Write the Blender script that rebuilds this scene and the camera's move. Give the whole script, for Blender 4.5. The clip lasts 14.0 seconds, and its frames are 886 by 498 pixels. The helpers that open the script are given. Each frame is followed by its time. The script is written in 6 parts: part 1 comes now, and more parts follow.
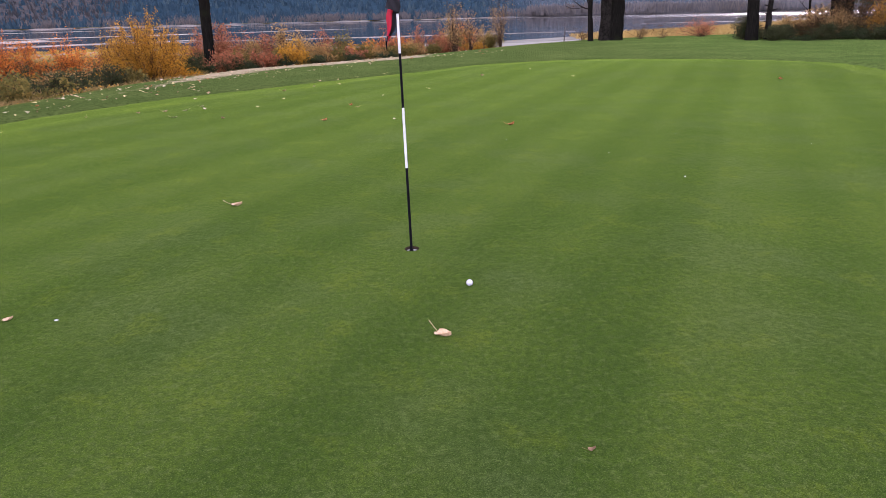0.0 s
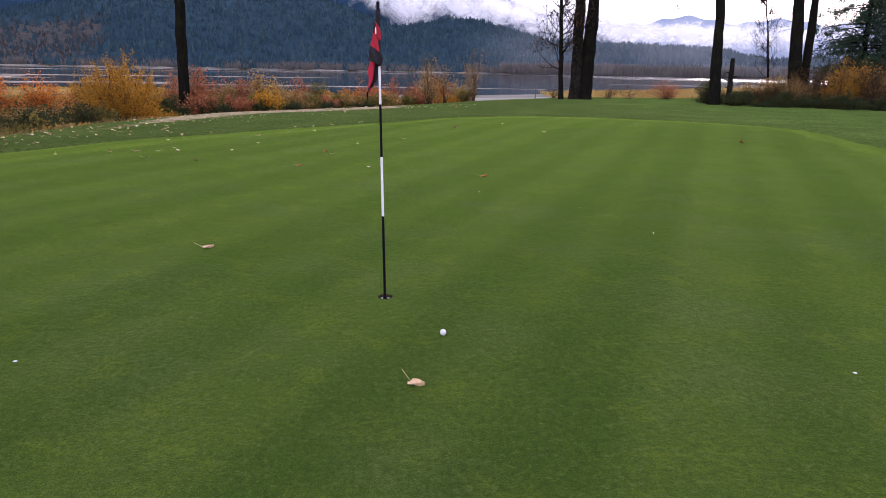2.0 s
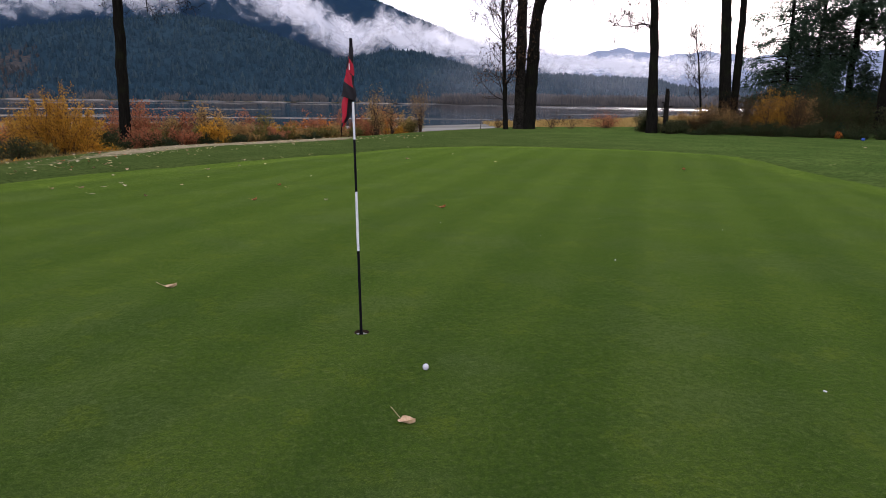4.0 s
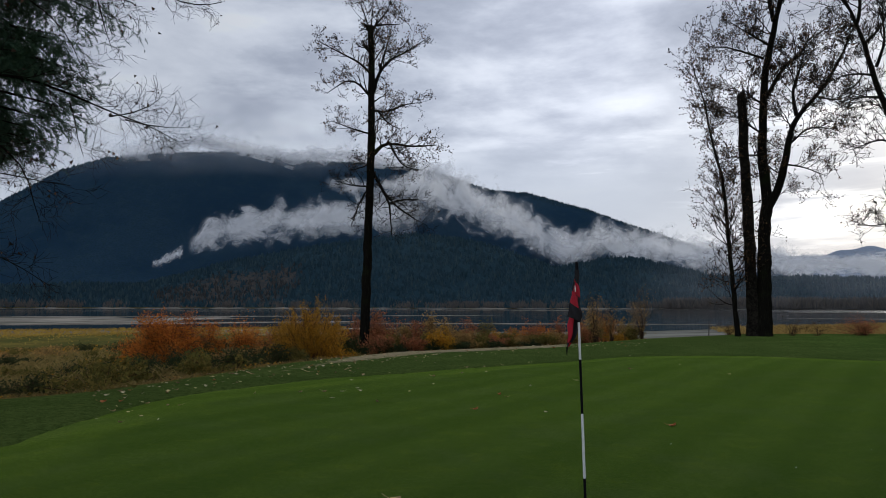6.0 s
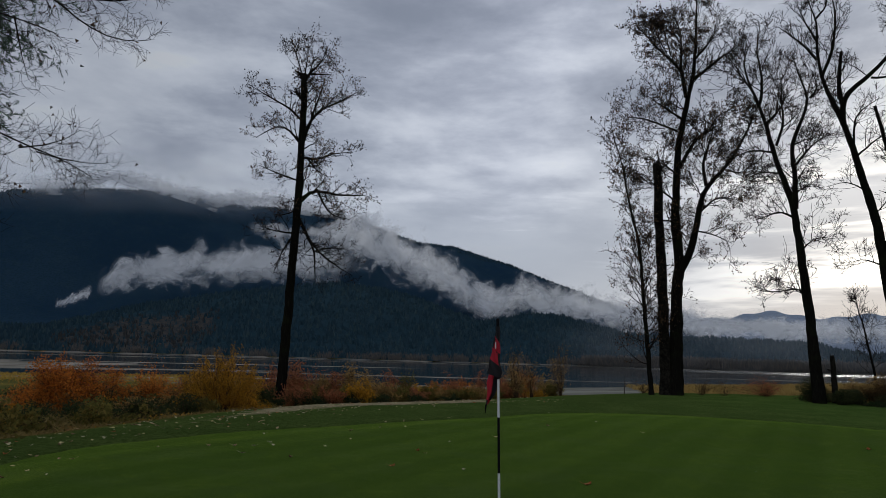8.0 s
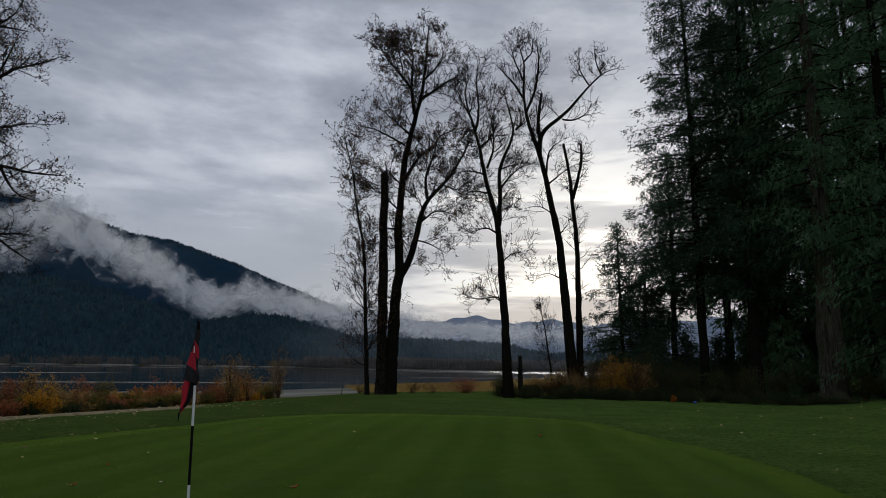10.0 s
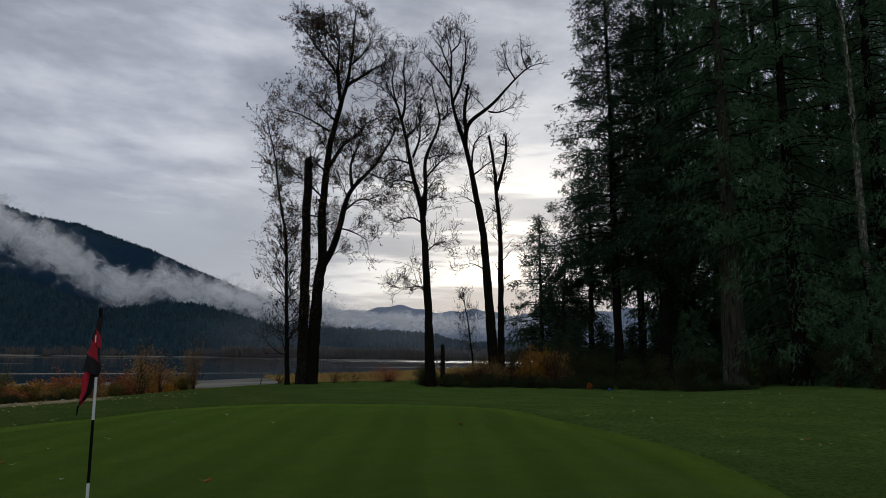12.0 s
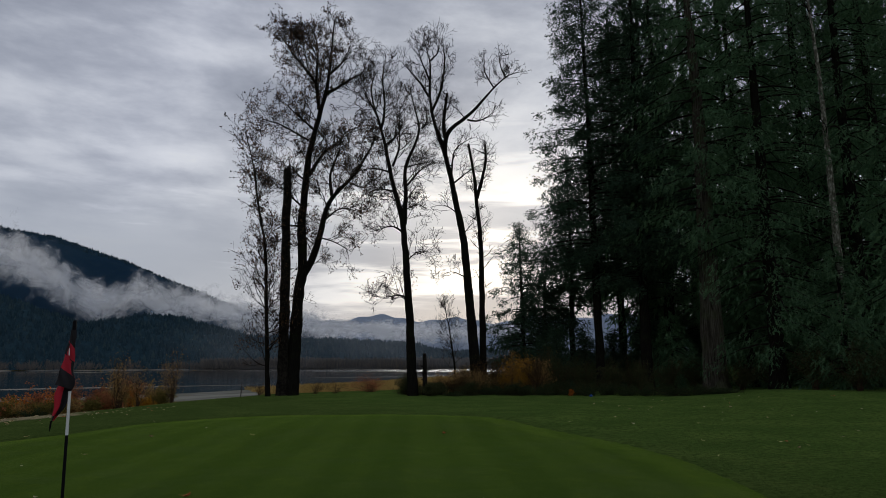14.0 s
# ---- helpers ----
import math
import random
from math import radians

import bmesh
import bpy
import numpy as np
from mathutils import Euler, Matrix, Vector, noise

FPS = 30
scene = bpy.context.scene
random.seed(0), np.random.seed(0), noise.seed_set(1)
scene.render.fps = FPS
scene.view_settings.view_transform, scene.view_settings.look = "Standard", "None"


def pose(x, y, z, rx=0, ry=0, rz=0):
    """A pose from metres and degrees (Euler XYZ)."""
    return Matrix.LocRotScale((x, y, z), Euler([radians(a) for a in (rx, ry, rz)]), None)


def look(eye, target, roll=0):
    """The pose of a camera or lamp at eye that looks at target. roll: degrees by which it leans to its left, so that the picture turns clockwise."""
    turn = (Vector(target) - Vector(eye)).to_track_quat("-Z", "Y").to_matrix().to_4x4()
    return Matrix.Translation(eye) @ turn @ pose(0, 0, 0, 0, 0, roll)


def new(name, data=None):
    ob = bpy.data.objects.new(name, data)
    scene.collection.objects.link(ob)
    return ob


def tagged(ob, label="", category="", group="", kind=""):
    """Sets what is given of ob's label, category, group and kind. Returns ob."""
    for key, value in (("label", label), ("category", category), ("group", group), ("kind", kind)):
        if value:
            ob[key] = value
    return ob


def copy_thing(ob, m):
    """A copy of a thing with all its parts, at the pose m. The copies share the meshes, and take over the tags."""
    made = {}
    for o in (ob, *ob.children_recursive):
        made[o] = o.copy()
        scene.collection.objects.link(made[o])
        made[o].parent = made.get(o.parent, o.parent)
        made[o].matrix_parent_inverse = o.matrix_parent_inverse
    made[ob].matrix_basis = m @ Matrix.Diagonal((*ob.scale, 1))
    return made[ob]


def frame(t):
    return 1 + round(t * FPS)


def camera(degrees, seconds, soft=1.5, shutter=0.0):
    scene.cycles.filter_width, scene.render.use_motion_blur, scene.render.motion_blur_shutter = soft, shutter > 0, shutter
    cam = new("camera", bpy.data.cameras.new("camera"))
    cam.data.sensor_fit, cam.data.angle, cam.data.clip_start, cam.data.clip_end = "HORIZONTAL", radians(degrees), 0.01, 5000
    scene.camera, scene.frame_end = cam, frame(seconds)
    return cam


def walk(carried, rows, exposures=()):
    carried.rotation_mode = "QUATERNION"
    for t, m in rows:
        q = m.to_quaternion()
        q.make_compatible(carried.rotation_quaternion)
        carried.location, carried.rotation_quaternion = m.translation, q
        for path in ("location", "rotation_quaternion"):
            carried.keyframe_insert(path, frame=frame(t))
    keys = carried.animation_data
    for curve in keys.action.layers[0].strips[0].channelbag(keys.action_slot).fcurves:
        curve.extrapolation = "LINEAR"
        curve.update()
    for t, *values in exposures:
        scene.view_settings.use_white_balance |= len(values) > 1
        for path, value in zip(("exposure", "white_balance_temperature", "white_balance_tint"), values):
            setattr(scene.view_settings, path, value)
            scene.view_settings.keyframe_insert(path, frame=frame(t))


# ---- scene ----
cam = camera(67.8, 14.0, soft=0.6)
PATH = [
    (0, (0.023, 0.008, 1.676), (0.009, 1.893, 1.009), -1.4),
    (0.5, (0.005, 0.035, 1.679), (-0.143, 1.938, 1.082), -0.9),
    (1, (0.034, 0.015, 1.685), (0.094, 1.933, 1.121), 0.2),
    (1.5, (0.046, 0.02, 1.68), (0.078, 1.952, 1.16), -0.8),
    (2, (-0.022, -0.007, 1.684), (0.061, 1.921, 1.158), 1.1),
    (2.2, (-0.074, 0.017, 1.689), (-0.037, 1.94, 1.14), 0.1),
    (4.3, (-0.256, 0.011, 1.722), (0.001, 1.959, 1.349), 0.7),
    (4.5, (-0.27, 0.002, 1.745), (-0.192, 1.984, 1.49), -0.2),
    (5, (-0.284, 0.027, 1.773), (-0.484, 2.016, 1.689), -0.3),
    (5.5, (-0.292, 0.0, 1.796), (-0.612, 1.973, 1.857), 0.2),
    (6, (-0.296, 0.012, 1.815), (-0.693, 1.965, 1.985), 0.1),
    (6.5, (-0.306, 0.066, 1.819), (-0.726, 2.008, 2.048), 0.8),
    (7, (-0.308, 0.097, 1.828), (-0.72, 2.032, 2.119), 1.0),
    (7.5, (-0.305, 0.049, 1.834), (-0.636, 1.989, 2.192), 1.7),
    (8, (-0.284, 0.037, 1.831), (-0.458, 2.002, 2.159), 1.6),
    (8.5, (-0.247, 0.034, 1.839), (-0.127, 2.007, 2.145), 1.3),
    (9, (-0.216, 0.036, 1.846), (0.123, 1.981, 2.169), 1.3),
    (9.2, (-0.204, 0.003, 1.85), (0.196, 1.934, 2.181), 1.2),
    (11.3, (-0.119, 0.063, 1.848), (0.718, 1.847, 2.19), 0.7),
    (11.5, (-0.128, 0.114, 1.846), (0.713, 1.898, 2.179), 0.7),
    (12, (-0.119, 0.083, 1.849), (0.72, 1.869, 2.171), 0.7),
    (12.5, (-0.119, 0.079, 1.847), (0.72, 1.864, 2.174), 0.4),
    (13, (-0.107, 0.095, 1.846), (0.761, 1.867, 2.171), 0.1),
    (13.5, (-0.111, 0.111, 1.848), (0.789, 1.865, 2.188), -0.1),
    (14, (-0.109, 0.101, 1.843), (0.781, 1.859, 2.191), -0.2),
]
EXPOSURES = [(0, 2.52, 6180, 39), (1, 2.47, 6180, 38), (1.5, 2.34, 6180, 36), (2.0, 2.03, 6200, 33), (2.2, 1.93, 6230, 31), (4.3, 1.47, 6400, 23), (4.6, 1.08, 6420, 20), (5.0, 0.68, 6400, 18), (5.5, 0.46, 6300, 12), (6.5, 0.33, 6220, 9), (7.5, 0.05, 6200, 9), (9.0, -0.22, 6250, 9), (14, -0.16, 6350, 10)]
walk(cam, [(t, look(eye, target, roll)) for t, eye, target, roll in PATH], EXPOSURES)

# ---- build ----
# ---- world, sun and haze ----
SUN_AZ, SUN_EL = 30.0, 11.0
sun_way = Vector((math.sin(radians(SUN_AZ)) * math.cos(radians(SUN_EL)), math.cos(radians(SUN_AZ)) * math.cos(radians(SUN_EL)), math.sin(radians(SUN_EL))))


class Nodes:
    """Short hand for node trees."""

    def __init__(self, tree):
        self.tree = tree
        tree.nodes.clear()

    def add(self, kind, ins=None, **props):
        n = self.tree.nodes.new(kind)
        for k, v in props.items():
            setattr(n, k, v)
        for k, v in (ins or {}).items():
            if isinstance(v, bpy.types.NodeSocket):
                self.tree.links.new(v, n.inputs[k])
            else:
                n.inputs[k].default_value = v
        return n

    def math(self, op, a, b=0.0, c=0.0, clamp=False):
        return self.add("ShaderNodeMath", {0: a, 1: b, 2: c}, operation=op, use_clamp=clamp).outputs[0]

    def vmath(self, op, a, b=(0, 0, 0)):
        return self.add("ShaderNodeVectorMath", {0: a, 1: b}, operation=op)

    def mix(self, fac, a, b, blend="MIX"):
        n = self.add("ShaderNodeMix", {0: fac, 6: a, 7: b}, data_type="RGBA", blend_type=blend)
        return n.outputs[2]

    def ramp(self, fac, stops, interp="LINEAR"):
        n = self.add("ShaderNodeValToRGB", {0: fac})
        n.color_ramp.interpolation = interp
        el = n.color_ramp.elements
        while len(el) < len(stops):
            el.new(0.5)
        for e, (p, c) in zip(el, stops):
            e.position = p
            e.color = (*c, 1) if len(c) == 3 else c
        return n.outputs[0]

    def noise(self, vec, scale, detail=4.0, rough=0.55, dist=0.0):
        return self.add("ShaderNodeTexNoise", {"Vector": vec, "Scale": scale, "Detail": detail, "Roughness": rough, "Distortion": dist}).outputs[0]

    def step(self, v, lo, hi):
        return self.add("ShaderNodeMapRange", {0: v, 1: lo, 2: hi, 3: 0.0, 4: 1.0}, interpolation_type="SMOOTHSTEP").outputs[0]


world = bpy.data.worlds.new("overcast_sky")
world.use_nodes = True
scene.world = world
n = Nodes(world.node_tree)
way = n.add("ShaderNodeTexCoord").outputs["Generated"]
xyz = n.add("ShaderNodeSeparateXYZ", {0: way}).outputs
up = n.math("ADD", n.math("MAXIMUM", xyz[2], 0.0), 0.16)
plane = n.add("ShaderNodeCombineXYZ", {0: n.math("DIVIDE", xyz[0], up), 1: n.math("DIVIDE", xyz[1], up), 2: 0.0}).outputs[0]
turned = n.add("ShaderNodeMapping", {"Vector": plane, "Rotation": (0, 0, radians(8)), "Scale": (0.85, 1.1, 1.0), "Location": (1.3, 0.4, 0)}).outputs[0]
big = n.noise(turned, 0.75, 3.0, 0.5, 0.1)
fine = n.noise(turned, 2.3, 6.0, 0.56, 0.15)
dome = n.noise(n.vmath("MULTIPLY", way, (2.1, 2.1, 6.0)).outputs[0], 1.6, 6.0, 0.58, 0.15)
cover = n.math("ADD", n.math("ADD", n.math("MULTIPLY", big, 0.38), n.math("MULTIPLY", fine, 0.26)), n.math("MULTIPLY", dome, 0.36))
cloud = n.ramp(cover, [(0.38, (0.34, 0.37, 0.44)), (0.46, (0.54, 0.57, 0.65)), (0.52, (0.80, 0.83, 0.89)), (0.62, (1.14, 1.15, 1.17))], "B_SPLINE")
tall = n.vmath("NORMALIZE", n.vmath("MULTIPLY", way, (1.0, 1.0, 1.9)).outputs[0]).outputs[0]
sunny = n.vmath("DOT_PRODUCT", tall, tuple(Vector((sun_way.x, sun_way.y, sun_way.z * 1.9)).normalized())).outputs["Value"]
glow = n.math("POWER", n.math("MAXIMUM", sunny, 0.0), 16.0)
wide = n.vmath("DOT_PRODUCT", way, tuple(sun_way)).outputs["Value"]
around = n.math("ADD", n.math("MULTIPLY", wide, 0.5), 0.5)
cloud = n.mix(1.0, cloud, n.ramp(around, [(0.0, (0.95, 0.95, 0.97)), (0.5, (0.42, 0.43, 0.46)), (0.74, (0.48, 0.49, 0.52)), (0.85, (0.62, 0.63, 0.66)), (0.94, (0.80, 0.80, 0.83)), (0.98, (0.78, 0.78, 0.79))]), "MULTIPLY")
bars = n.step(n.noise(n.vmath("MULTIPLY", way, (2.6, 2.6, 24.0)).outputs[0], 1.0, 5.0, 0.55, 0.3), 0.46, 0.58)
veil = n.math("MULTIPLY", glow, n.math("MULTIPLY", n.step(cover, 0.42, 0.58), n.math("ADD", 0.35, n.math("MULTIPLY", bars, 0.65))))
core = n.math("MULTIPLY", n.math("POWER", n.math("MAXIMUM", sunny, 0.0), 55.0), n.math("MULTIPLY", n.step(cover, 0.40, 0.50), n.math("ADD", 0.3, n.math("MULTIPLY", bars, 0.7))))
cloud = n.mix(n.math("MULTIPLY", veil, 0.22, clamp=True), cloud, (1.02, 1.02, 1.03, 1))
cloud = n.mix(n.math("MULTIPLY", core, 1.0, clamp=True), cloud, (1.55, 1.48, 1.36, 1))
streak = n.math("MULTIPLY", n.step(xyz[2], 0.30, 0.14), n.math("SUBTRACT", 1.0, bars))
cloud = n.mix(n.math("MULTIPLY", streak, 0.9), cloud, (0.36, 0.39, 0.46, 1))
low = n.step(xyz[2], 0.34, 0.02)
cloud = n.mix(n.math("MULTIPLY", low, 0.15), cloud, (0.85, 0.87, 0.90, 1))
sky = n.add("ShaderNodeTexSky", sky_type="NISHITA", sun_disc=False, sun_elevation=radians(SUN_EL), sun_rotation=radians(SUN_AZ))
bg_sky = n.add("ShaderNodeBackground", {0: sky.outputs[0], 1: 0.08})
bg_cloud = n.add("ShaderNodeBackground", {0: cloud, 1: 1.0})
both = n.add("ShaderNodeMixShader", {0: 0.92, 1: bg_sky.outputs[0], 2: bg_cloud.outputs[0]})
n.add("ShaderNodeOutputWorld", {0: both.outputs[0]})

lamp = bpy.data.lights.new("veiled_sun", "SUN")
lamp.energy, lamp.angle, lamp.color = 0.55, radians(16), (1.0, 0.93, 0.82)
sun_ob = new("veiled_sun", lamp)
sun_ob.matrix_world = look(sun_way * 200, (0, 0, 0))


# ---- materials ----
def material(name, build, rough=0.8, spec=0.3, metal=0.0, bump=None, both_sides=0.0, nap=None):
    """A procedural material: build(n, coords) gives the colour socket; bump is (scale, height, detail); both_sides lets light through leaves."""
    mat = bpy.data.materials.new(name)
    mat.use_nodes = True
    n = Nodes(mat.node_tree)
    co = n.add("ShaderNodeTexCoord").outputs["Object"]
    col = build(n, co)
    if spec:
        bsdf = n.add("ShaderNodeBsdfPrincipled", {"Base Color": col, "Roughness": rough, "Specular IOR Level": spec, "Metallic": metal})
    else:
        bsdf = n.add("ShaderNodeBsdfDiffuse", {"Color": col, "Roughness": 0.6})
    if bump:
        h = n.noise(co, bump[0], bump[2], 0.6)
        b = n.add("ShaderNodeBump", {"Height": h, "Distance": bump[1], "Strength": 1.0})
        mat.node_tree.links.new(b.outputs[0], bsdf.inputs["Normal"])
    out = bsdf.outputs[0]
    if both_sides:
        tr = n.add("ShaderNodeBsdfTranslucent", {0: col})
        out = n.add("ShaderNodeMixShader", {0: both_sides, 1: out, 2: tr.outputs[0]}).outputs[0]
    if nap:
        fuzz = n.add("ShaderNodeBsdfSheen", {0: (*nap, 1), 1: 0.3})
        out = n.add("ShaderNodeAddShader", {0: out, 1: fuzz.outputs[0]}).outputs[0]
    n.add("ShaderNodeOutputMaterial", {0: out})
    return mat


def flat(c):
    return lambda n, co: n.mix(n.noise(co, 30, 5), (*[v * 0.8 for v in c], 1), (*[min(1, v * 1.2) for v in c], 1))


def palette(stops, wobble=0.0, scale=1.0):
    """Colours picked for each leaf, blade or twig apart."""

    def build(n, co):
        pick = n.add("ShaderNodeNewGeometry").outputs["Random Per Island"]
        if wobble:
            pick = n.math("ADD", n.math("MULTIPLY", pick, 1 - wobble), n.math("MULTIPLY", n.noise(co, scale, 2), wobble))
        return n.ramp(pick, stops)

    return build


def two(a, b, scale, detail=6.0, lo=0.35, hi=0.65):
    return lambda n, co: n.mix(n.step(n.noise(co, scale, detail, 0.62), lo, hi), (*a, 1), (*b, 1))


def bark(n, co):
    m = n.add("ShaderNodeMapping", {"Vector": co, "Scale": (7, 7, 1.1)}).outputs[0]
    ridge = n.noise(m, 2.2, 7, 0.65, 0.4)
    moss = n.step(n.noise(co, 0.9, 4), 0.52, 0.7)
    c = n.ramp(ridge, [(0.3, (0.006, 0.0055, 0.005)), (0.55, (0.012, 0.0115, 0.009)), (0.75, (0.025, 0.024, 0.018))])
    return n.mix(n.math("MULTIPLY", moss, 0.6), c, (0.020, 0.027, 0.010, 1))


def pale_bark(n, co):
    m = n.add("ShaderNodeMapping", {"Vector": co, "Scale": (4, 4, 2.0)}).outputs[0]
    patch = n.noise(m, 1.6, 6, 0.7, 0.6)
    return n.ramp(patch, [(0.38, (0.05, 0.05, 0.035)), (0.52, (0.17, 0.17, 0.13)), (0.66, (0.48, 0.48, 0.42))])


def cedar_bark(n, co):
    m = n.add("ShaderNodeMapping", {"Vector": co, "Scale": (9, 9, 0.5)}).outputs[0]
    strip = n.noise(m, 1.5, 6, 0.65, 0.3)
    c = n.ramp(strip, [(0.33, (0.014, 0.011, 0.008)), (0.5, (0.050, 0.045, 0.035)), (0.68, (0.095, 0.085, 0.066))])
    return n.mix(n.math("MULTIPLY", n.step(n.noise(co, 0.7, 4), 0.48, 0.66), 0.5), c, (0.06, 0.075, 0.035, 1))


def green_grass(n, co):
    """Close-mown bent grass: slanting mowing passes, a paler clean-up ring along the edge, soft mottling and a fine grain."""
    s = n.add("ShaderNodeSeparateXYZ", {0: co}).outputs
    across = n.math("SUBTRACT", n.math("MULTIPLY", s[0], 0.910), n.math("MULTIPLY", s[1], 0.415))
    across = n.math("ADD", across, n.math("MULTIPLY", n.noise(co, 0.3, 3), 0.5))
    passes = n.math("ADD", n.math("MULTIPLY", n.math("SINE", n.math("MULTIPLY", across, 5.5)), 0.6), n.math("MULTIPLY", n.math("SINE", n.math("MULTIPLY", across, 2.3)), 0.5))
    band = n.step(passes, -0.7, 0.7)
    inside = n.add("ShaderNodeAttribute", attribute_name="inside").outputs["Fac"]
    ring = n.step(n.math("ADD", inside, n.math("MULTIPLY", n.noise(co, 0.8, 3), 0.7)), 2.5, 1.9)
    patch, mott = n.noise(co, 0.9, 5, 0.62), n.noise(co, 9, 6, 0.7)
    clump, tuft, grain = n.noise(co, 34, 5, 0.72), n.noise(co, 115, 4, 0.75), n.noise(co, 240, 3, 0.75)
    c = n.mix(n.step(patch, 0.36, 0.64), (0.038, 0.080, 0.009, 1), (0.061, 0.104, 0.011, 1))
    c = n.mix(n.math("MULTIPLY", n.step(n.noise(co, 0.7, 4), 0.46, 0.64), 0.6), c, (0.073, 0.102, 0.037, 1))
    c = n.mix(n.math("MULTIPLY", n.step(mott, 0.44, 0.60), 0.5), c, (0.038, 0.074, 0.009, 1))
    c = n.mix(n.math("MULTIPLY", n.step(n.noise(co, 2.4, 4), 0.54, 0.66), 0.55), c, (0.097, 0.134, 0.011, 1))
    c = n.mix(n.math("MULTIPLY", n.step(n.noise(co, 3.3, 5, 0.6), 0.52, 0.66), 0.5), c, (0.029, 0.064, 0.009, 1))
    c = n.mix(n.math("MULTIPLY", n.step(n.noise(co, 19, 5, 0.7), 0.46, 0.60), 0.55), c, (0.025, 0.052, 0.009, 1))
    c = n.mix(n.math("MULTIPLY", n.step(n.noise(co, 24, 5, 0.7), 0.52, 0.64), 0.5), c, (0.113, 0.148, 0.042, 1))
    c = n.mix(n.math("MULTIPLY", n.step(clump, 0.44, 0.58), 0.55), c, (0.025, 0.052, 0.011, 1))
    c = n.mix(n.math("MULTIPLY", n.step(tuft, 0.43, 0.58), 0.48), c, (0.023, 0.046, 0.009, 1))
    c = n.mix(n.math("MULTIPLY", n.step(n.noise(co, 160, 3, 0.7), 0.58, 0.66), 0.5), c, (0.205, 0.250, 0.092, 1))
    c = n.mix(n.step(grain, 0.40, 0.60), n.mix(0.34, c, (0.009, 0.018, 0.004, 1)), n.mix(0.10, c, (0.247, 0.300, 0.076, 1)))
    c = n.mix(1.0, c, n.ramp(band, [(0.0, (0.82, 0.86, 0.84)), (1.0, (1.04, 1.03, 1.0))]), "MULTIPLY")
    return n.mix(n.math("MULTIPLY", ring, 0.7), c, n.mix(1.0, c, (1.46, 1.38, 1.12, 1), "MULTIPLY"))


M = {}
M["green"] = material("putting_green_turf", green_grass, 0.95, 0.0, bump=(130, 0.006, 4), nap=(0.042, 0.072, 0.008))
M["bark"] = material("furrowed_bark", bark, 0.92, 0.0, bump=(9, 0.03, 7))
M["pale_bark"] = material("lichened_bark", pale_bark, 0.9, 0.0, bump=(9, 0.02, 6))
M["cedar_bark"] = material("stringy_cedar_bark", cedar_bark, 0.92, 0.0, bump=(7, 0.04, 6))
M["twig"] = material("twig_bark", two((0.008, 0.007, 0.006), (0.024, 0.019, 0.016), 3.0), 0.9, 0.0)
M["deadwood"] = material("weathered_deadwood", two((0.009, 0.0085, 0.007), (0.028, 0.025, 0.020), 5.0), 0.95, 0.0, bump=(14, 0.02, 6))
# withered leaf browns, darkened so that backlit shade is put into the colour
M["cotton_leaf"] = material("dry_tree_leaf", palette([(0.0, (0.014, 0.012, 0.008)), (0.5, (0.036, 0.025, 0.014)), (0.85, (0.085, 0.042, 0.020)), (1.0, (0.14, 0.080, 0.030))]), 0.7, 0.2, both_sides=0.3)
M["cedar"] = material("cedar_foliage", palette([(0.0, (0.036, 0.082, 0.045)), (0.55, (0.070, 0.134, 0.066)), (0.9, (0.104, 0.176, 0.080)), (1.0, (0.130, 0.136, 0.066))], 0.4, 0.5), 0.75, 0.0, both_sides=0.14)
# darker foliage for the fir and for backlit cedars, shade put into the colour
M["fir"] = material("shaded_conifer_foliage", palette([(0.0, (0.018, 0.036, 0.025)), (0.6, (0.039, 0.069, 0.042)), (1.0, (0.064, 0.101, 0.055))], 0.4, 0.5), 0.75, 0.0, both_sides=0.12)
SHRUBS = {
    "orange": [(0.0, (0.060, 0.054, 0.020)), (0.22, (0.170, 0.090, 0.028)), (0.45, (0.480, 0.145, 0.032)), (0.78, (0.690, 0.240, 0.036)), (1.0, (0.540, 0.330, 0.060))],
    "amber": [(0.0, (0.085, 0.078, 0.020)), (0.3, (0.330, 0.175, 0.024)), (0.65, (0.560, 0.280, 0.028)), (1.0, (0.620, 0.370, 0.055))],
    "bramble": [(0.0, (0.018, 0.030, 0.014)), (0.5, (0.042, 0.062, 0.028)), (0.85, (0.080, 0.100, 0.042)), (1.0, (0.160, 0.115, 0.045))],
    "red": [(0.0, (0.120, 0.070, 0.034)), (0.4, (0.280, 0.125, 0.058)), (0.7, (0.430, 0.140, 0.070)), (1.0, (0.420, 0.280, 0.100))],
    "tan": [(0.0, (0.120, 0.090, 0.045)), (0.45, (0.300, 0.195, 0.075)), (0.8, (0.480, 0.285, 0.090)), (1.0, (0.390, 0.330, 0.150))],
    "dark": [(0.0, (0.024, 0.032, 0.014)), (0.5, (0.054, 0.066, 0.028)), (0.85, (0.098, 0.100, 0.042)), (1.0, (0.200, 0.125, 0.048))],
    "rust": [(0.0, (0.026, 0.020, 0.011)), (0.5, (0.068, 0.044, 0.019)), (0.85, (0.140, 0.074, 0.025)), (1.0, (0.270, 0.140, 0.042))],
    "olive": [(0.0, (0.060, 0.066, 0.020)), (0.5, (0.150, 0.132, 0.036)), (0.85, (0.260, 0.185, 0.050)), (1.0, (0.380, 0.235, 0.060))],
}
for key, stops in SHRUBS.items():
    M["leaf_" + key] = material(key + "_shrub_leaf", palette(stops, 0.35, 1.1), 0.65, 0.0, both_sides=0.52)
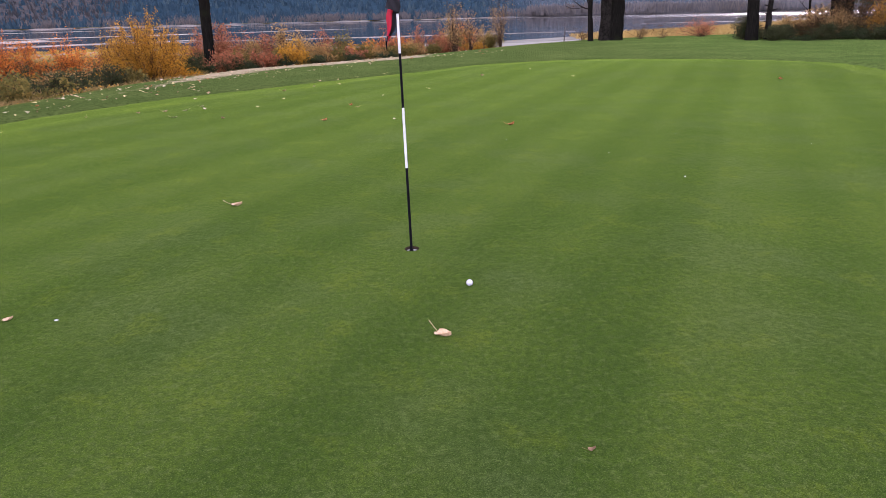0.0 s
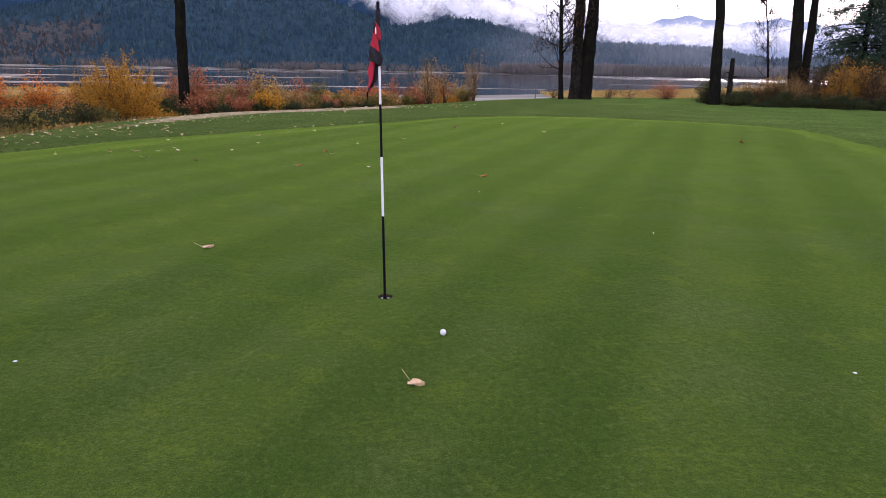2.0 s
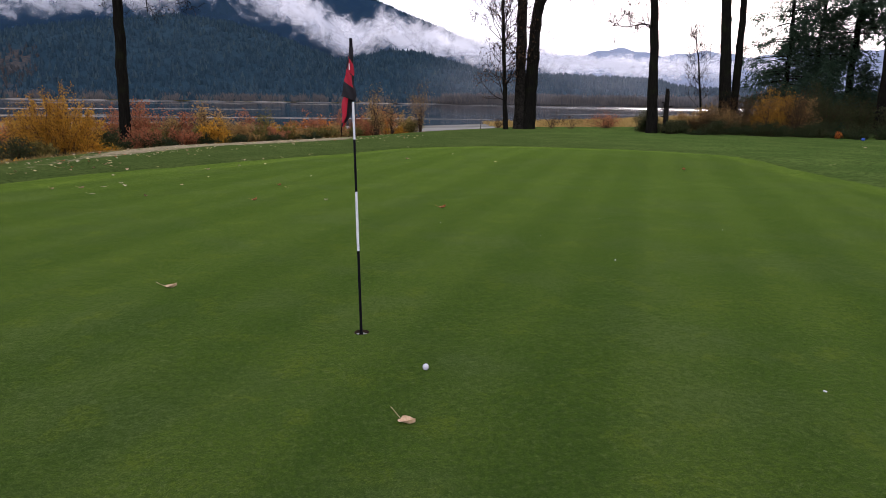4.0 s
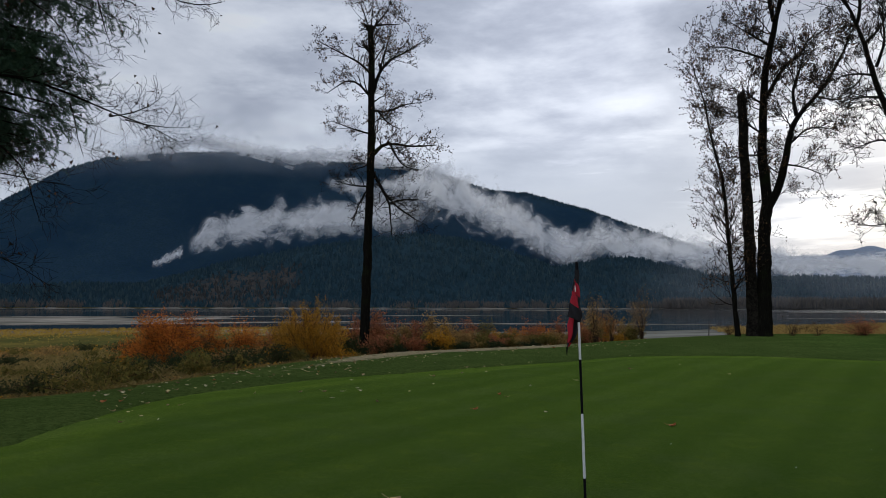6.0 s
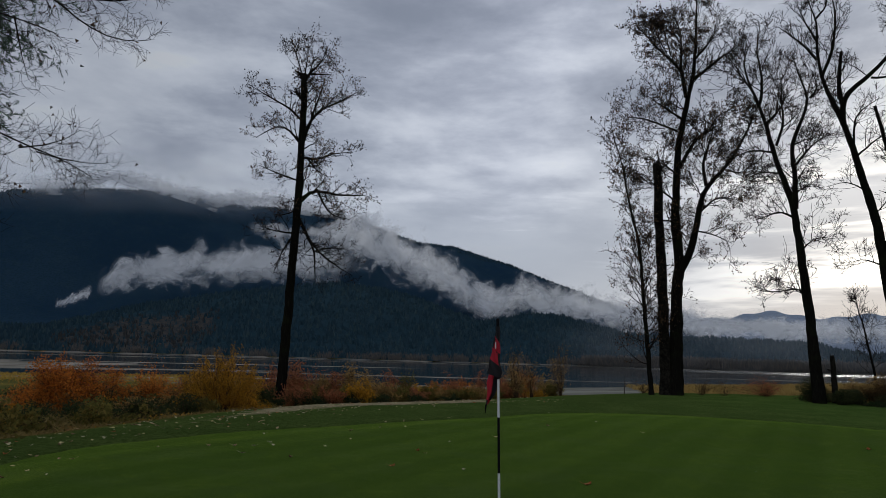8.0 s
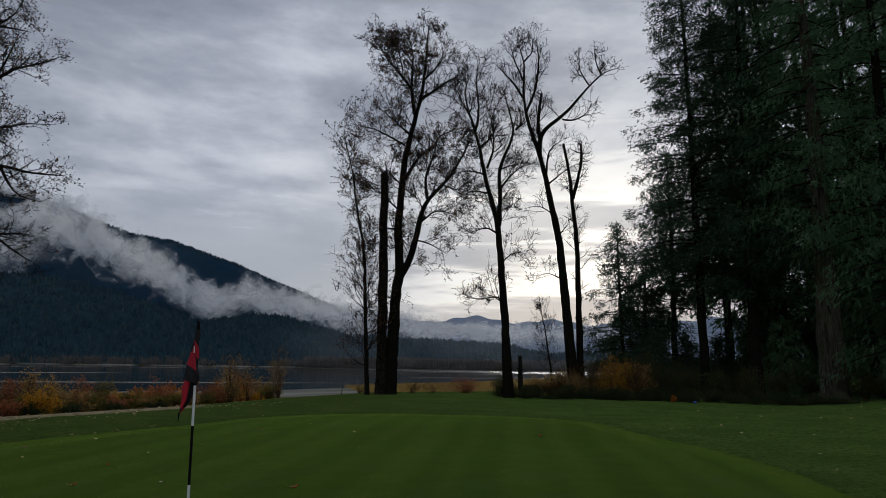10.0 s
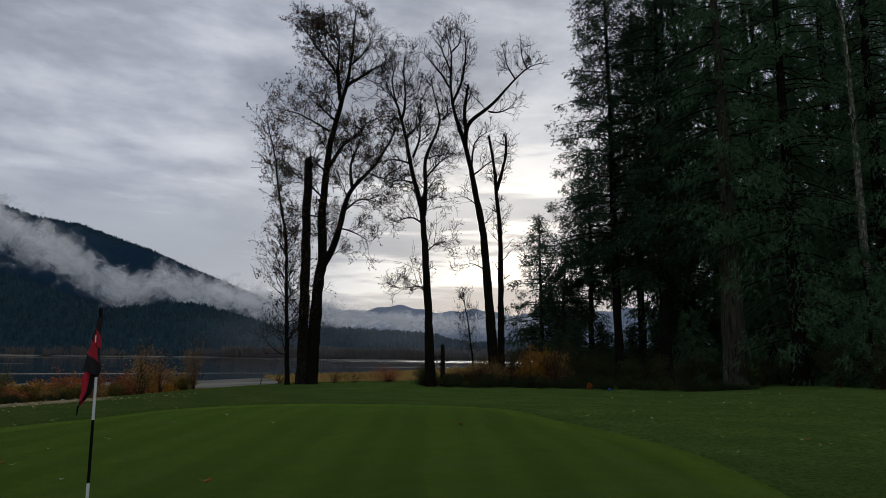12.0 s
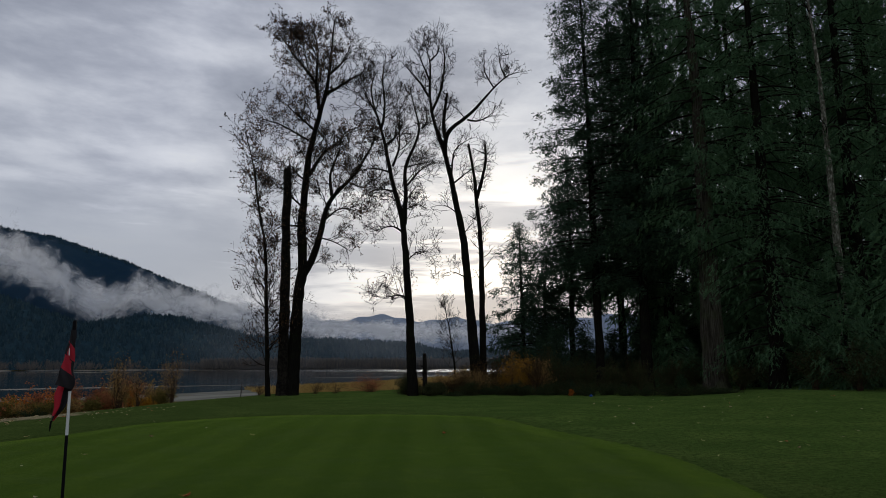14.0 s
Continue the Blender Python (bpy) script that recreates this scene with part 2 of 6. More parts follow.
M["shrub_stem"] = material("shrub_stem", two((0.036, 0.024, 0.015), (0.095, 0.062, 0.038), 8.0), 0.85, 0.0)
M["tan_sedge"] = material("tan_sedge", palette([(0.0, (0.190, 0.128, 0.045)), (0.6, (0.380, 0.262, 0.088)), (1.0, (0.480, 0.350, 0.130))], 0.5, 0.08), 0.8, 0.0, both_sides=0.3)
M["dry_grass"] = material("dry_marsh_grass", palette([(0.0, (0.110, 0.090, 0.036)), (0.5, (0.260, 0.195, 0.072)), (0.85, (0.380, 0.290, 0.108)), (1.0, (0.170, 0.180, 0.056))], 0.5, 0.15), 0.8, 0.0, both_sides=0.3)
M["gold_grass"] = material("golden_sedge", palette([(0.0, (0.240, 0.150, 0.030)), (0.6, (0.480, 0.310, 0.060)), (1.0, (0.600, 0.430, 0.100))], 0.5, 0.08), 0.8, 0.0, both_sides=0.3)
M["rough_blade"] = material("rough_turf_blade", palette([(0.0, (0.035, 0.060, 0.016)), (0.55, (0.066, 0.098, 0.026)), (0.9, (0.108, 0.142, 0.042)), (1.0, (0.19, 0.17, 0.065))], 0.35, 0.6), 0.85, 0.0, both_sides=0.2)
M["lawn_blade"] = material("lawn_turf_blade", palette([(0.0, (0.040, 0.080, 0.018)), (0.55, (0.084, 0.144, 0.032)), (0.9, (0.140, 0.206, 0.050)), (1.0, (0.22, 0.20, 0.070))], 0.35, 0.6), 0.85, 0.0, both_sides=0.2)
# far woods' blue-grey tones have the distance haze put into them
M["forest"] = material("haze_tinted_conifer", palette([(0.0, (0.018, 0.041, 0.057)), (0.6, (0.032, 0.060, 0.078)), (0.93, (0.050, 0.080, 0.086)), (1.0, (0.12, 0.10, 0.075))], 0.3, 0.004), 0.9, 0.0)
M["brush"] = material("logged_brush", palette([(0.0, (0.028, 0.042, 0.047)), (0.5, (0.054, 0.055, 0.056)), (0.9, (0.082, 0.070, 0.062)), (1.0, (0.125, 0.085, 0.062))], 0.3, 0.01), 0.9, 0.0)
M["alder"] = material("far_bare_woods", palette([(0.0, (0.066, 0.070, 0.074)), (0.5, (0.118, 0.110, 0.102)), (0.85, (0.155, 0.135, 0.115)), (1.0, (0.28, 0.15, 0.06))], 0.3, 0.01), 0.9, 0.0)
M["black_paint"] = material("black_gloss_paint", flat((0.005, 0.005, 0.006)), 0.7, 0.06, bump=(60, 0.0006, 4))
M["white_paint"] = material("white_gloss_paint", flat((0.60, 0.60, 0.59)), 0.35, 0.5, bump=(60, 0.0006, 4))
M["cup"] = material("white_cup_plastic", flat((0.55, 0.55, 0.53)), 0.5, 0.4)
M["soil"] = material("cut_soil", two((0.025, 0.018, 0.012), (0.07, 0.05, 0.03), 60), 0.95, 0.1)
M["ball"] = material("golf_ball_cover", lambda n, co: n.mix(n.noise(co, 60, 3), (0.48, 0.48, 0.49, 1), (0.55, 0.55, 0.55, 1)), 0.25, 0.5)
M["stake"] = material("stake_wood", two((0.05, 0.045, 0.04), (0.12, 0.10, 0.09), 20), 0.9, 0.1)
M["blue"] = material("blue_plastic", flat((0.03, 0.10, 0.42)), 0.4, 0.4)
M["chalk"] = material("white_chip", flat((0.70, 0.70, 0.66)), 0.6, 0.3)


def leaf_material(name, a, b):
    return material(name, lambda n, co: n.mix(n.step(n.noise(co, 45, 5, 0.65), 0.35, 0.68), (*a, 1), (*b, 1)), 0.6, 0.3, bump=(220, 0.0015, 4), both_sides=0.15)


M["fallen_tan"] = leaf_material("fallen_leaf_tan", (0.54, 0.35, 0.19), (0.70, 0.51, 0.31))
M["fallen_yellow"] = leaf_material("fallen_leaf_yellow", (0.55, 0.42, 0.14), (0.70, 0.60, 0.32))
M["fallen_pale"] = leaf_material("fallen_leaf_pale", (0.50, 0.41, 0.24), (0.64, 0.55, 0.36))
M["fallen_rust"] = leaf_material("fallen_leaf_rust", (0.40, 0.12, 0.04), (0.55, 0.22, 0.07))
M["fallen_brown"] = leaf_material("fallen_leaf_brown", (0.20, 0.12, 0.06), (0.34, 0.22, 0.12))


def flag_cloth(n, co):
    uv = n.add("ShaderNodeTexCoord").outputs["UV"]
    ch = n.add("ShaderNodeTexChecker", {"Vector": uv, "Scale": 1.0, "Color1": (0.006, 0.005, 0.007, 1), "Color2": (0.38, 0.007, 0.022, 1)}).outputs[0]
    return n.mix(0.04, ch, n.mix(n.noise(co, 300, 3), (0.0, 0.0, 0.0, 1), (0.12, 0.09, 0.09, 1)))


M["flag"] = material("nylon_flag", flag_cloth, 0.6, 0.3, bump=(900, 0.0004, 2), both_sides=0.2)


# ---- geometry helpers ----
class Geo:
    """Gathers rings, quads and triangles, and makes one mesh of them."""

    def __init__(self):
        self.v, self.t, self.q, self.count = [], [], [], 0

    def add(self, verts, tris=None, quads=None):
        verts = np.asarray(verts, float).reshape(-1, 3)
        self.v.append(verts)
        if tris is not None and len(tris):
            self.t.append(np.asarray(tris, int).reshape(-1, 3) + self.count)
        if quads is not None and len(quads):
            self.q.append(np.asarray(quads, int).reshape(-1, 4) + self.count)
        self.count += len(verts)

    def tube(self, pts, radii, sides=5, cap=False):
        pts, radii = np.asarray(pts, float), np.asarray(radii, float)
        d = np.gradient(pts, axis=0)
        d /= np.linalg.norm(d, axis=1, keepdims=True) + 1e-9
        ref = np.where(np.abs(d[:, 2:3]) < 0.9, np.array([[0, 0, 1.0]]), np.array([[1.0, 0, 0]]))
        if np.abs(d[:, 2]).mean() >= 0.6:
            ref = np.array([[1.0, 0.05, 0]]) * np.ones_like(d)
        a = np.cross(d, ref)
        a /= np.linalg.norm(a, axis=1, keepdims=True) + 1e-9
        b = np.cross(d, a)
        ang = np.arange(sides) * 2 * math.pi / sides
        ring = pts[:, None] + radii[:, None, None] * (np.cos(ang)[None, :, None] * a[:, None] + np.sin(ang)[None, :, None] * b[:, None])
        m = len(pts)
        i, j = np.meshgrid(np.arange(m - 1), np.arange(sides), indexing="ij")
        k = (j + 1) % sides
        quads = np.stack([i * sides + j, i * sides + k, (i + 1) * sides + k, (i + 1) * sides + j], -1).reshape(-1, 4)
        verts, tris = ring.reshape(-1, 3), None
        if cap:
            verts = np.vstack([verts, pts[-1:]])
            s = (m - 1) * sides
            tris = [(s + q, s + (q + 1) % sides, m * sides) for q in range(sides)]
        self.add(verts, tris, quads)

    def mesh(self, name, smooth=False):
        me = bpy.data.meshes.new(name)
        v = np.concatenate(self.v) if self.v else np.zeros((0, 3))
        t = np.concatenate(self.t) if self.t else np.zeros((0, 3), int)
        q = np.concatenate(self.q) if self.q else np.zeros((0, 4), int)
        me.vertices.add(len(v))
        me.vertices.foreach_set("co", v.ravel())
        me.loops.add(t.size + q.size)
        me.loops.foreach_set("vertex_index", np.concatenate([t.ravel(), q.ravel()]))
        me.polygons.add(len(t) + len(q))
        me.polygons.foreach_set("loop_start", np.concatenate([np.arange(len(t)) * 3, t.size + np.arange(len(q)) * 4]))
        me.polygons.foreach_set("use_smooth", np.full(len(t) + len(q), smooth))
        me.update(calc_edges=True)
        me.validate()
        return me


def part(name, shape, mat, parent=None, label="", smooth=False):
    """Links a bmesh, a Geo or a mesh as one object under a thing or a part."""
    if isinstance(shape, Geo):
        me = shape.mesh(name, smooth)
    elif isinstance(shape, bmesh.types.BMesh):
        me = bpy.data.meshes.new(name)
        shape.to_mesh(me)
        shape.free()
        me.polygons.foreach_set("use_smooth", np.full(len(me.polygons), smooth))
    else:
        me = shape
    if mat is not None and not me.materials:
        me.materials.append(mat)
    ob = new(name, me)
    if parent is not None:
        ob.parent = parent
    if label:
        tagged(ob, label)
    return ob


def thing(name, m, label, category, group=""):
    ob = new(name)
    ob.empty_display_size = 0.1
    ob.matrix_basis = m
    return tagged(ob, label, category, group)


def smooth01(x):
    x = np.clip(x, 0, 1)
    return x * x * (3 - 2 * x)


def wave(x, y, s, k=0.0):
    """Cheap smooth relief from a few crossed waves, about -1 to 1."""
    x, y = np.asarray(x, float) / s, np.asarray(y, float) / s
    return (np.sin(1.7 * x + 0.6 * y + k) + np.sin(-0.8 * x + 1.9 * y + 2.1 * k + 1) + 0.6 * np.sin(3.1 * x + 2.3 * y + k + 4) + 0.4 * np.sin(-4.3 * x + 3.7 * y + 2)) / 3


# ---- lie of the land ----
LAKE = -3.5
HOLE = np.array((-0.25, 4.75))
RIM = np.array([(-30, -30), (-19, -6), (-12.4, 9), (-10.1, 12.2), (-9.6, 14.5), (-8.95, 19.6), (-6.9, 25.3), (-1.6, 30.6), (4.0, 38.6), (10.5, 45.5), (20, 48), (34, 62), (60, 95), (110, 160)], float)


def rim_distance(x, y):
    """Metres beyond the edge of the golf ground: positive on the lake's side."""
    p = np.stack([np.asarray(x, float), np.asarray(y, float)], -1)
    best, sign = np.full(p.shape[:-1], 1e9), np.ones(p.shape[:-1])
    for a, b in zip(RIM[:-1], RIM[1:]):
        e = b - a
        t = np.clip(((p - a) @ e) / (e @ e), 0, 1)
        d = np.linalg.norm(p - a - t[..., None] * e, axis=-1)
        side = np.sign(e[0] * (p[..., 1] - a[1]) - e[1] * (p[..., 0] - a[0]))
        nearer = d < best
        best, sign = np.where(nearer, d, best), np.where(nearer, side, sign)
    return best * sign


def shore_radius(az):
    return np.interp(az, [-180, -90, -45, -31, -15, 4, 8, 12, 17, 22, 27, 36, 60, 120, 180], [900, 180, 186, 172, 150, 165, 176, 190, 222, 250, 400, 700, 1000, 900, 900])


def green_radius(theta):
    """The putting green's outline round the hole, by compass angle in degrees."""
    return np.interp(theta % 360, [0, 5, 13, 17, 21, 26, 31, 37, 43, 51, 59, 68, 77, 90, 105, 140, 180, 220, 250, 280, 291, 302, 309, 315, 324, 332, 341, 349, 358, 360],
                     [18.2, 20.6, 22.6, 23.0, 23.0, 22.9, 22.2, 20.5, 18.0, 15.5, 13.1, 10.9, 9.2, 8.5, 8.6, 10.2, 12.0, 11.0, 9.2, 7.8, 8.15, 9.5, 10.65, 11.4, 12.15, 12.95, 13.9, 15.4, 17.5, 18.2])


def lawn_z(x, y):
    """Relief of the mown ground: nearly level, with a low swell beyond the green and a rise towards the wood."""
    x, y = np.asarray(x, float), np.asarray(y, float)
    swell = 0.13 * np.exp(-((x - 9) / 6.0) ** 2 - ((y - 20) / 2.6) ** 2) - 0.06 * np.exp(-((x - 9) / 6.0) ** 2 - ((y - 15.5) / 2.4) ** 2)
    r, az = np.hypot(x, y), np.degrees(np.arctan2(x, y))
    bank = 0.45 * smooth01((az - 44) / 12) * smooth01((115 - az) / 30) * smooth01((r - 20) / 18)
    return 0.03 * wave(x, y, 7.0, 1.0) * smooth01(np.hypot(x + 0.2, y - 4) / 12 - 0.5) + swell + bank


def land_z(x, y):
    x, y = np.asarray(x, float), np.asarray(y, float)
    r, az = np.hypot(x, y), np.degrees(np.arctan2(x, y))
    s = rim_distance(x, y)
    z = lawn_z(x, y)
    drop = 0.35 * smooth01(s / 2.5) + 1.15 * smooth01((s - 1.5) / 12) + 1.75 * smooth01((s - 8) / 60)
    z = z - np.where(s > 0, drop, 0) + np.where(s > 0, 0.10 * wave(x, y, 3.1) * smooth01(s / 4), 0)
    shore = shore_radius(az)
    beach = smooth01((r - 0.55 * shore) / (0.5 * shore))
    z = np.where(s > 0, z + (LAKE - 0.12 - z) * beach * (r > 0.55 * shore), z)
    z = np.where(s > 0, z - 2.2 * smooth01((r - shore * 1.03) / 60), z)
    far = smooth01((r - 1015) / 70)
    z = np.where((s > 0) & (r > 1000), z + (LAKE + 1.2 - z) * far, z)
    return z


def on_green(x, y):
    dx, dy = np.asarray(x, float) - HOLE[0], np.asarray(y, float) - HOLE[1]
    return green_radius(np.degrees(np.arctan2(dx, dy))) - np.hypot(dx, dy)


rings = np.concatenate([np.arange(0.0, 6.0, 1.0), np.arange(6.0, 52.0, 0.6), 52 * 1.045 ** np.arange(0, 102)])
rings = rings[rings < 4700]
azs = np.radians(np.arange(0, 360, 1.0))
rr, aa = np.meshgrid(rings, azs, indexing="ij")
gx, gy = rr * np.sin(aa), rr * np.cos(aa)
gz = land_z(gx, gy) - 0.30 * smooth01(on_green(gx, gy) / 1.2 - 0.1)
geo = Geo()
i, j = np.meshgrid(np.arange(len(rings) - 1), np.arange(len(azs)), indexing="ij")
k = (j + 1) % len(azs)
A = len(azs)
geo.add(np.stack([gx, gy, gz], -1), None, np.stack([i * A + j, (i + 1) * A + j, (i + 1) * A + k, i * A + k], -1))


def ground_colour(n, co):
    s = n.add("ShaderNodeSeparateXYZ", {0: co}).outputs
    beyond = n.add("ShaderNodeAttribute", attribute_name="beyond").outputs["Fac"]
    beyond = n.math("ADD", beyond, n.math("MULTIPLY", n.math("SUBTRACT", n.noise(co, 1.1, 4), 0.5), 1.2))
    path = n.add("ShaderNodeAttribute", attribute_name="path").outputs["Fac"]
    patch, mott, grain = n.noise(co, 0.5, 5, 0.6), n.noise(co, 7, 6, 0.7), n.noise(co, 70, 4, 0.7)
    turf = n.mix(n.step(patch, 0.35, 0.68), (0.043, 0.070, 0.016, 1), (0.074, 0.102, 0.026, 1))
    # turf towards the wood brighter and yellower, extra sun put into its colour
    painted_sun = n.step(n.math("ADD", s[0], n.math("MULTIPLY", n.noise(co, 0.3, 4), 6.0)), 9.0, 19.0)
    turf = n.mix(painted_sun, turf, n.mix(n.step(patch, 0.35, 0.68), (0.055, 0.106, 0.020, 1), (0.100, 0.154, 0.032, 1)))
    turf = n.mix(n.math("MULTIPLY", n.step(mott, 0.46, 0.58), 0.72), turf, (0.018, 0.036, 0.007, 1))
    turf = n.mix(n.math("MULTIPLY", n.step(n.noise(co, 16, 5, 0.7), 0.52, 0.62), 0.55), turf, (0.088, 0.136, 0.036, 1))
    turf = n.mix(n.math("MULTIPLY", n.step(n.noise(co, 2.1, 4), 0.60, 0.74), 0.35), turf, (0.11, 0.115, 0.030, 1))
    turf = n.mix(n.math("MULTIPLY", n.step(grain, 0.45, 0.65), 0.5), turf, (0.086, 0.118, 0.030, 1))
    sand = n.mix(n.step(mott, 0.35, 0.65), (0.24, 0.18, 0.11, 1), (0.40, 0.32, 0.21, 1))
    wild = n.mix(n.step(n.noise(co, 0.16, 5), 0.38, 0.62), (0.084, 0.076, 0.025, 1), (0.180, 0.128, 0.034, 1))
    wild = n.mix(n.math("MULTIPLY", n.step(n.noise(co, 0.55, 5, 0.65), 0.5, 0.64), 0.75), wild, (0.085, 0.060, 0.024, 1))
    wild = n.mix(n.math("MULTIPLY", n.step(mott, 0.45, 0.65), 0.6), wild, (0.05, 0.045, 0.018, 1))
    mud = n.mix(n.step(n.noise(co, 0.05, 5), 0.4, 0.6), (0.15, 0.140, 0.13, 1), (0.25, 0.232, 0.215, 1))
    c = n.mix(n.step(beyond, -0.1, 0.5), turf, wild)
    c = n.mix(n.step(n.math("ADD", path, n.math("MULTIPLY", n.noise(co, 2.6, 5, 0.7), 1.3)), 1.35, 1.65), c, sand)
    flats = n.math("ADD", n.add("ShaderNodeAttribute", attribute_name="flats").outputs["Fac"], n.math("MULTIPLY", n.math("SUBTRACT", n.noise(co, 0.12, 5, 0.6), 0.5), 0.8))
    c = n.mix(n.math("MAXIMUM", n.step(s[2], -3.34, -3.44), n.step(flats, 0.4, 0.6)), c, mud)
    return c


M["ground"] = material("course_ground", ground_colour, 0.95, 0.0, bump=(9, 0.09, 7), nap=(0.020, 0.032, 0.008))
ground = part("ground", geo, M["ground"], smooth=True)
tagged(ground, "uneven mown turf falling to dry marsh and a muddy lake shore", "ground", kind="structure")
s = rim_distance(gx, gy)
along = smooth01((gx + 9.6) / 2.0) * smooth01((1.5 - gx) / 3.0) * (gy > 15)
path = along * np.exp(-((s + 0.35) / 1.15) ** 4)
gaz = np.degrees(np.arctan2(gx, gy))
flats = smooth01((gaz - 0.5) / 2.5) * smooth01((13 - gaz) / 3) * smooth01((rr - 75) / 25)
for key, data in (("beyond", s), ("path", path), ("flats", flats)):
    ground.data.attributes.new(key, "FLOAT", "POINT").data.foreach_set("value", np.ascontiguousarray(data, dtype=np.float32).ravel())

# putting green: rings from the cup's edge out to the mown outline
CUP_R = 0.054
spokes = np.radians(np.arange(0, 360, 2.0))
steps = np.concatenate([[0.0], np.geomspace(0.006, 1.0, 46)])
rad = CUP_R + steps[:, None] * (green_radius(np.degrees(spokes)) + 0.12 * np.sin(spokes * 9) + 0.07 * np.sin(spokes * 23 + 1) - CUP_R)[None]
px, py = HOLE[0] + rad * np.sin(spokes), HOLE[1] + rad * np.cos(spokes)
pz = lawn_z(px, py) + 0.006 - 0.05 * (steps[:, None] > 0.999)
geo = Geo()
S = len(spokes)
i, j = np.meshgrid(np.arange(len(steps) - 1), np.arange(S), indexing="ij")
k = (j + 1) % S
geo.add(np.stack([px, py, pz], -1), None, np.stack([i * S + j, (i + 1) * S + j, (i + 1) * S + k, i * S + k], -1))
green = part("putting_green", geo, M["green"], smooth=True)
green.data.attributes.new("inside", "FLOAT", "POINT").data.foreach_set("value", on_green(px, py).astype(np.float32).ravel())
tagged(green, "closely mown striped green putting surface with a cut hole", "putting green", kind="structure")

# lake
geo = Geo()
lr = np.concatenate([[60], 60 * 1.25 ** np.arange(1, 21)])
la = np.radians(np.arange(-100, 101, 4.0))
lr, la = np.meshgrid(np.minimum(lr, 3900), la, indexing="ij")
i, j = np.meshgrid(np.arange(lr.shape[0] - 1), np.arange(lr.shape[1] - 1), indexing="ij")
W = lr.shape[1]
geo.add(np.stack([lr * np.sin(la), lr * np.cos(la), np.full(lr.shape, LAKE)], -1), None, np.stack([i * W + j, (i + 1) * W + j, (i + 1) * W + j + 1, i * W + j + 1], -1))
mat = bpy.data.materials.new("lake_water")
mat.use_nodes = True
n = Nodes(mat.node_tree)
co = n.add("ShaderNodeTexCoord").outputs["Object"]
long = n.add("ShaderNodeMapping", {"Vector": co, "Scale": (0.25, 1.0, 1.0)}).outputs[0]
rip = n.noise(long, 1.1, 5, 0.6)
calm = n.step(n.noise(n.add("ShaderNodeMapping", {"Vector": co, "Scale": (0.18, 1.0, 1.0)}).outputs[0], 0.018, 4, 0.6), 0.45, 0.6)
place = n.add("ShaderNodeSeparateXYZ", {0: co}).outputs
gust = n.noise(n.add("ShaderNodeMapping", {"Vector": co, "Scale": (0.15, 1.0, 1.0)}).outputs[0], 0.011, 5, 0.6)
ruffled = n.math("MULTIPLY", n.math("MULTIPLY", n.step(place[0], 60, 240), n.step(place[1], 380, 620)), n.step(gust, 0.40, 0.55))
bump = n.add("ShaderNodeBump", {"Height": rip, "Distance": 0.012, "Strength": 1.0})
bsdf = n.add("ShaderNodeBsdfPrincipled", {"Base Color": (0.020, 0.026, 0.030, 1), "Roughness": n.math("ADD", n.math("MULTIPLY", ruffled, 0.08), n.math("ADD", 0.025, n.math("MULTIPLY", calm, 0.035))), "IOR": 1.33, "Normal": bump.outputs[0]})
n.add("ShaderNodeOutputMaterial", {0: bsdf.outputs[0]})
lake = part("lake", geo, mat)
tagged(lake, "broad dark calm lake with faint ripples", "lake", kind="structure")

# mud bars that lie just above the water
M["mud"] = material("wet_mud", two((0.10, 0.096, 0.078), (0.33, 0.30, 0.25), 0.035, 8), 0.6, 0.0)


def mud_bar(x, y, long_m, wide_m, turn, seed):
    g, rg = Geo(), np.random.default_rng(seed)
    a = np.arange(0, 360, 6) * math.pi / 180
    out = 1 + 0.16 * np.sin(3 * a + rg.uniform(0, 6)) + 0.12 * np.sin(5 * a + rg.uniform(0, 6)) + 0.10 * np.sin(11 * a + rg.uniform(0, 6))
    rows = [np.stack([f * out * np.cos(a) * long_m / 2, f * out * np.sin(a) * wide_m / 2, np.full(len(a), h)], -1) for f, h in ((1.0, -0.06), (0.93, 0.03), (0.55, 0.10), (0.05, 0.13))]
    m = len(a)
    q = [(r * m + c, r * m + (c + 1) % m, (r + 1) * m + (c + 1) % m, (r + 1) * m + c) for r in range(3) for c in range(m)]
    g.add(np.concatenate(rows), None, q)
    ob = part("mud_bar", g, M["mud"], smooth=True)
    ob.matrix_basis = pose(x, y, LAKE, 0, 0, turn)
    return tagged(ob, "low pale mud bar lying just above the lake water", "mud bar", "mud bars in the lake")


for seed, (x, y, lg, wd, tn) in enumerate([(-211, 177, 210, 120, 50), (-88, 116, 130, 9, 36), (-120, 172, 120, 20, 34), (-330, 520, 420, 24, 24), (-40, 190, 170, 4.5, 6), (-160, 285, 280, 14, 28), (120, 300, 60, 3, -5), (300, 860, 420, 30, -14), (-60, 700, 240, 14, 3), (250, 560, 160, 8, -12), (-330, 780, 500, 22, 14)]):
    mud_bar(x, y, lg, wd, tn, seed)


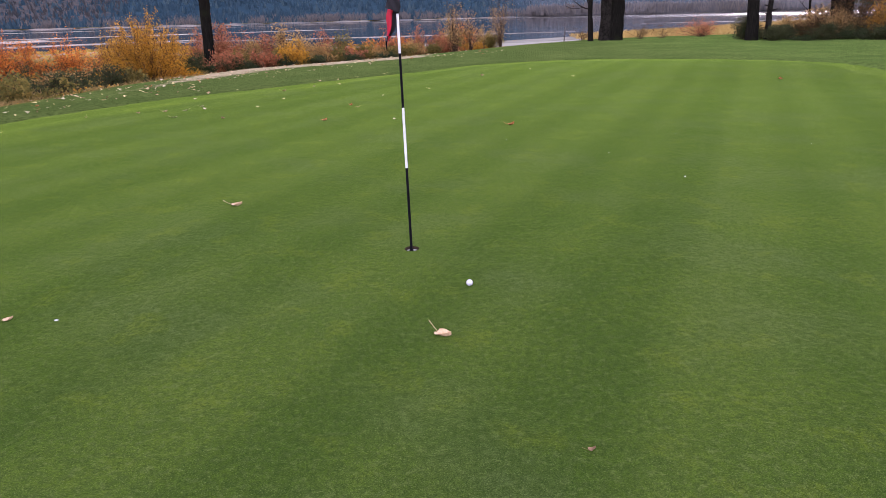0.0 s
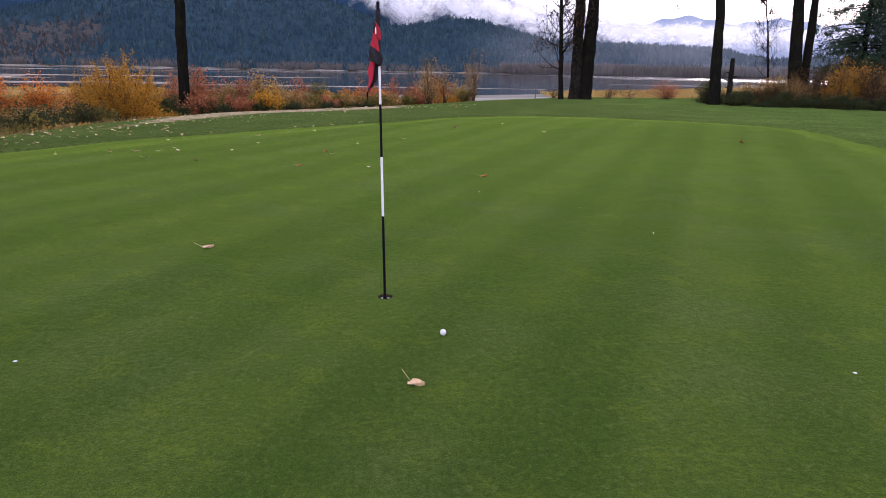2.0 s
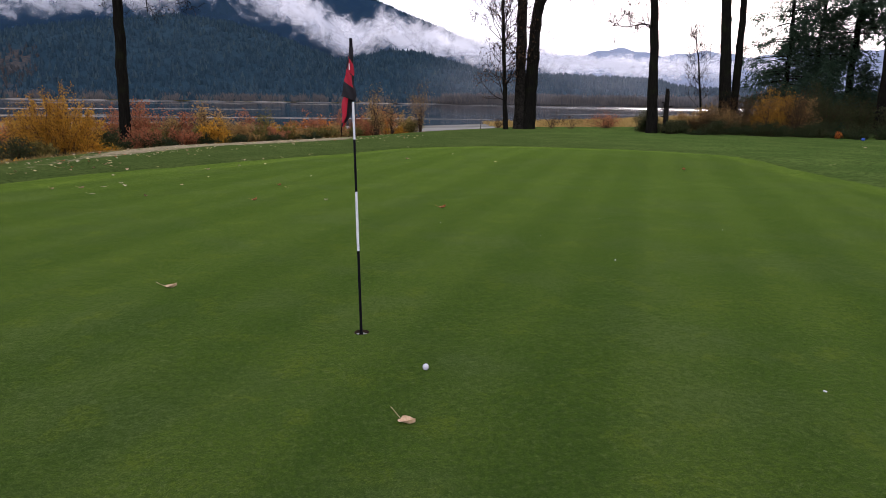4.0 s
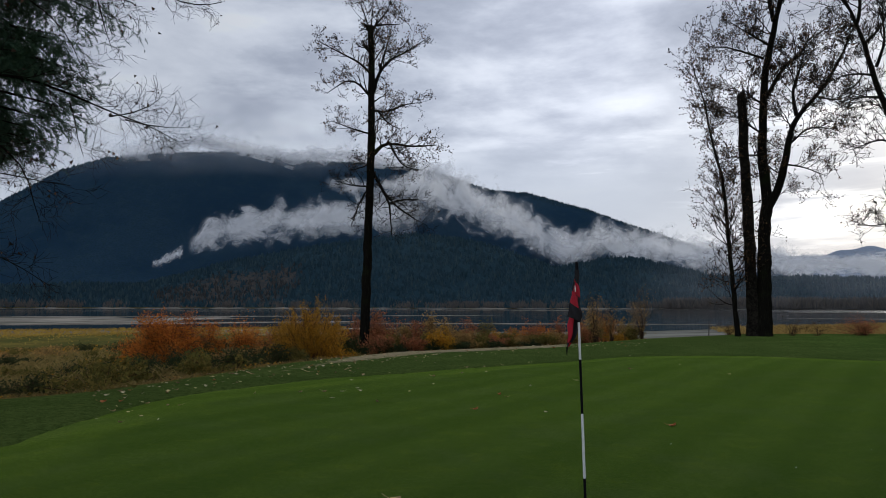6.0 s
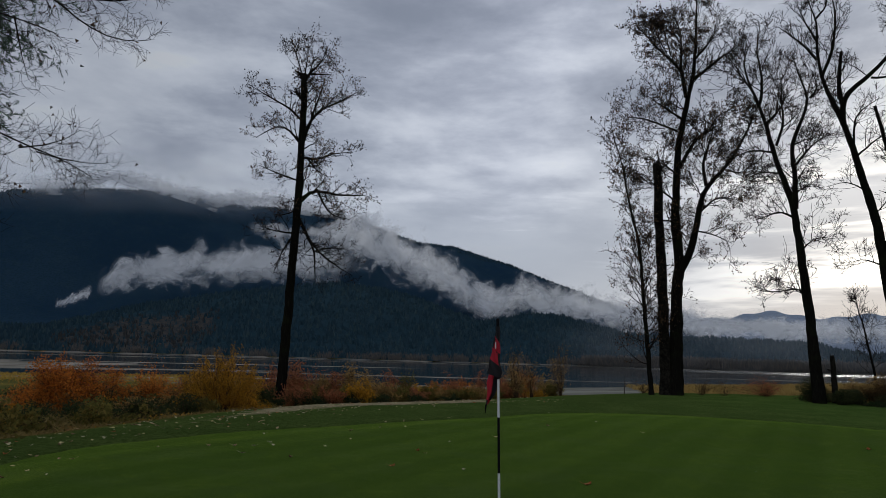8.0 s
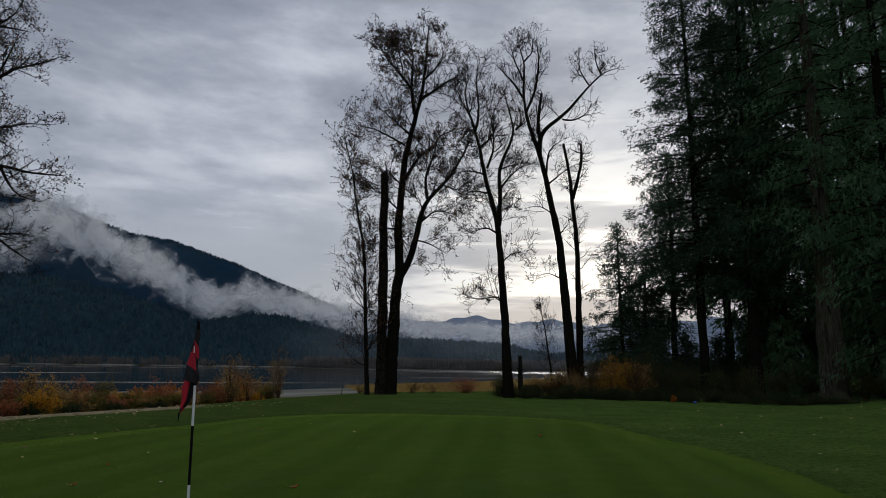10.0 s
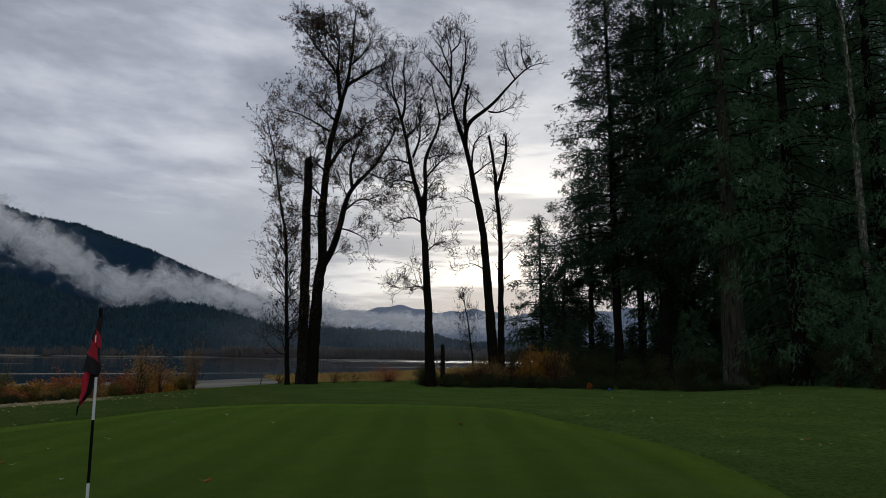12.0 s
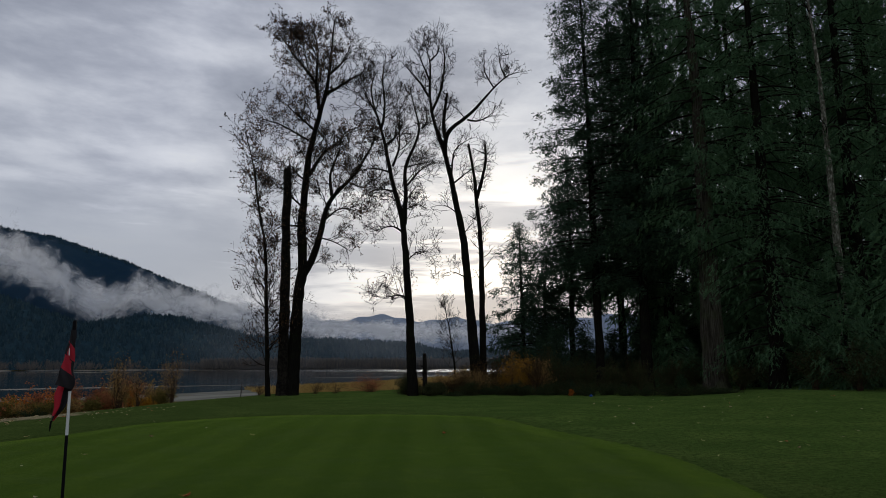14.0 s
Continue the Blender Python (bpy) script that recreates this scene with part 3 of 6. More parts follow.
# ---- mountains, woods and mist across the lake ----
def hills(az, r):
    """Height over the lake across the water, by compass angle and distance."""
    front = np.interp(az, [-80, -50, -36, -29, -23, -14.4, -10, -5.5, -1.6, 2.5, 5.3, 10.5, 14, 17, 21.7, 24, 26, 28, 60], [1.0, 1.2, 1.6, 3.7, 5.0, 6.25, 5.7, 4.5, 3.2, 4.0, 3.95, 2.6, 2.2, 2.2, 1.95, 1.75, 1.3, 1.0, 0.4])
    back = np.interp(az, [-80, -58, -46, -42, -39, -35, -30, -23, -17.5, -13, -7.2, -4, 0.8, 5.8, 9, 16, 22, 30, 60], [2.0, 3.5, 7.1, 10.0, 11.2, 12.0, 12.45, 12.15, 12.1, 11.5, 9.8, 9.55, 8.15, 6.2, 4.9, 2.6, 1.3, 0.5, 0.4])
    x, y = r * np.sin(np.radians(az)), r * np.cos(np.radians(az))
    hf, hb = np.tan(np.radians(front)) * 1750, np.tan(np.radians(back)) * 2900
    rough = wave(x, y, 95, 2.0) * 9 + wave(x, y, 260, 5.0) * 16
    bench = smooth01((r - 1090) / 660) ** 1.15
    z = hf * bench
    valley = np.minimum(0.80 * hf, 0.55 * hb)
    z = np.where(r > 1750, hf + (valley - hf) * smooth01((r - 1750) / 260), z)
    z = np.where(r > 2010, valley + (hb - valley) * smooth01((r - 2010) / 890), z)
    z = np.where(r > 2900, hb * (1 - 0.8 * smooth01((r - 2900) / 900)), z)
    return LAKE + 1.0 + z + rough * smooth01((r - 1100) / 300) * (1 - 0.85 * np.exp(-((r - 1750) / 70) ** 2)) * (1 - 0.85 * np.exp(-((r - 2900) / 120) ** 2))


def slope_colour(n, co):
    big, mid, small = n.noise(co, 0.004, 5), n.noise(co, 0.03, 6, 0.65), n.noise(co, 0.16, 4, 0.7)
    # aerial haze is put into the slope's colours, bluer beyond 1500 m
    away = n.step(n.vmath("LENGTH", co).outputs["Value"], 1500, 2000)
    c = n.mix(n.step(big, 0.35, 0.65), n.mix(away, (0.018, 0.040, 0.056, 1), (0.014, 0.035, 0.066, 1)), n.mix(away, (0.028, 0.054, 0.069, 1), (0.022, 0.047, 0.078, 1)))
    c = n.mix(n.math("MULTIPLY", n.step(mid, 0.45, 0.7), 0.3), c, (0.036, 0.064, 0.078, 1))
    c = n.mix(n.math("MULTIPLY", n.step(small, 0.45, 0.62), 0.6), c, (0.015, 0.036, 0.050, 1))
    cut = n.add("ShaderNodeAttribute", attribute_name="cut").outputs["Fac"]
    brush = n.mix(n.step(small, 0.38, 0.6), (0.032, 0.044, 0.049, 1), (0.074, 0.064, 0.058, 1))
    return n.mix(n.step(n.math("ADD", cut, n.math("MULTIPLY", n.math("SUBTRACT", mid, 0.5), 0.9)), 0.38, 0.62), c, brush)


def clear_cut(az, r):
    return np.exp(-((az + 29.5 - (r - 1350) * 0.006) / 5.5) ** 4 - ((r - 1370) / 170) ** 4)


ma = np.arange(-80, 60.01, 0.3)
mr = np.concatenate([np.arange(1060, 1800, 22), np.arange(1800, 2880, 36), np.arange(2880, 3900, 60)])
R2, A2 = np.meshgrid(mr, ma, indexing="ij")
geo = Geo()
i, j = np.meshgrid(np.arange(len(mr) - 1), np.arange(len(ma) - 1), indexing="ij")
W = len(ma)
geo.add(np.stack([R2 * np.sin(np.radians(A2)), R2 * np.cos(np.radians(A2)), hills(A2, R2)], -1), None, np.stack([i * W + j, (i + 1) * W + j, (i + 1) * W + j + 1, i * W + j + 1], -1))
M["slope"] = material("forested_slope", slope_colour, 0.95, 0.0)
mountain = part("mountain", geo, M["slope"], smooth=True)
tagged(mountain, "dark forested mountain with a brown logged patch", "mountain", kind="structure")
mountain.data.attributes.new("cut", "FLOAT", "POINT").data.foreach_set("value", clear_cut(A2, R2).astype(np.float32).ravel())

# pale gravel beach at the mountain's foot
geo = Geo()
ba = np.arange(-62, 40.01, 0.2)
lap = 4 * np.sin(np.radians(ba * 47)) + 3 * np.sin(np.radians(ba * 131 + 30))
high = 0.6 + 0.5 * np.sin(np.radians(ba * 83 + 10)) + 0.4 * np.sin(np.radians(ba * 211))
rows = [np.stack([(d + lap) * np.sin(np.radians(ba)), (d + lap) * np.cos(np.radians(ba)), LAKE + f + high * g_], -1) for d, f, g_ in ((1040, -0.3, 0.0), (1050, 0.2, 0.5), (1056, 0.3, 1.0), (1070, -0.5, 0.6))]
W = len(ba)
geo.add(np.concatenate(rows), None, [(a * W + b, (a + 1) * W + b, (a + 1) * W + b + 1, a * W + b + 1) for a in range(3) for b in range(W - 1)])
M["beach"] = material("pale_beach_gravel", two((0.05, 0.055, 0.055), (0.19, 0.17, 0.14), 0.012), 0.9, 0.1)
tagged(part("far_beach", geo, M["beach"], smooth=True), "thin pale gravel beach below the far woods", "beach", kind="structure")

# blue ranges far down the valley, their haze put into the base colour
geo = Geo()
ha = np.arange(6, 62.01, 0.25)
ridge = 4.0 + 0.16 * np.sin(np.radians(ha * 21)) + 0.22 * np.sin(np.radians(ha * 53 + 40)) + 0.08 * np.sin(np.radians(ha * 171))
top = np.tan(np.radians(ridge)) * 4650
rows = [np.stack([d * np.sin(np.radians(ha)), d * np.cos(np.radians(ha)), LAKE + f * top], -1) for d, f in ((4000, 0.0), (4200, 0.35), (4450, 0.72), (4650, 1.0), (4850, 0.7))]
W = len(ha)
geo.add(np.concatenate(rows), None, [(a * W + b, (a + 1) * W + b, (a + 1) * W + b + 1, a * W + b + 1) for a in range(4) for b in range(W - 1)])
M["blue_range"] = material("haze_tinted_range", two((0.20, 0.25, 0.33), (0.25, 0.30, 0.37), 0.004), 0.95, 0.05)
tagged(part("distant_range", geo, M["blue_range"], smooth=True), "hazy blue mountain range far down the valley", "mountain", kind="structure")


def conifer_woods(name, az, r, height, label, seed):
    """Many small two-tiered conifers in one mesh."""
    rg = np.random.default_rng(seed)
    m = len(az)
    x, y, z = r * np.sin(np.radians(az)), r * np.cos(np.radians(az)), hills(az, r) - 2
    w = height * rg.uniform(0.22, 0.36, m)
    spin = rg.uniform(0, 6.3, m)
    sides = 5
    verts = []
    for lo, hi, wide in ((0.05, 1.0, 1.0),):
        for q in range(sides):
            a0 = spin + q * 2 * math.pi / sides
            jag = rg.uniform(0.75, 1.2, m)
            verts.append(np.stack([x + w * wide * jag * np.cos(a0), y + w * wide * jag * np.sin(a0), z + height * (lo + rg.uniform(-0.05, 0.05, m))], -1))
        verts.append(np.stack([x + rg.uniform(-0.4, 0.4, m), y, z + height * hi], -1))
    per = sides + 1
    v = np.stack(verts, 1).reshape(-1, 3)
    base = np.array([(t * (sides + 1) + q, t * (sides + 1) + (q + 1) % sides, t * (sides + 1) + sides) for t in range(1) for q in range(sides)])
    f = (np.arange(m)[:, None, None] * per + base[None]).reshape(-1, 3)
    g = Geo()
    g.add(v, f)
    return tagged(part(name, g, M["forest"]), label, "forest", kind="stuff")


rg = np.random.default_rng(5)
m = 29000
az, r = rg.uniform(-58, 40, m), 1085 + 760 * rg.uniform(0, 1, m) ** 0.8
ok = rg.uniform(0, 1, m) > 0.72 * clear_cut(az, r)
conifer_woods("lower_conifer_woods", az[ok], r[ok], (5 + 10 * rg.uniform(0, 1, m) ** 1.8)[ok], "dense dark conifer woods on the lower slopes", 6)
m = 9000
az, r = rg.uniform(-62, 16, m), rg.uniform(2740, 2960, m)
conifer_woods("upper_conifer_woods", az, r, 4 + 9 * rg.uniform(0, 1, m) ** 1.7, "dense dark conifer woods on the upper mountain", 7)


def bare_woods(name, az, r, height, label, seed, mat="alder"):
    """Leafless shoreline trees as fans of fine upright sprays in one mesh."""
    rg = np.random.default_rng(seed)
    g, m = Geo(), len(az)
    x, y, z = r * np.sin(np.radians(az)), r * np.cos(np.radians(az)), np.maximum(hills(az, r), LAKE + 0.5) - 0.5
    for q in range(9):
        lean, h = rg.normal(0, 0.22, m), height * rg.uniform(0.45, 1.0, m)
        foot = rg.uniform(0.0, 0.3, m) * height
        tip = np.stack([x + lean * height, y + rg.normal(0, 0.1, m) * height, z + h], -1)
        a = np.stack([x + lean * foot - 0.03 * height, y, z + foot], -1)
        b = np.stack([x + lean * foot + 0.03 * height, y, z + foot * 0.9], -1)
        mid = (tip + b) / 2 + np.stack([0.03 * height, 0 * x, 0.04 * height], -1)
        v = np.stack([a, b, mid, tip], 1).reshape(-1, 3)
        g.add(v, (np.arange(m)[:, None, None] * 4 + np.array([(0, 1, 2), (0, 2, 3)])[None]).reshape(-1, 3))
    return tagged(part(name, g, M[mat]), label, "woods", kind="stuff")


m = 2300
bare_woods("far_alder_grove", rg.uniform(7, 34, m), rg.uniform(1035, 1110, m), rg.uniform(11, 21, m), "greyish brown leafless alder grove on the far shore", 8)
m = 2300
clump = rg.uniform(-56, 12, 40)
bare_woods("far_shore_woods", clump[rg.integers(0, 40, m)] + rg.normal(0, 0.55, m), 1062 + 110 * rg.uniform(0, 1, m), 4 + 11 * rg.uniform(0, 1, m) ** 1.5, "brown and rusty bare woods along the far shore", 9)
m = 900
az, r = rg.uniform(-39, -20, m), rg.uniform(1180, 1560, m)
ok = clear_cut(az, r) > 0.35
bare_woods("logged_slope_brush", az[ok], r[ok], rg.uniform(5, 14, m)[ok], "reddish brown brush on the logged slope", 10, "brush")

# mist
mat = bpy.data.materials.new("valley_mist")
mat.use_nodes = True
n = Nodes(mat.node_tree)
tc = n.add("ShaderNodeTexCoord").outputs
uv = n.add("ShaderNodeSeparateXYZ", {0: tc["UV"]}).outputs
warp = n.noise(tc["Object"], 0.017, 6, 0.56, 0.6)
wisp = n.noise(n.add("ShaderNodeMapping", {"Vector": tc["Object"], "Scale": (1, 1, 0.8)}).outputs[0], 0.009, 5, 0.6, 0.4)
body = n.math("ADD", n.math("MULTIPLY", warp, 0.6), n.math("MULTIPLY", wisp, 0.4))
heave = n.math("MULTIPLY", n.math("SUBTRACT", n.noise(tc["Object"], 0.014, 3, 0.5), 0.5), 1.1)
edge_v = n.math("SUBTRACT", 1.0, n.math("ABSOLUTE", n.math("ADD", n.math("SUBTRACT", n.math("MULTIPLY", uv[1], 2.0), 1.0), heave)))
rim_v = n.step(n.math("SUBTRACT", 1.0, n.math("ABSOLUTE", n.math("SUBTRACT", n.math("MULTIPLY", uv[1], 2.0), 1.0))), 0.0, 0.25)
edge_u = n.math("SUBTRACT", 1.0, n.math("POWER", n.math("ABSOLUTE", n.math("SUBTRACT", n.math("MULTIPLY", uv[0], 2.0), 1.0)), 3.0))
dens = n.math("ADD", n.math("SUBTRACT", n.math("MULTIPLY", edge_v, 1.5), 0.55), n.math("MULTIPLY", n.math("SUBTRACT", body, 0.50), 4.8))
alpha = n.math("MULTIPLY", n.step(dens, 0.0, 1.15), n.step(edge_u, 0.0, 0.75))
alpha = n.math("MULTIPLY", n.math("MULTIPLY", alpha, rim_v), 0.80)
white = n.add("ShaderNodeBsdfDiffuse", {0: (0.88, 0.89, 0.91, 1)})
thru = n.add("ShaderNodeBsdfTranslucent", {0: (0.88, 0.89, 0.91, 1)})
both = n.add("ShaderNodeMixShader", {0: 0.5, 1: white.outputs[0], 2: thru.outputs[0]})
clear = n.add("ShaderNodeBsdfTransparent")
mixed = n.add("ShaderNodeMixShader", {0: alpha, 1: clear.outputs[0], 2: both.outputs[0]})
n.add("ShaderNodeOutputMaterial", {0: mixed.outputs[0]})
M["mist"] = mat


mat = bpy.data.materials.new("thin_haze")
mat.use_nodes = True
n = Nodes(mat.node_tree)
tc = n.add("ShaderNodeTexCoord").outputs
uv = n.add("ShaderNodeSeparateXYZ", {0: tc["UV"]}).outputs
edge_v = n.step(n.math("SUBTRACT", 1.0, n.math("ABSOLUTE", n.math("SUBTRACT", n.math("MULTIPLY", uv[1], 2.0), 1.0))), 0.0, 0.8)
edge_u = n.step(n.math("SUBTRACT", 1.0, n.math("ABSOLUTE", n.math("SUBTRACT", n.math("MULTIPLY", uv[0], 2.0), 1.0))), 0.0, 0.7)
drift = n.step(n.noise(tc["Object"], 0.006, 5, 0.6, 0.4), 0.25, 0.75)
alpha = n.math("MULTIPLY", n.math("MULTIPLY", edge_v, edge_u), n.math("ADD", 0.04, n.math("MULTIPLY", drift, 0.13)))
white = n.add("ShaderNodeBsdfDiffuse", {0: (0.80, 0.84, 0.90, 1)})
thru = n.add("ShaderNodeBsdfTranslucent", {0: (0.80, 0.84, 0.90, 1)})
both = n.add("ShaderNodeMixShader", {0: 0.5, 1: white.outputs[0], 2: thru.outputs[0]})
clear = n.add("ShaderNodeBsdfTransparent")
mixed = n.add("ShaderNodeMixShader", {0: alpha, 1: clear.outputs[0], 2: both.outputs[0]})
n.add("ShaderNodeOutputMaterial", {0: mixed.outputs[0]})
M["haze"] = mat


def mist_bank(label, spine, depth, layers=2, kind="mist"):
    """A drifting bank of cloud: billowing veils along a spine of (compass angle, elevation, thickness) in degrees."""
    sp = np.array(spine, float)
    t, vv = np.linspace(0, 1, 60), np.linspace(0, 1, 14)
    knots = np.linspace(0, 1, len(sp))
    az, el, th = (np.interp(t, knots, sp[:, c]) for c in range(3))
    U, V = np.meshgrid(t, vv, indexing="ij")
    W = len(vv)
    i, j = np.meshgrid(np.arange(len(t) - 1), np.arange(W - 1), indexing="ij")
    quads = np.stack([i * W + j, (i + 1) * W + j, (i + 1) * W + j + 1, i * W + j + 1], -1)
    for layer in range(layers):
        e = el[:, None] + 1.4 * th[:, None] * (V - 0.5) * (1 + 0.12 * layer)
        a = az[:, None] + 0 * V
        rad2 = depth + layer * 90 + 45 * wave(U * 9 + layer * 3, V * 4, 1.0, layer) + 60 * V
        g = Geo()
        g.add(np.stack([rad2 * np.sin(np.radians(a)), rad2 * np.cos(np.radians(a)), 1.8 + rad2 * np.tan(np.radians(e))], -1), None, quads)
        ob = part("mist_bank", g, M[kind], smooth=True)
        idx = np.zeros(len(ob.data.loops), int)
        ob.data.loops.foreach_get("vertex_index", idx)
        ob.data.uv_layers.new(name="flow").data.foreach_set("uv", np.stack([U, V], -1).reshape(-1, 2)[idx].ravel())
        tagged(ob, label, "mist", "mist banks on the mountain", kind="stuff")


mist_bank("thick white mist tongue lying across the mountain", [(-32.8, 4.7, 1.2), (-31.4, 5.8, 2.6), (-29, 6.3, 2.8), (-25, 7.0, 3.3), (-21, 7.5, 3.6), (-17, 7.9, 3.6), (-12, 8.2, 2.6)], 1860, 3)
mist_bank("small stray wisp of mist below the tongue", [(-35.4, 3.2, 0.7), (-34.2, 3.8, 1.0), (-33, 4.3, 1.1)], 1820, 2)
mist_bank("pale mist streaming down a mountain gully", [(-17, 9.6, 1.8), (-13.5, 10.2, 3.6), (-11.6, 10.1, 4.8), (-8.8, 9.0, 4.4), (-5.5, 7.4, 4.2), (-3.4, 6.2, 4.2), (-1.2, 4.9, 3.0), (1.5, 4.6, 2.0)], 1900, 3)
mist_bank("low mist bank resting on the hill's shoulder", [(-4, 4.4, 1.6), (-0.5, 4.9, 2.4), (1.8, 5.7, 3.6), (4, 5.0, 2.8), (7, 4.7, 3.0), (10, 4.2, 3.2), (13, 3.7, 3.0), (18, 3.2, 2.2), (24, 2.9, 2.0), (32, 2.5, 2.0)], 1950, 3)
mist_bank("soft low cloud veiling the mountain's crest", [(-46, 11.0, 3.5), (-36, 12.9, 4.4), (-30, 13.5, 4.6), (-24, 13.4, 4.2), (-14, 12.9, 3.5)], 2520, 3, "haze")
mist_bank("low cloud catching on the mountain's crest", [(-39, 12.0, 0.8), (-36.6, 11.9, 1.9), (-34.5, 12.5, 1.9), (-32.5, 13.2, 1.4), (-30, 13.2, 1.4), (-27, 12.5, 2.2), (-24, 12.2, 2.0), (-20, 12.9, 1.6), (-16, 12.1, 2.0), (-12, 11.8, 1.6)], 2700, 3)
mist_bank("thin haze hanging over the far shore", [(2, 1.5, 3.2), (14, 1.8, 4.2), (30, 1.9, 4.4), (48, 1.9, 4.4)], 1030, 1, "haze")
mist_bank("thin wisp rising from the wooded slope", [(-22, 10.4, 1.4), (-18, 10.0, 2.4), (-14, 10.8, 2.6), (-9, 10.6, 1.6)], 2250, 1)
mist_bank("distant mist bank lying in the valley", [(8, 3.3, 1.8), (16, 2.9, 1.9), (24, 2.9, 1.8), (36, 2.8, 1.8)], 3950, 2)


# ---- trees ----
def unit(v):
    return v / (np.linalg.norm(v) + 1e-9)


def leaf_bits(points, size, rg, droop=0.3):
    """Small folded leaves at the given points, as one Geo."""
    g, m = Geo(), len(points)
    if not m:
        return g
    p = np.asarray(points)
    a = rg.normal(0, 1, (m, 3))
    a[:, 2] -= droop
    a /= np.linalg.norm(a, axis=1, keepdims=True)
    b = np.cross(a, rg.normal(0, 1, (m, 3)))
    b /= np.linalg.norm(b, axis=1, keepdims=True) + 1e-9
    c = np.cross(a, b)
    s = (size * rg.uniform(0.65, 1.3, m))[:, None]
    v = np.stack([p + s * (0.30 * b), p + s * (a + 0.1 * c), p + s * (0.35 * a - 0.48 * b)], 1).reshape(-1, 3)
    g.add(v, np.arange(3 * m).reshape(-1, 3))
    return g


class Tree:
    def __init__(self, seed, kids=(7, 6, 5), wob=0.15, lift=0.10, spread=0.8, twig=0.010, leafy=0.3, shrink=0.64, flatten=1.0, fine=0.35):
        self.fine = fine
        self.rg = np.random.default_rng(seed)
        self.kids, self.wob, self.lift, self.spread = kids, wob, lift, spread
        self.twig, self.leafy, self.shrink, self.flatten = twig, leafy, shrink, flatten
        self.twigs, self.tips = Geo(), []

    def sprout(self, p, d, length, r, level):
        rg = self.rg
        m = max(3, min(9, int(length / self.fine) + 2))
        pts, d = [np.array(p, float)], unit(np.array(d, float))
        for _ in range(m - 1):
            d = unit(d + rg.normal(0, self.wob, 3) + np.array((0, 0, self.lift)))
            pts.append(pts[-1] + d * length / (m - 1))
        rad = np.linspace(max(r, self.twig), max(r * 0.35, self.twig * 0.6), m)
        self.twigs.tube(pts, rad, 5 if r > 0.05 else 3)
        self.dress(pts, rad, length, level)

    def dress(self, pts, rad, length, level, start=0.2):
        rg = self.rg
        pts = np.asarray(pts)
        if level >= len(self.kids):
            for q in pts[1:]:
                if rg.random() < self.leafy:
                    self.tips.append(q + rg.normal(0, 0.04, 3))
                    if self.leafy > 0.4:
                        self.tips.append(q + rg.normal(0, 0.09, 3))
            return
        for _ in range(max(1, int(self.kids[level] * rg.uniform(0.7, 1.3)))):
            t = rg.uniform(start, 1.0) * (len(pts) - 1)
            i = min(int(t), len(pts) - 2)
            p = pts[i] + (pts[i + 1] - pts[i]) * (t - i)
            d = unit(pts[i + 1] - pts[i])
            side = unit(np.cross(d, rg.normal(0, 1, 3)))
            out = unit(d * (1 - self.spread * 0.5) + side * self.spread * rg.uniform(0.7, 1.3))
            size = length * self.shrink * rg.uniform(0.6, 1.25) * (1.15 - 0.5 * t / (len(pts) - 1))
            self.sprout(p, out, max(0.25, size), float(np.interp(t, np.arange(len(pts)), rad)) * 0.60, level + 1)


    def clothe(self, q, rad, spray, per_metre, leafy=None):
        """Sprays of twigs set evenly along a limb, longest in its middle, turned up at the tip."""
        rg, keep = self.rg, self.leafy
        self.leafy = keep if leafy is None else leafy
        reach = float(np.linalg.norm(np.diff(q, axis=0), axis=1).sum())
        for k in range(max(3, int(reach * per_metre))):
            t = (0.12 + 0.88 * (k + rg.random()) / max(3, int(reach * per_metre))) * (len(q) - 1)
            i = min(int(t), len(q) - 2)
            d = unit(q[i + 1] - q[i])
            side = unit(np.cross(d, rg.normal(0, 1, 3)))
            f = t / (len(q) - 1)
            out = unit(d * rg.uniform(0.3, 0.9) + side * rg.uniform(0.5, 1.0) + np.array((0, 0, 0.15)))
            r = float(np.interp(t, np.arange(len(q)), rad))
            self.sprout(q[i] + (q[i + 1] - q[i]) * (t - i), out, spray * rg.uniform(0.45, 1.15) * (1.1 - 0.45 * f), min(0.03, 0.5 * r), 1)
        self.leafy = keep


def curve(points, r0, r1, seed, step=0.5, jitter=0.014):
    """A gently uneven tapered stem through the given (across, height) points."""
    rg = np.random.default_rng(seed)
    p = np.array([(a, b, c) for a, b, c in points], float)
    seg = np.concatenate([[0], np.cumsum(np.linalg.norm(np.diff(p, axis=0), axis=1))])
    m = max(4, int(seg[-1] / step))
    s = np.linspace(0, seg[-1], m)
    q = np.stack([np.interp(s, seg, p[:, c]) for c in range(3)], -1)
    for _ in range(2):
        q[1:-1] = (q[:-2] + 2 * q[1:-1] + q[2:]) / 4
    q[1:-1, :2] += rg.normal(0, jitter, (m - 2, 2))
    rad = np.linspace(r0, r1, m) * (1 + rg.normal(0, 0.04, m))
    return q, rad


def stem_geo(q, rad, sides=10, flare=0.0):
    g = Geo()
    rad = rad.copy()
    if flare:
        rad += flare * np.exp(-(q[:, 2] - q[0, 2]) / 0.5)
    g.tube(q, rad, sides, cap=True)
    return g


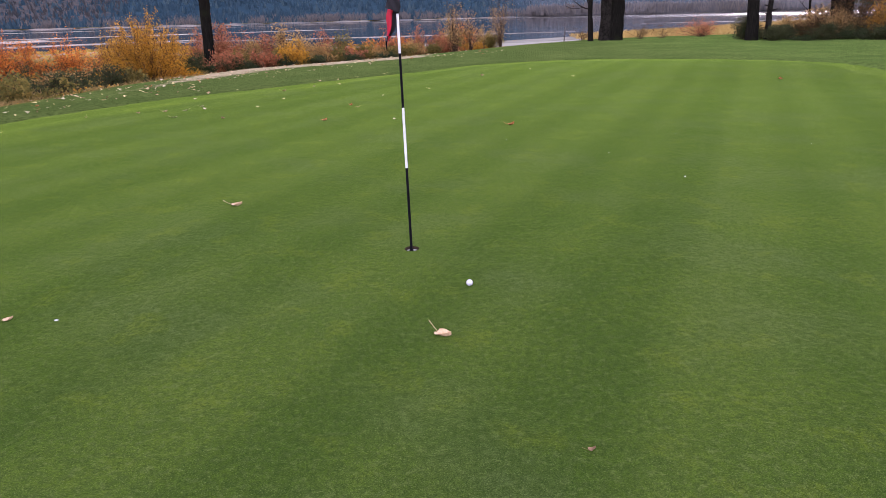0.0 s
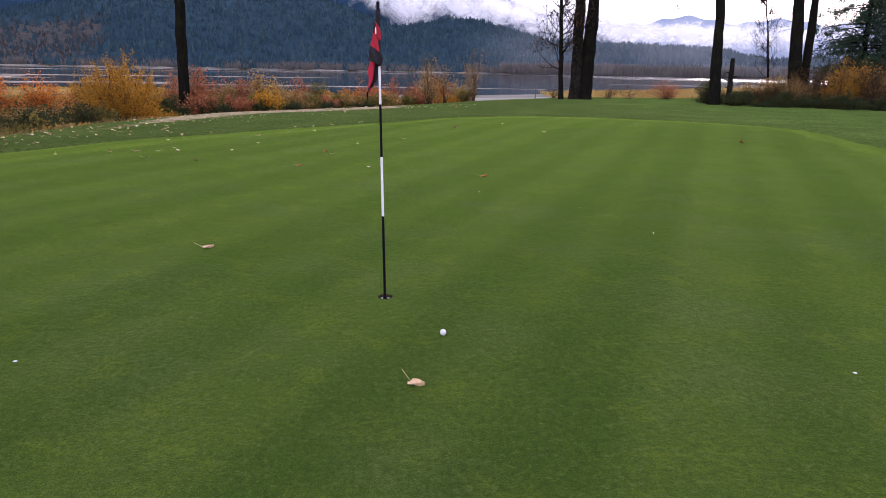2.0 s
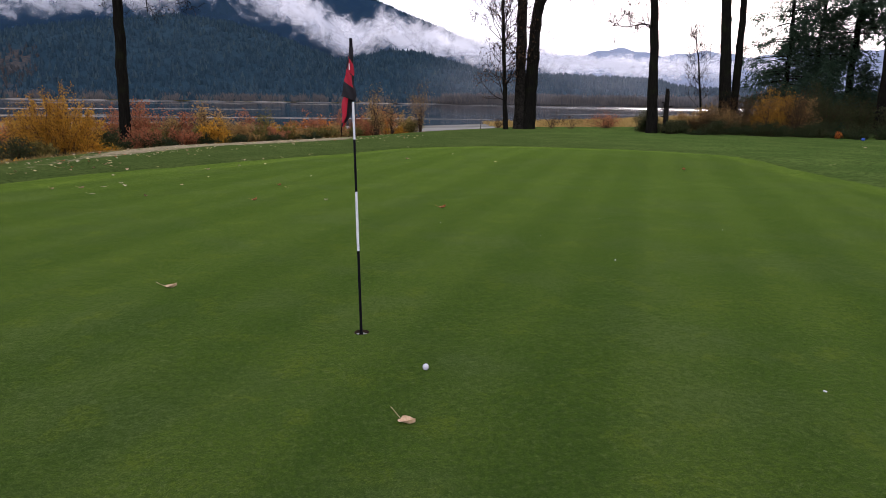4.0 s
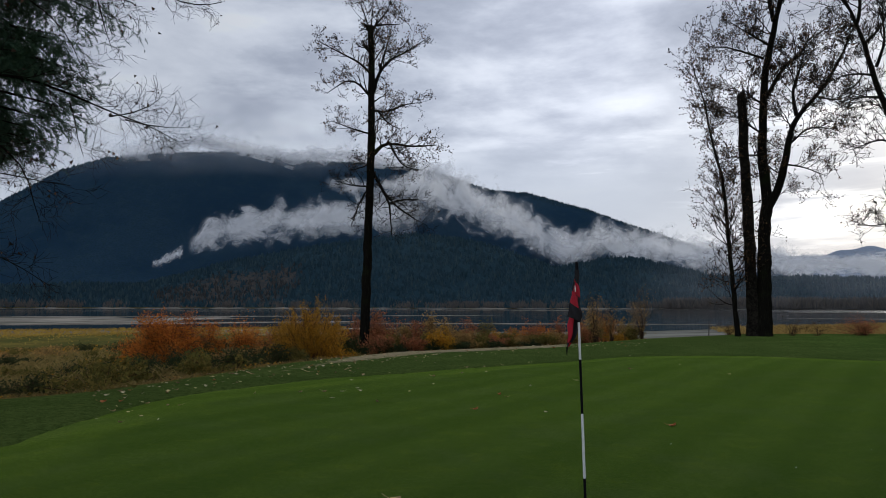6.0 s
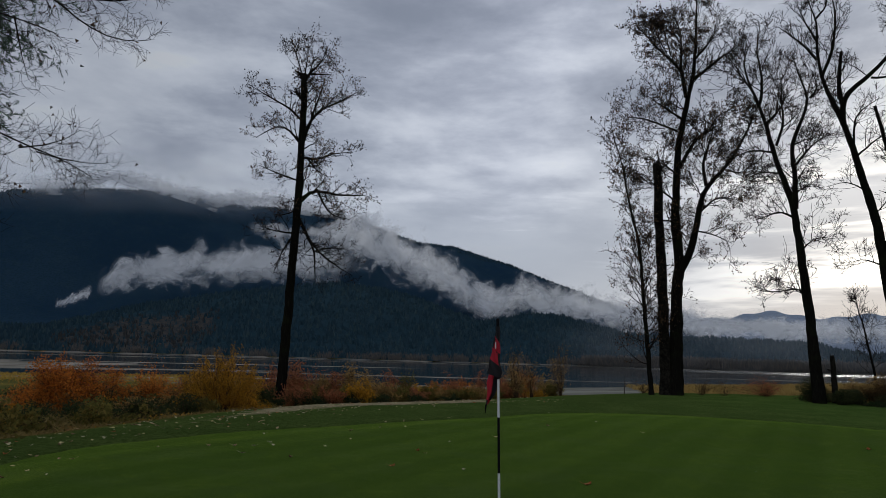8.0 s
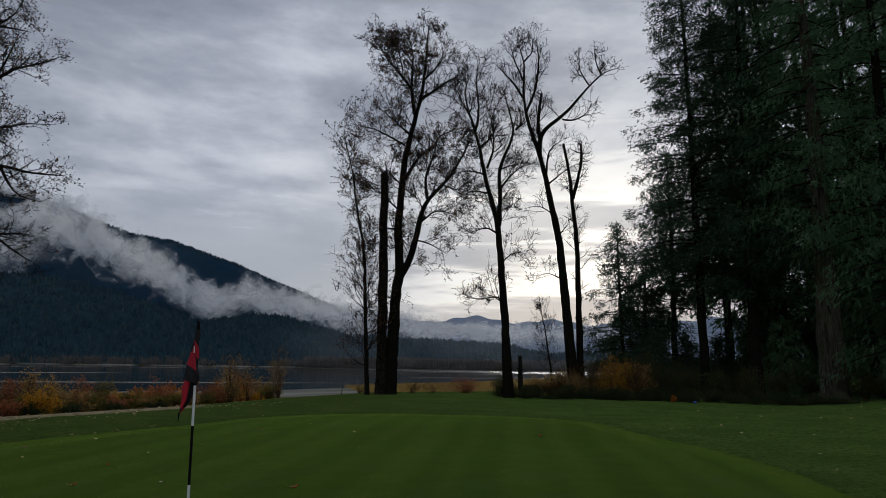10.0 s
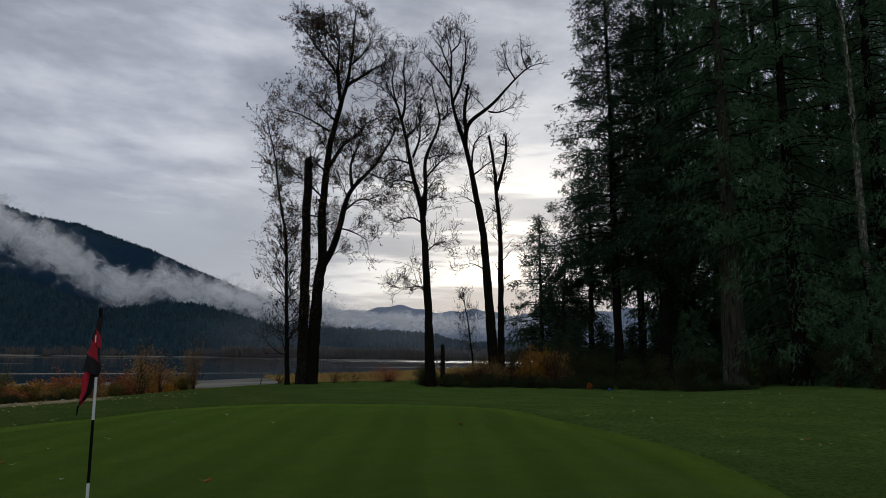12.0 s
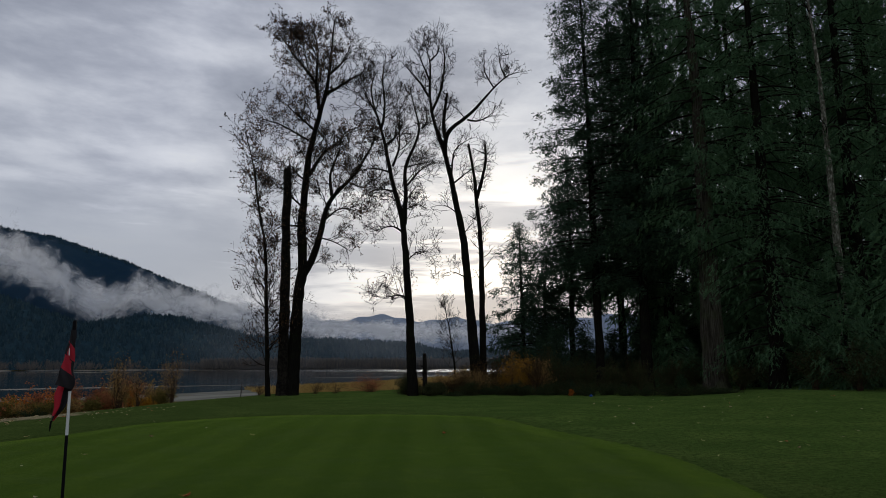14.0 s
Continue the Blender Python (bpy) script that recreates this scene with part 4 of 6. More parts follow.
def bare_tree(m, label, category, stems, seed, bark_mat="bark", style=None, extra=(), leaf=0.085, group="", bare_below=0.45, shoots=26, reach=2.6, name="cottonwood_tree", spray=1.5, per_metre=5.0):
    """A leafless or nearly leafless tree. stems: lists of (across, depth, height) with two radii; extra: explicit limbs of the same form."""
    ob = thing(name, m, label, category, group)
    tree = Tree(seed, **(style or {}))
    rg, bole = tree.rg, None
    for n_, (pts, r0, r1) in enumerate(stems):
        q, rad = curve(pts, r0, r1, seed + n_)
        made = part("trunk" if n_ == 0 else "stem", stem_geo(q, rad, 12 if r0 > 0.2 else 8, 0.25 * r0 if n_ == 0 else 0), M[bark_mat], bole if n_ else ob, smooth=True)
        bole = bole or made
        top = q[-1, 2]
        low = top * bare_below if n_ == 0 else q[0, 2]
        for _ in range(int(shoots * (1 if n_ == 0 else 0.7))):
            zz = rg.uniform(low, top)
            p = np.array([np.interp(zz, q[:, 2], q[:, c]) for c in range(3)])
            a = rg.uniform(0, 2 * math.pi)
            f = (zz - low) / max(0.1, top - low)
            d = (math.cos(a), 0.8 * math.sin(a), rg.uniform(0.1, 0.9) + 0.5 * f)
            tree.sprout(p, d, reach * rg.uniform(0.5, 1.15) * (1.0 - 0.45 * f), min(0.042, float(np.interp(zz, q[:, 2], rad)) * 0.30), 0)
        tree.dress(q[-4:], rad[-4:], reach, 0, 0.1)
    for n_, (pts, r0, r1, *more) in enumerate(extra):
        q, rad = curve(pts, r0, r1, seed + 50 + n_, 0.3)
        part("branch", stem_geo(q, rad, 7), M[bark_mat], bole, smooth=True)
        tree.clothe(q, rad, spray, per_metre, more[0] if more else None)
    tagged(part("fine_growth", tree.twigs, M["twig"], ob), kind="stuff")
    if tree.tips:
        tagged(part("leaves", leaf_bits(tree.tips, leaf, rg), M["cotton_leaf"], ob, "sparse withered brown leaves"), kind="stuff")
    return ob


def d3(points, depth=0.0):
    """Stems given as (across, height): adds the depth."""
    return [(a, depth * i / max(1, len(points) - 1), h) for i, (a, h) in enumerate(points)]


def standing(x, y, az, sink=0.12):
    return pose(x, y, float(land_z(x, y)) - sink, 0, 0, -az)


def limb(r0, r1, depth, *points, leafy=None):
    """One limb as bare_tree takes it, from (across, height) points."""
    return (d3(list(points), depth), r0, r1) if leafy is None else (d3(list(points), depth), r0, r1, leafy)


bare_tree(standing(-9.70, 28.55, -18.5), "tall broken-topped cottonwood with sparse withered leaves", "tree",
          [(d3([(0, -0.1), (0.10, 5.1), (0.20, 8.2), (0.22, 11.3), (0.20, 13.4), (0.12, 15.45)]), 0.225, 0.13)], 21,
          style=dict(kids=(4, 4, 4), leafy=0.50, lift=0.07, twig=0.007, wob=0.17, shrink=0.6), leaf=0.09, bare_below=0.55, shoots=12, reach=1.8, spray=1.2, per_metre=5.2,
          extra=[limb(0.05, 0.012, 0.3, (0.19, 15.3), (0.49, 15.7), (0.89, 16.16), (1.12, 17.0)), limb(0.04, 0.010, -0.3, (0.15, 15.2), (-0.12, 15.65), (-0.41, 16.6)), limb(0.03, 0.010, 0.2, (0.15, 15.3), (0.25, 16.3), (0.20, 17.3)),
                 limb(0.05, 0.012, -0.4, (0.39, 15.47), (0.96, 15.49), (1.47, 15.4)), limb(0.09, 0.015, 0.5, (0.30, 12.3), (0.51, 13.23), (0.95, 13.9), (2.0, 14.5), (2.72, 15.1)), limb(0.05, 0.012, 0.3, (0.61, 13.45), (0.97, 14.87), (1.11, 15.5)),
                 limb(0.06, 0.012, -0.6, (0.1, 13.2), (-0.41, 13.6), (-1.23, 13.92), (-2.35, 14.4)), limb(0.06, 0.012, 0.4, (0.1, 12.1), (-0.38, 12.75), (-0.89, 13.0), (-1.86, 12.25)), limb(0.06, 0.012, 0.4, (0.3, 11.4), (0.97, 11.3), (1.56, 11.8), (2.58, 12.0)),
                 limb(0.05, 0.012, -0.5, (0.5, 11.4), (0.88, 10.73), (1.5, 10.45)), limb(0.10, 0.015, 0.4, (0.3, 9.3), (0.76, 9.95), (1.31, 9.92), (2.12, 9.8), (3.33, 9.97)), limb(0.06, 0.012, 0.5, (1.0, 9.95), (1.32, 9.41), (1.64, 8.81), (2.64, 8.75)),
                 limb(0.05, 0.010, -0.5, (0.2, 10.27), (-0.4, 10.35), (-1.6, 10.7)), limb(0.04, 0.010, 0.4, (0.2, 8.94), (-0.34, 8.52), (-0.84, 8.7)), limb(0.05, 0.010, 0.5, (0.15, 7.83), (-0.61, 7.85), (-1.4, 8.17), leafy=0.2), limb(0.05, 0.010, -0.5, (0.15, 7.75), (-0.29, 7.11), (-0.64, 5.9), leafy=0.2),
                 limb(0.09, 0.015, -0.3, (0.3, 8.5), (0.77, 7.65), (1.09, 7.06), (1.18, 5.57), leafy=0.15), limb(0.06, 0.012, -0.5, (0.77, 7.65), (1.59, 6.68), (2.8, 6.0), leafy=0.15), limb(0.05, 0.012, 0.4, (1.09, 7.06), (1.87, 7.39), (2.57, 7.32), leafy=0.15)])
bare_tree(standing(9.01, 42.1, 12.3), "slender young cottonwood holding small brown leaves", "tree",
          [(d3([(0, 0), (-0.52, 9.4), (-1.25, 13.05), (-1.43, 14.64), (-2.04, 16.8)]), 0.15, 0.03)], 33,
          style=dict(kids=(6, 4), leafy=0.75, lift=0.16, twig=0.010), bare_below=0.10, shoots=80, reach=2.8, leaf=0.125)
bare_tree(standing(10.63, 42.74, 14.1), "large forked cottonwood, bare but for a leafy crown", "tree",
          [(d3([(0, -0.1), (0.24, 7.0), (0.5, 8.07), (0.25, 10.9), (0.40, 13.4), (0.56, 16.0), (1.19, 18.9), (1.77, 21.4), (1.95, 23.9), (2.07, 26.5)], 0.5), 0.44, 0.04),
           (d3([(0.5, 7.9), (1.11, 8.9), (1.6, 11.0), (1.84, 12.5), (2.37, 13.4), (3.35, 14.3), (4.27, 15.7), (5.13, 17.6)], -0.6), 0.25, 0.035)], 45,
          style=dict(kids=(6, 5, 4), leafy=0.42, lift=0.07, twig=0.012, wob=0.16, spread=0.85, shrink=0.6), bare_below=0.30, shoots=22, reach=2.8, leaf=0.125, spray=2.3, per_metre=6.0,
          extra=[limb(0.13, 0.02, 0.4, (1.7, 20.6), (2.74, 21.4), (3.68, 22.2), (4.23, 22.4), (4.34, 23.3), leafy=0.05), limb(0.09, 0.02, -0.4, (1.8, 22.0), (2.59, 22.75), (3.06, 23.5), (3.34, 23.95), leafy=0.05),
                 limb(0.15, 0.02, 0.5, (1.19, 19.4), (0.94, 21.4), (0.14, 22.4), (-0.74, 23.55), (-1.88, 25.2), leafy=0.95), limb(0.09, 0.02, -0.3, (0.94, 21.4), (1.0, 23.96), (0.52, 25.2), leafy=0.95), limb(0.05, 0.02, 0.6, (0.3, 22.4), (0.1, 23.8), (-0.4, 25.6), leafy=0.95),
                 limb(0.08, 0.015, -0.4, (0.58, 17.1), (-0.51, 17.64), (-1.61, 18.13), (-3.03, 18.3)), limb(0.08, 0.015, 0.7, (0.89, 17.9), (-0.06, 18.78), (-0.69, 19.45), (-1.33, 20.1), leafy=0.6), limb(0.14, 0.02, 0.7, (0.6, 14.6), (1.67, 16.5), (2.74, 17.3), (2.87, 18.0), (3.98, 18.6)),
                 limb(0.12, 0.02, -0.6, (2.2, 13.3), (1.98, 14.58), (2.44, 15.86), (2.82, 17.3)), limb(0.07, 0.015, 0.4, (0.31, 12.4), (-0.3, 13.0), (-1.71, 14.4)), limb(0.08, 0.015, -0.6, (1.65, 11.5), (2.75, 12.5), (4.25, 12.1)),
                 limb(0.07, 0.015, 0.6, (0.45, 14.2), (-0.6, 15.2), (-1.5, 15.6)), limb(0.06, 0.015, 0.5, (3.35, 14.3), (4.4, 14.0), (5.3, 14.4)), limb(0.06, 0.015, -0.5, (0.3, 11.0), (-0.7, 11.2), (-1.6, 10.6)), limb(0.06, 0.015, 0.4, (1.5, 10.4), (2.5, 10.2), (3.6, 9.6))])
bare_tree(standing(17.13, 38.37, 24.2), "bare forked cottonwood with a leaning trunk", "tree",
          [(d3([(0, -0.1), (-0.23, 5.13), (-0.57, 9.8), (-0.69, 11.4), (-1.5, 14.2), (-1.87, 16.2), (-2.17, 17.6), (-2.72, 19.2), (-3.04, 20.75), (-2.46, 21.85)], 0.4), 0.32, 0.03),
           (d3([(-0.61, 11.0), (-0.48, 12.8), (-0.66, 14.8), (0.01, 16.1), (0.5, 17.55), (-0.02, 18.8), (-0.24, 20.0)], -0.5), 0.17, 0.025)], 57,
          style=dict(kids=(6, 5, 4), leafy=0.10, lift=0.10, twig=0.012, wob=0.16, spread=0.85, shrink=0.6), bare_below=0.45, shoots=14, reach=2.4, leaf=0.13, spray=2.2, per_metre=6.0,
          extra=[limb(0.10, 0.018, 0.5, (-1.9, 16.3), (-0.99, 17.24), (-0.74, 18.2)), limb(0.10, 0.018, -0.4, (-2.17, 17.6), (-1.92, 18.93), (-2.14, 20.7), (-2.05, 21.8)), limb(0.08, 0.015, 0.4, (-2.49, 18.45), (-3.12, 19.7), (-3.61, 20.5)), limb(0.07, 0.015, -0.6, (-1.55, 14.5), (-2.68, 14.74), (-3.8, 14.3), leafy=0.4),
                 limb(0.07, 0.015, 0.6, (-1.4, 13.2), (-2.37, 13.56), (-3.48, 12.95), leafy=0.4), limb(0.08, 0.015, -0.3, (-0.45, 13.6), (0.44, 14.66), (1.3, 15.2)), limb(0.06, 0.015, 0.6, (-0.63, 14.8), (0.15, 15.17), (0.84, 15.4)), limb(0.07, 0.015, 0.3, (-0.7, 10.5), (-1.46, 11.07), (-1.93, 10.76), (-2.86, 10.55)),
                 limb(0.09, 0.015, -0.6, (-1.4, 14.9), (-0.92, 16.14), (-0.98, 17.66), (-0.89, 18.85)), limb(0.07, 0.015, 0.4, (0.5, 17.56), (0.97, 18.0), (0.69, 19.4)), limb(0.07, 0.015, -0.3, (-0.3, 5.4), (-0.55, 6.5), (-1.61, 6.2), (-2.69, 6.3)), limb(0.05, 0.012, 0.3, (-0.4, 8.6), (0.3, 9.4), (1.2, 9.2))])
bare_tree(standing(23.22, 40.87, 29.8), "bare cottonwood spreading widely at the top", "tree",
          [(d3([(0, -0.1), (-0.1, 1.1), (-0.84, 10.5), (-1.26, 12.9), (-1.76, 15.4), (-2.29, 17.8), (-2.85, 19.35), (-3.25, 20.7), (-3.42, 22.6), (-3.3, 24.9), (-3.83, 26.7)], 0.3), 0.40, 0.03),
           (d3([(-2.22, 17.3), (-2.25, 19.0), (-1.39, 19.75), (-0.54, 20.2), (0.66, 21.55), (1.52, 22.55), (2.53, 23.5), (3.66, 23.65)], -0.4), 0.19, 0.02)], 69,
          style=dict(kids=(5, 5, 3), leafy=0.0, lift=0.12, twig=0.012, wob=0.15, spread=0.8, shrink=0.62), bare_below=0.62, shoots=10, reach=2.2, spray=1.9, per_metre=3.6,
          extra=[limb(0.16, 0.09, 0.2, (-2.14, 18.5), (-2.37, 19.86), (-2.04, 22.3)), limb(0.12, 0.02, 0.6, (-3.2, 20.8), (-2.52, 22.5), (-2.2, 24.8), (-2.41, 26.95)), limb(0.10, 0.02, -0.4, (-3.43, 22.0), (-4.25, 23.3), (-5.49, 24.7)), limb(0.08, 0.015, 0.5, (-0.55, 20.1), (0.11, 19.96), (1.11, 20.4), (1.63, 21.25)),
                 limb(0.07, 0.015, -0.4, (1.52, 22.55), (0.89, 23.4), (0.61, 24.75)), limb(0.07, 0.015, 0.4, (2.36, 23.4), (1.92, 24.55), (2.04, 25.5)), limb(0.08, 0.015, 0.3, (-3.3, 24.9), (-2.62, 25.6), (-2.68, 26.8)), limb(0.07, 0.015, -0.3, (-1.6, 15.2), (-0.34, 16.2), (0.66, 16.6)),
                 limb(0.05, 0.012, 0.4, (-1.2, 12.8), (-2.22, 13.7), (-3.41, 13.5)), limb(0.05, 0.012, 0.2, (-0.9, 11.4), (-0.14, 12.3)), limb(0.08, 0.015, 0.6, (-3.37, 23.3), (-4.04, 25.05), (-4.46, 26.7)), limb(0.08, 0.015, -0.6, (-1.75, 16.0), (-1.6, 17.58), (-1.28, 17.9), (-0.18, 18.5)), limb(0.05, 0.012, 0.3, (-0.8, 8.2), (-1.8, 8.8), (-2.6, 8.4))])
bare_tree(standing(24.07, 41.54, 30.3), "dead two-pronged trunk with broken tips", "tree",
          [(d3([(0, -0.1), (0.0, 2.74), (-0.05, 11.0), (-0.27, 13.4), (-0.5, 16.3), (-0.9, 18.6)], 0.2), 0.27, 0.09), (d3([(-0.30, 14.3), (0.24, 16.2), (0.49, 17.7), (0.36, 18.4)], -0.2), 0.14, 0.08)], 71,
          style=dict(kids=(4, 4), leafy=0.0, lift=0.10), bare_below=0.40, shoots=26, reach=1.7)
bare_tree(standing(22.1, 41.8, 27.9), "small bare alder with fine upright twigs", "tree",
          [(d3([(0, 0), (-0.3, 3.0), (-0.9, 6.5)], 0.2), 0.09, 0.02)], 73, style=dict(kids=(6, 4), leafy=0.0, lift=0.2), bare_below=0.2, shoots=24, reach=1.9, name="alder_tree")


def snag(m, label, height, r0, r1, lean, seed, name="snag"):
    """A dead trunk with a jagged broken top."""
    g, rg = Geo(), np.random.default_rng(seed)
    q, rad = curve([(0, 0, -0.15), (lean * 0.4, 0.0, height * 0.5), (lean, 0, height)], r0, r1, seed, 0.4, 0.02)
    sides = 12
    g.tube(q, rad + 0.3 * r0 * np.exp(-q[:, 2] / 0.4), sides)
    ring = np.arange(sides) * 2 * math.pi / sides
    crest = np.stack([q[-1, 0] + rad[-1] * 0.75 * np.cos(ring), q[-1, 1] + rad[-1] * 0.75 * np.sin(ring), q[-1, 2] + rg.uniform(0.0, 2.2, sides) * r1], -1)
    rim_ = np.stack([q[-1, 0] + rad[-1] * 1.02 * np.cos(ring), q[-1, 1] + rad[-1] * 1.02 * np.sin(ring), np.full(sides, q[-1, 2] - 0.03)], -1)
    g.add(np.vstack([rim_, crest, q[-1:] - (0, 0, r1)]), [(sides + a, sides + (a + 1) % sides, 2 * sides) for a in range(sides)], [(a, (a + 1) % sides, sides + (a + 1) % sides, sides + a) for a in range(sides)])
    ob = thing(name, m, label, "tree snag")
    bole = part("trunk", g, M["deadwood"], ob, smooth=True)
    for _ in range(4):
        z0 = rg.uniform(0.3, 0.9) * height
        a = rg.uniform(0, 6.3)
        s = Geo()
        rr0 = np.interp(z0, q[:, 2], rad)
        p = np.array([np.interp(z0, q[:, 2], q[:, 0]), 0, z0])
        out = np.array((math.cos(a), math.sin(a), 0.25))
        s.tube([p + out * rr0 * 0.7, p + out * (rr0 + 0.12), p + out * (rr0 + rg.uniform(0.15, 0.3))], [0.05, 0.035, 0.02], 6, cap=True)
        part("branch_stub", s, M["deadwood"], bole)
    return ob


snag(standing(10.08, 42.88, 13.4), "tall limbless dead trunk with a jagged top", 14.9, 0.36, 0.25, -0.2, 81)
snag(standing(18.26, 38.95, 25.3), "short broken dead tree stump", 2.6, 0.17, 0.12, -0.05, 83, "stump")


def fronds(base, way, size, rg, pairs=3, wide=0.42):
    """Hanging flat cedar fronds: toothed blades set close together along both sides of a drooping axis."""
    g, m = Geo(), len(base)
    way = way / (np.linalg.norm(way, axis=1, keepdims=True) + 1e-9)
    side = np.cross(way, rg.normal(0, 1, (m, 3)))
    side /= np.linalg.norm(side, axis=1, keepdims=True) + 1e-9
    fold = np.cross(way, side)
    for b in range(2 * pairs):
        t = (b // 2 + 0.25 + 0.5 * (b % 2)) / pairs
        start = base + way * (size * t)[:, None] + np.array((0, 0, -0.22)) * (size * t * t)[:, None]
        d = way * 0.8 + side * ((1 if b % 2 else -1) * rg.uniform(0.4, 0.8, m))[:, None] + fold * rg.normal(0.12, 0.15, m)[:, None]
        L = (size * wide * (1 - 0.5 * t) * rg.uniform(0.6, 1.3, m))[:, None]
        w = (size * 0.5 / pairs * rg.uniform(0.7, 1.2, m))[:, None]
        v = np.stack([start - w * way, start + L * d, start + w * way], 1).reshape(-1, 3)
        g.add(v, np.arange(3 * m).reshape(-1, 3))
    return g


def conifer(m, label, height, radius, seed, low=0.12, count=110, per=34, trunk_r=0.45, droop=0.55, spray=0.75, mat="cedar", top_thin=0.62, name="cedar_tree", blades=2, bark_mat="bark", wide=0.42, hang=0.25, ragged=(0.55, 1.15), inner=0.12, curtain=0.35, lopsided=1.0, taper=0.12, clump=None):
    rg = np.random.default_rng(seed)
    ob = thing(name, m, label, "tree", "conifers beside the green")
    q, rad = curve([(0, 0, -0.2), (rg.normal(0, 0.15), 0, height * 0.5), (rg.normal(0, 0.2), 0, height)], trunk_r, 0.03, seed, 0.8, 0.02)
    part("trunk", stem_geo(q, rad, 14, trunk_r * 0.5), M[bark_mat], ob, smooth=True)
    wood, B, D, Z = Geo(), [], [], []
    for c in range(count):
        f = (c + rg.random()) / count
        z = height * (low + (0.985 - low) * f)
        L = radius * (1 - f) ** top_thin * rg.uniform(*ragged) + 0.25
        if f < taper:
            L *= 0.55 + 0.42 * f / taper
        a = rg.uniform(0, 2 * math.pi)
        t = np.linspace(0, 1, 5)
        out = np.array((math.cos(a), math.sin(a), 0.0))
        p0 = np.array([np.interp(z, q[:, 2], q[:, 0]), np.interp(z, q[:, 2], q[:, 1]), z])
        zz = 0.10 * L * t - droop * L * t**2 + 0.22 * droop * L * t**4
        pts = p0 + out * (L * t)[:, None] + np.array((0, 0, 1.0)) * zz[:, None]
        wood.tube(pts, np.linspace(0.045 * L / 3 + 0.012, 0.008, 5), 3)
        cross = np.array((-out[1], out[0], 0.0))
        if clump:
            # tufts of short sprays set along the bough, each a small ragged cushion
            k = (int(L * clump[0] * (lopsided if out[0] < -0.1 else 1.0)) + 2) * clump[1]
            u = np.repeat(inner + (1 - inner) * rg.uniform(0, 1, k // clump[1]) ** 0.7, clump[1])
            heart = np.repeat(rg.normal(0, 1, (k // clump[1], 3)) * (0.07 * L, 0.07 * L, 0.10), clump[1], axis=0)
            base = np.stack([np.interp(u, t, pts[:, c2]) for c2 in range(3)], -1) + heart + rg.normal(0, clump[2], (k, 3)) * (1, 1, 0.6)
            base[:, 2] -= curtain * rg.uniform(0, 1, k) ** 1.5
            w = out * rg.uniform(0.0, 0.9, k)[:, None] + rg.normal(0, 0.55, (k, 3)) - np.array((0, 0, hang))
        else:
            k = int(per * (0.35 + 0.65 * L / radius) * (lopsided if out[0] < -0.1 else 1.0)) + 3
            u = inner + (1 - inner) * rg.uniform(0, 1, k) ** 0.6
            base = np.stack([np.interp(u, t, pts[:, c2]) for c2 in range(3)], -1) + rg.normal(0, 0.10 * L, (k, 3)) * (1, 1, 0.6)
            base[:, 2] -= curtain * rg.uniform(0, 1, k) ** 1.5
            w = out * rg.uniform(0.1, 0.8, k)[:, None] + cross * rg.normal(0, 0.6, k)[:, None] + np.array((0, 0, 1.0)) * (rg.uniform(-1.0, 0.05, k) - hang)[:, None]
        B.append(base), D.append(w), Z.append(spray * rg.uniform(0.5, 1.15, k) * (0.7 + 0.3 * (1 - f)))
    tagged(part("bough_growth", wood, M["twig"], ob), kind="stuff")
    B, D, Z = np.concatenate(B), np.concatenate(D), np.concatenate(Z)
    tagged(part("foliage", fronds(B, D, Z, rg, blades, wide), M[mat], ob), kind="stuff")
    return ob


def at_az(az, dist):
    return dist * math.sin(radians(az)), dist * math.cos(radians(az))


def conifer_at(az, dist, *args, **kw):
    x, y = at_az(az, dist)
    return conifer(standing(x, y, az, 0.1), *args, **kw)


CEDAR = "tall dark green cedar with drooping branches"
# front cedars wear the darker foliage, their backlit shade put into its colour
conifer_at(39.9, 51, CEDAR, 37, 5.6, 101, trunk_r=0.36, low=0.22, count=270, spray=0.40, blades=2, ragged=(0.55, 1.12), droop=0.34, hang=0.25, curtain=0.35, clump=(1.7, 16, 0.26), wide=0.55, mat="fir", inner=0.05)
conifer_at(43.6, 50, CEDAR, 37, 5.6, 102, trunk_r=0.42, low=0.20, count=230, spray=0.42, blades=2, ragged=(0.55, 1.12), droop=0.34, hang=0.25, curtain=0.35, clump=(1.6, 14, 0.28), wide=0.55, mat="fir", inner=0.05)
conifer_at(48.7, 47, "great cedar with a broad buttressed trunk", 36, 6.2, 103, bark_mat="cedar_bark", trunk_r=0.80, low=0.27, count=150, per=130, spray=0.42, blades=3)
conifer_at(53.2, 46, CEDAR, 36, 6.0, 104, trunk_r=0.5, low=0.06, count=180, per=125, spray=0.37)
conifer_at(59.2, 49, CEDAR, 38, 6.0, 105, trunk_r=0.5, low=0.05, count=180, per=125, spray=0.37)
conifer_at(64.5, 42, CEDAR, 35, 5.8, 106, trunk_r=0.5, low=0.05, count=110, per=50, spray=0.55)
conifer_at(45.6, 56, CEDAR, 40, 6.0, 107, trunk_r=0.5, low=0.16, count=140, per=50, spray=0.62)
conifer_at(51.2, 56, CEDAR, 42, 6.2, 108, trunk_r=0.5, low=0.05, count=130, per=55, spray=0.66)
conifer_at(56.2, 56, CEDAR, 43, 6.2, 109, trunk_r=0.5, low=0.05, count=130, per=55, spray=0.66)
conifer_at(61.0, 56, CEDAR, 43, 6.2, 115, trunk_r=0.5, low=0.05, count=110, per=55, spray=0.6)
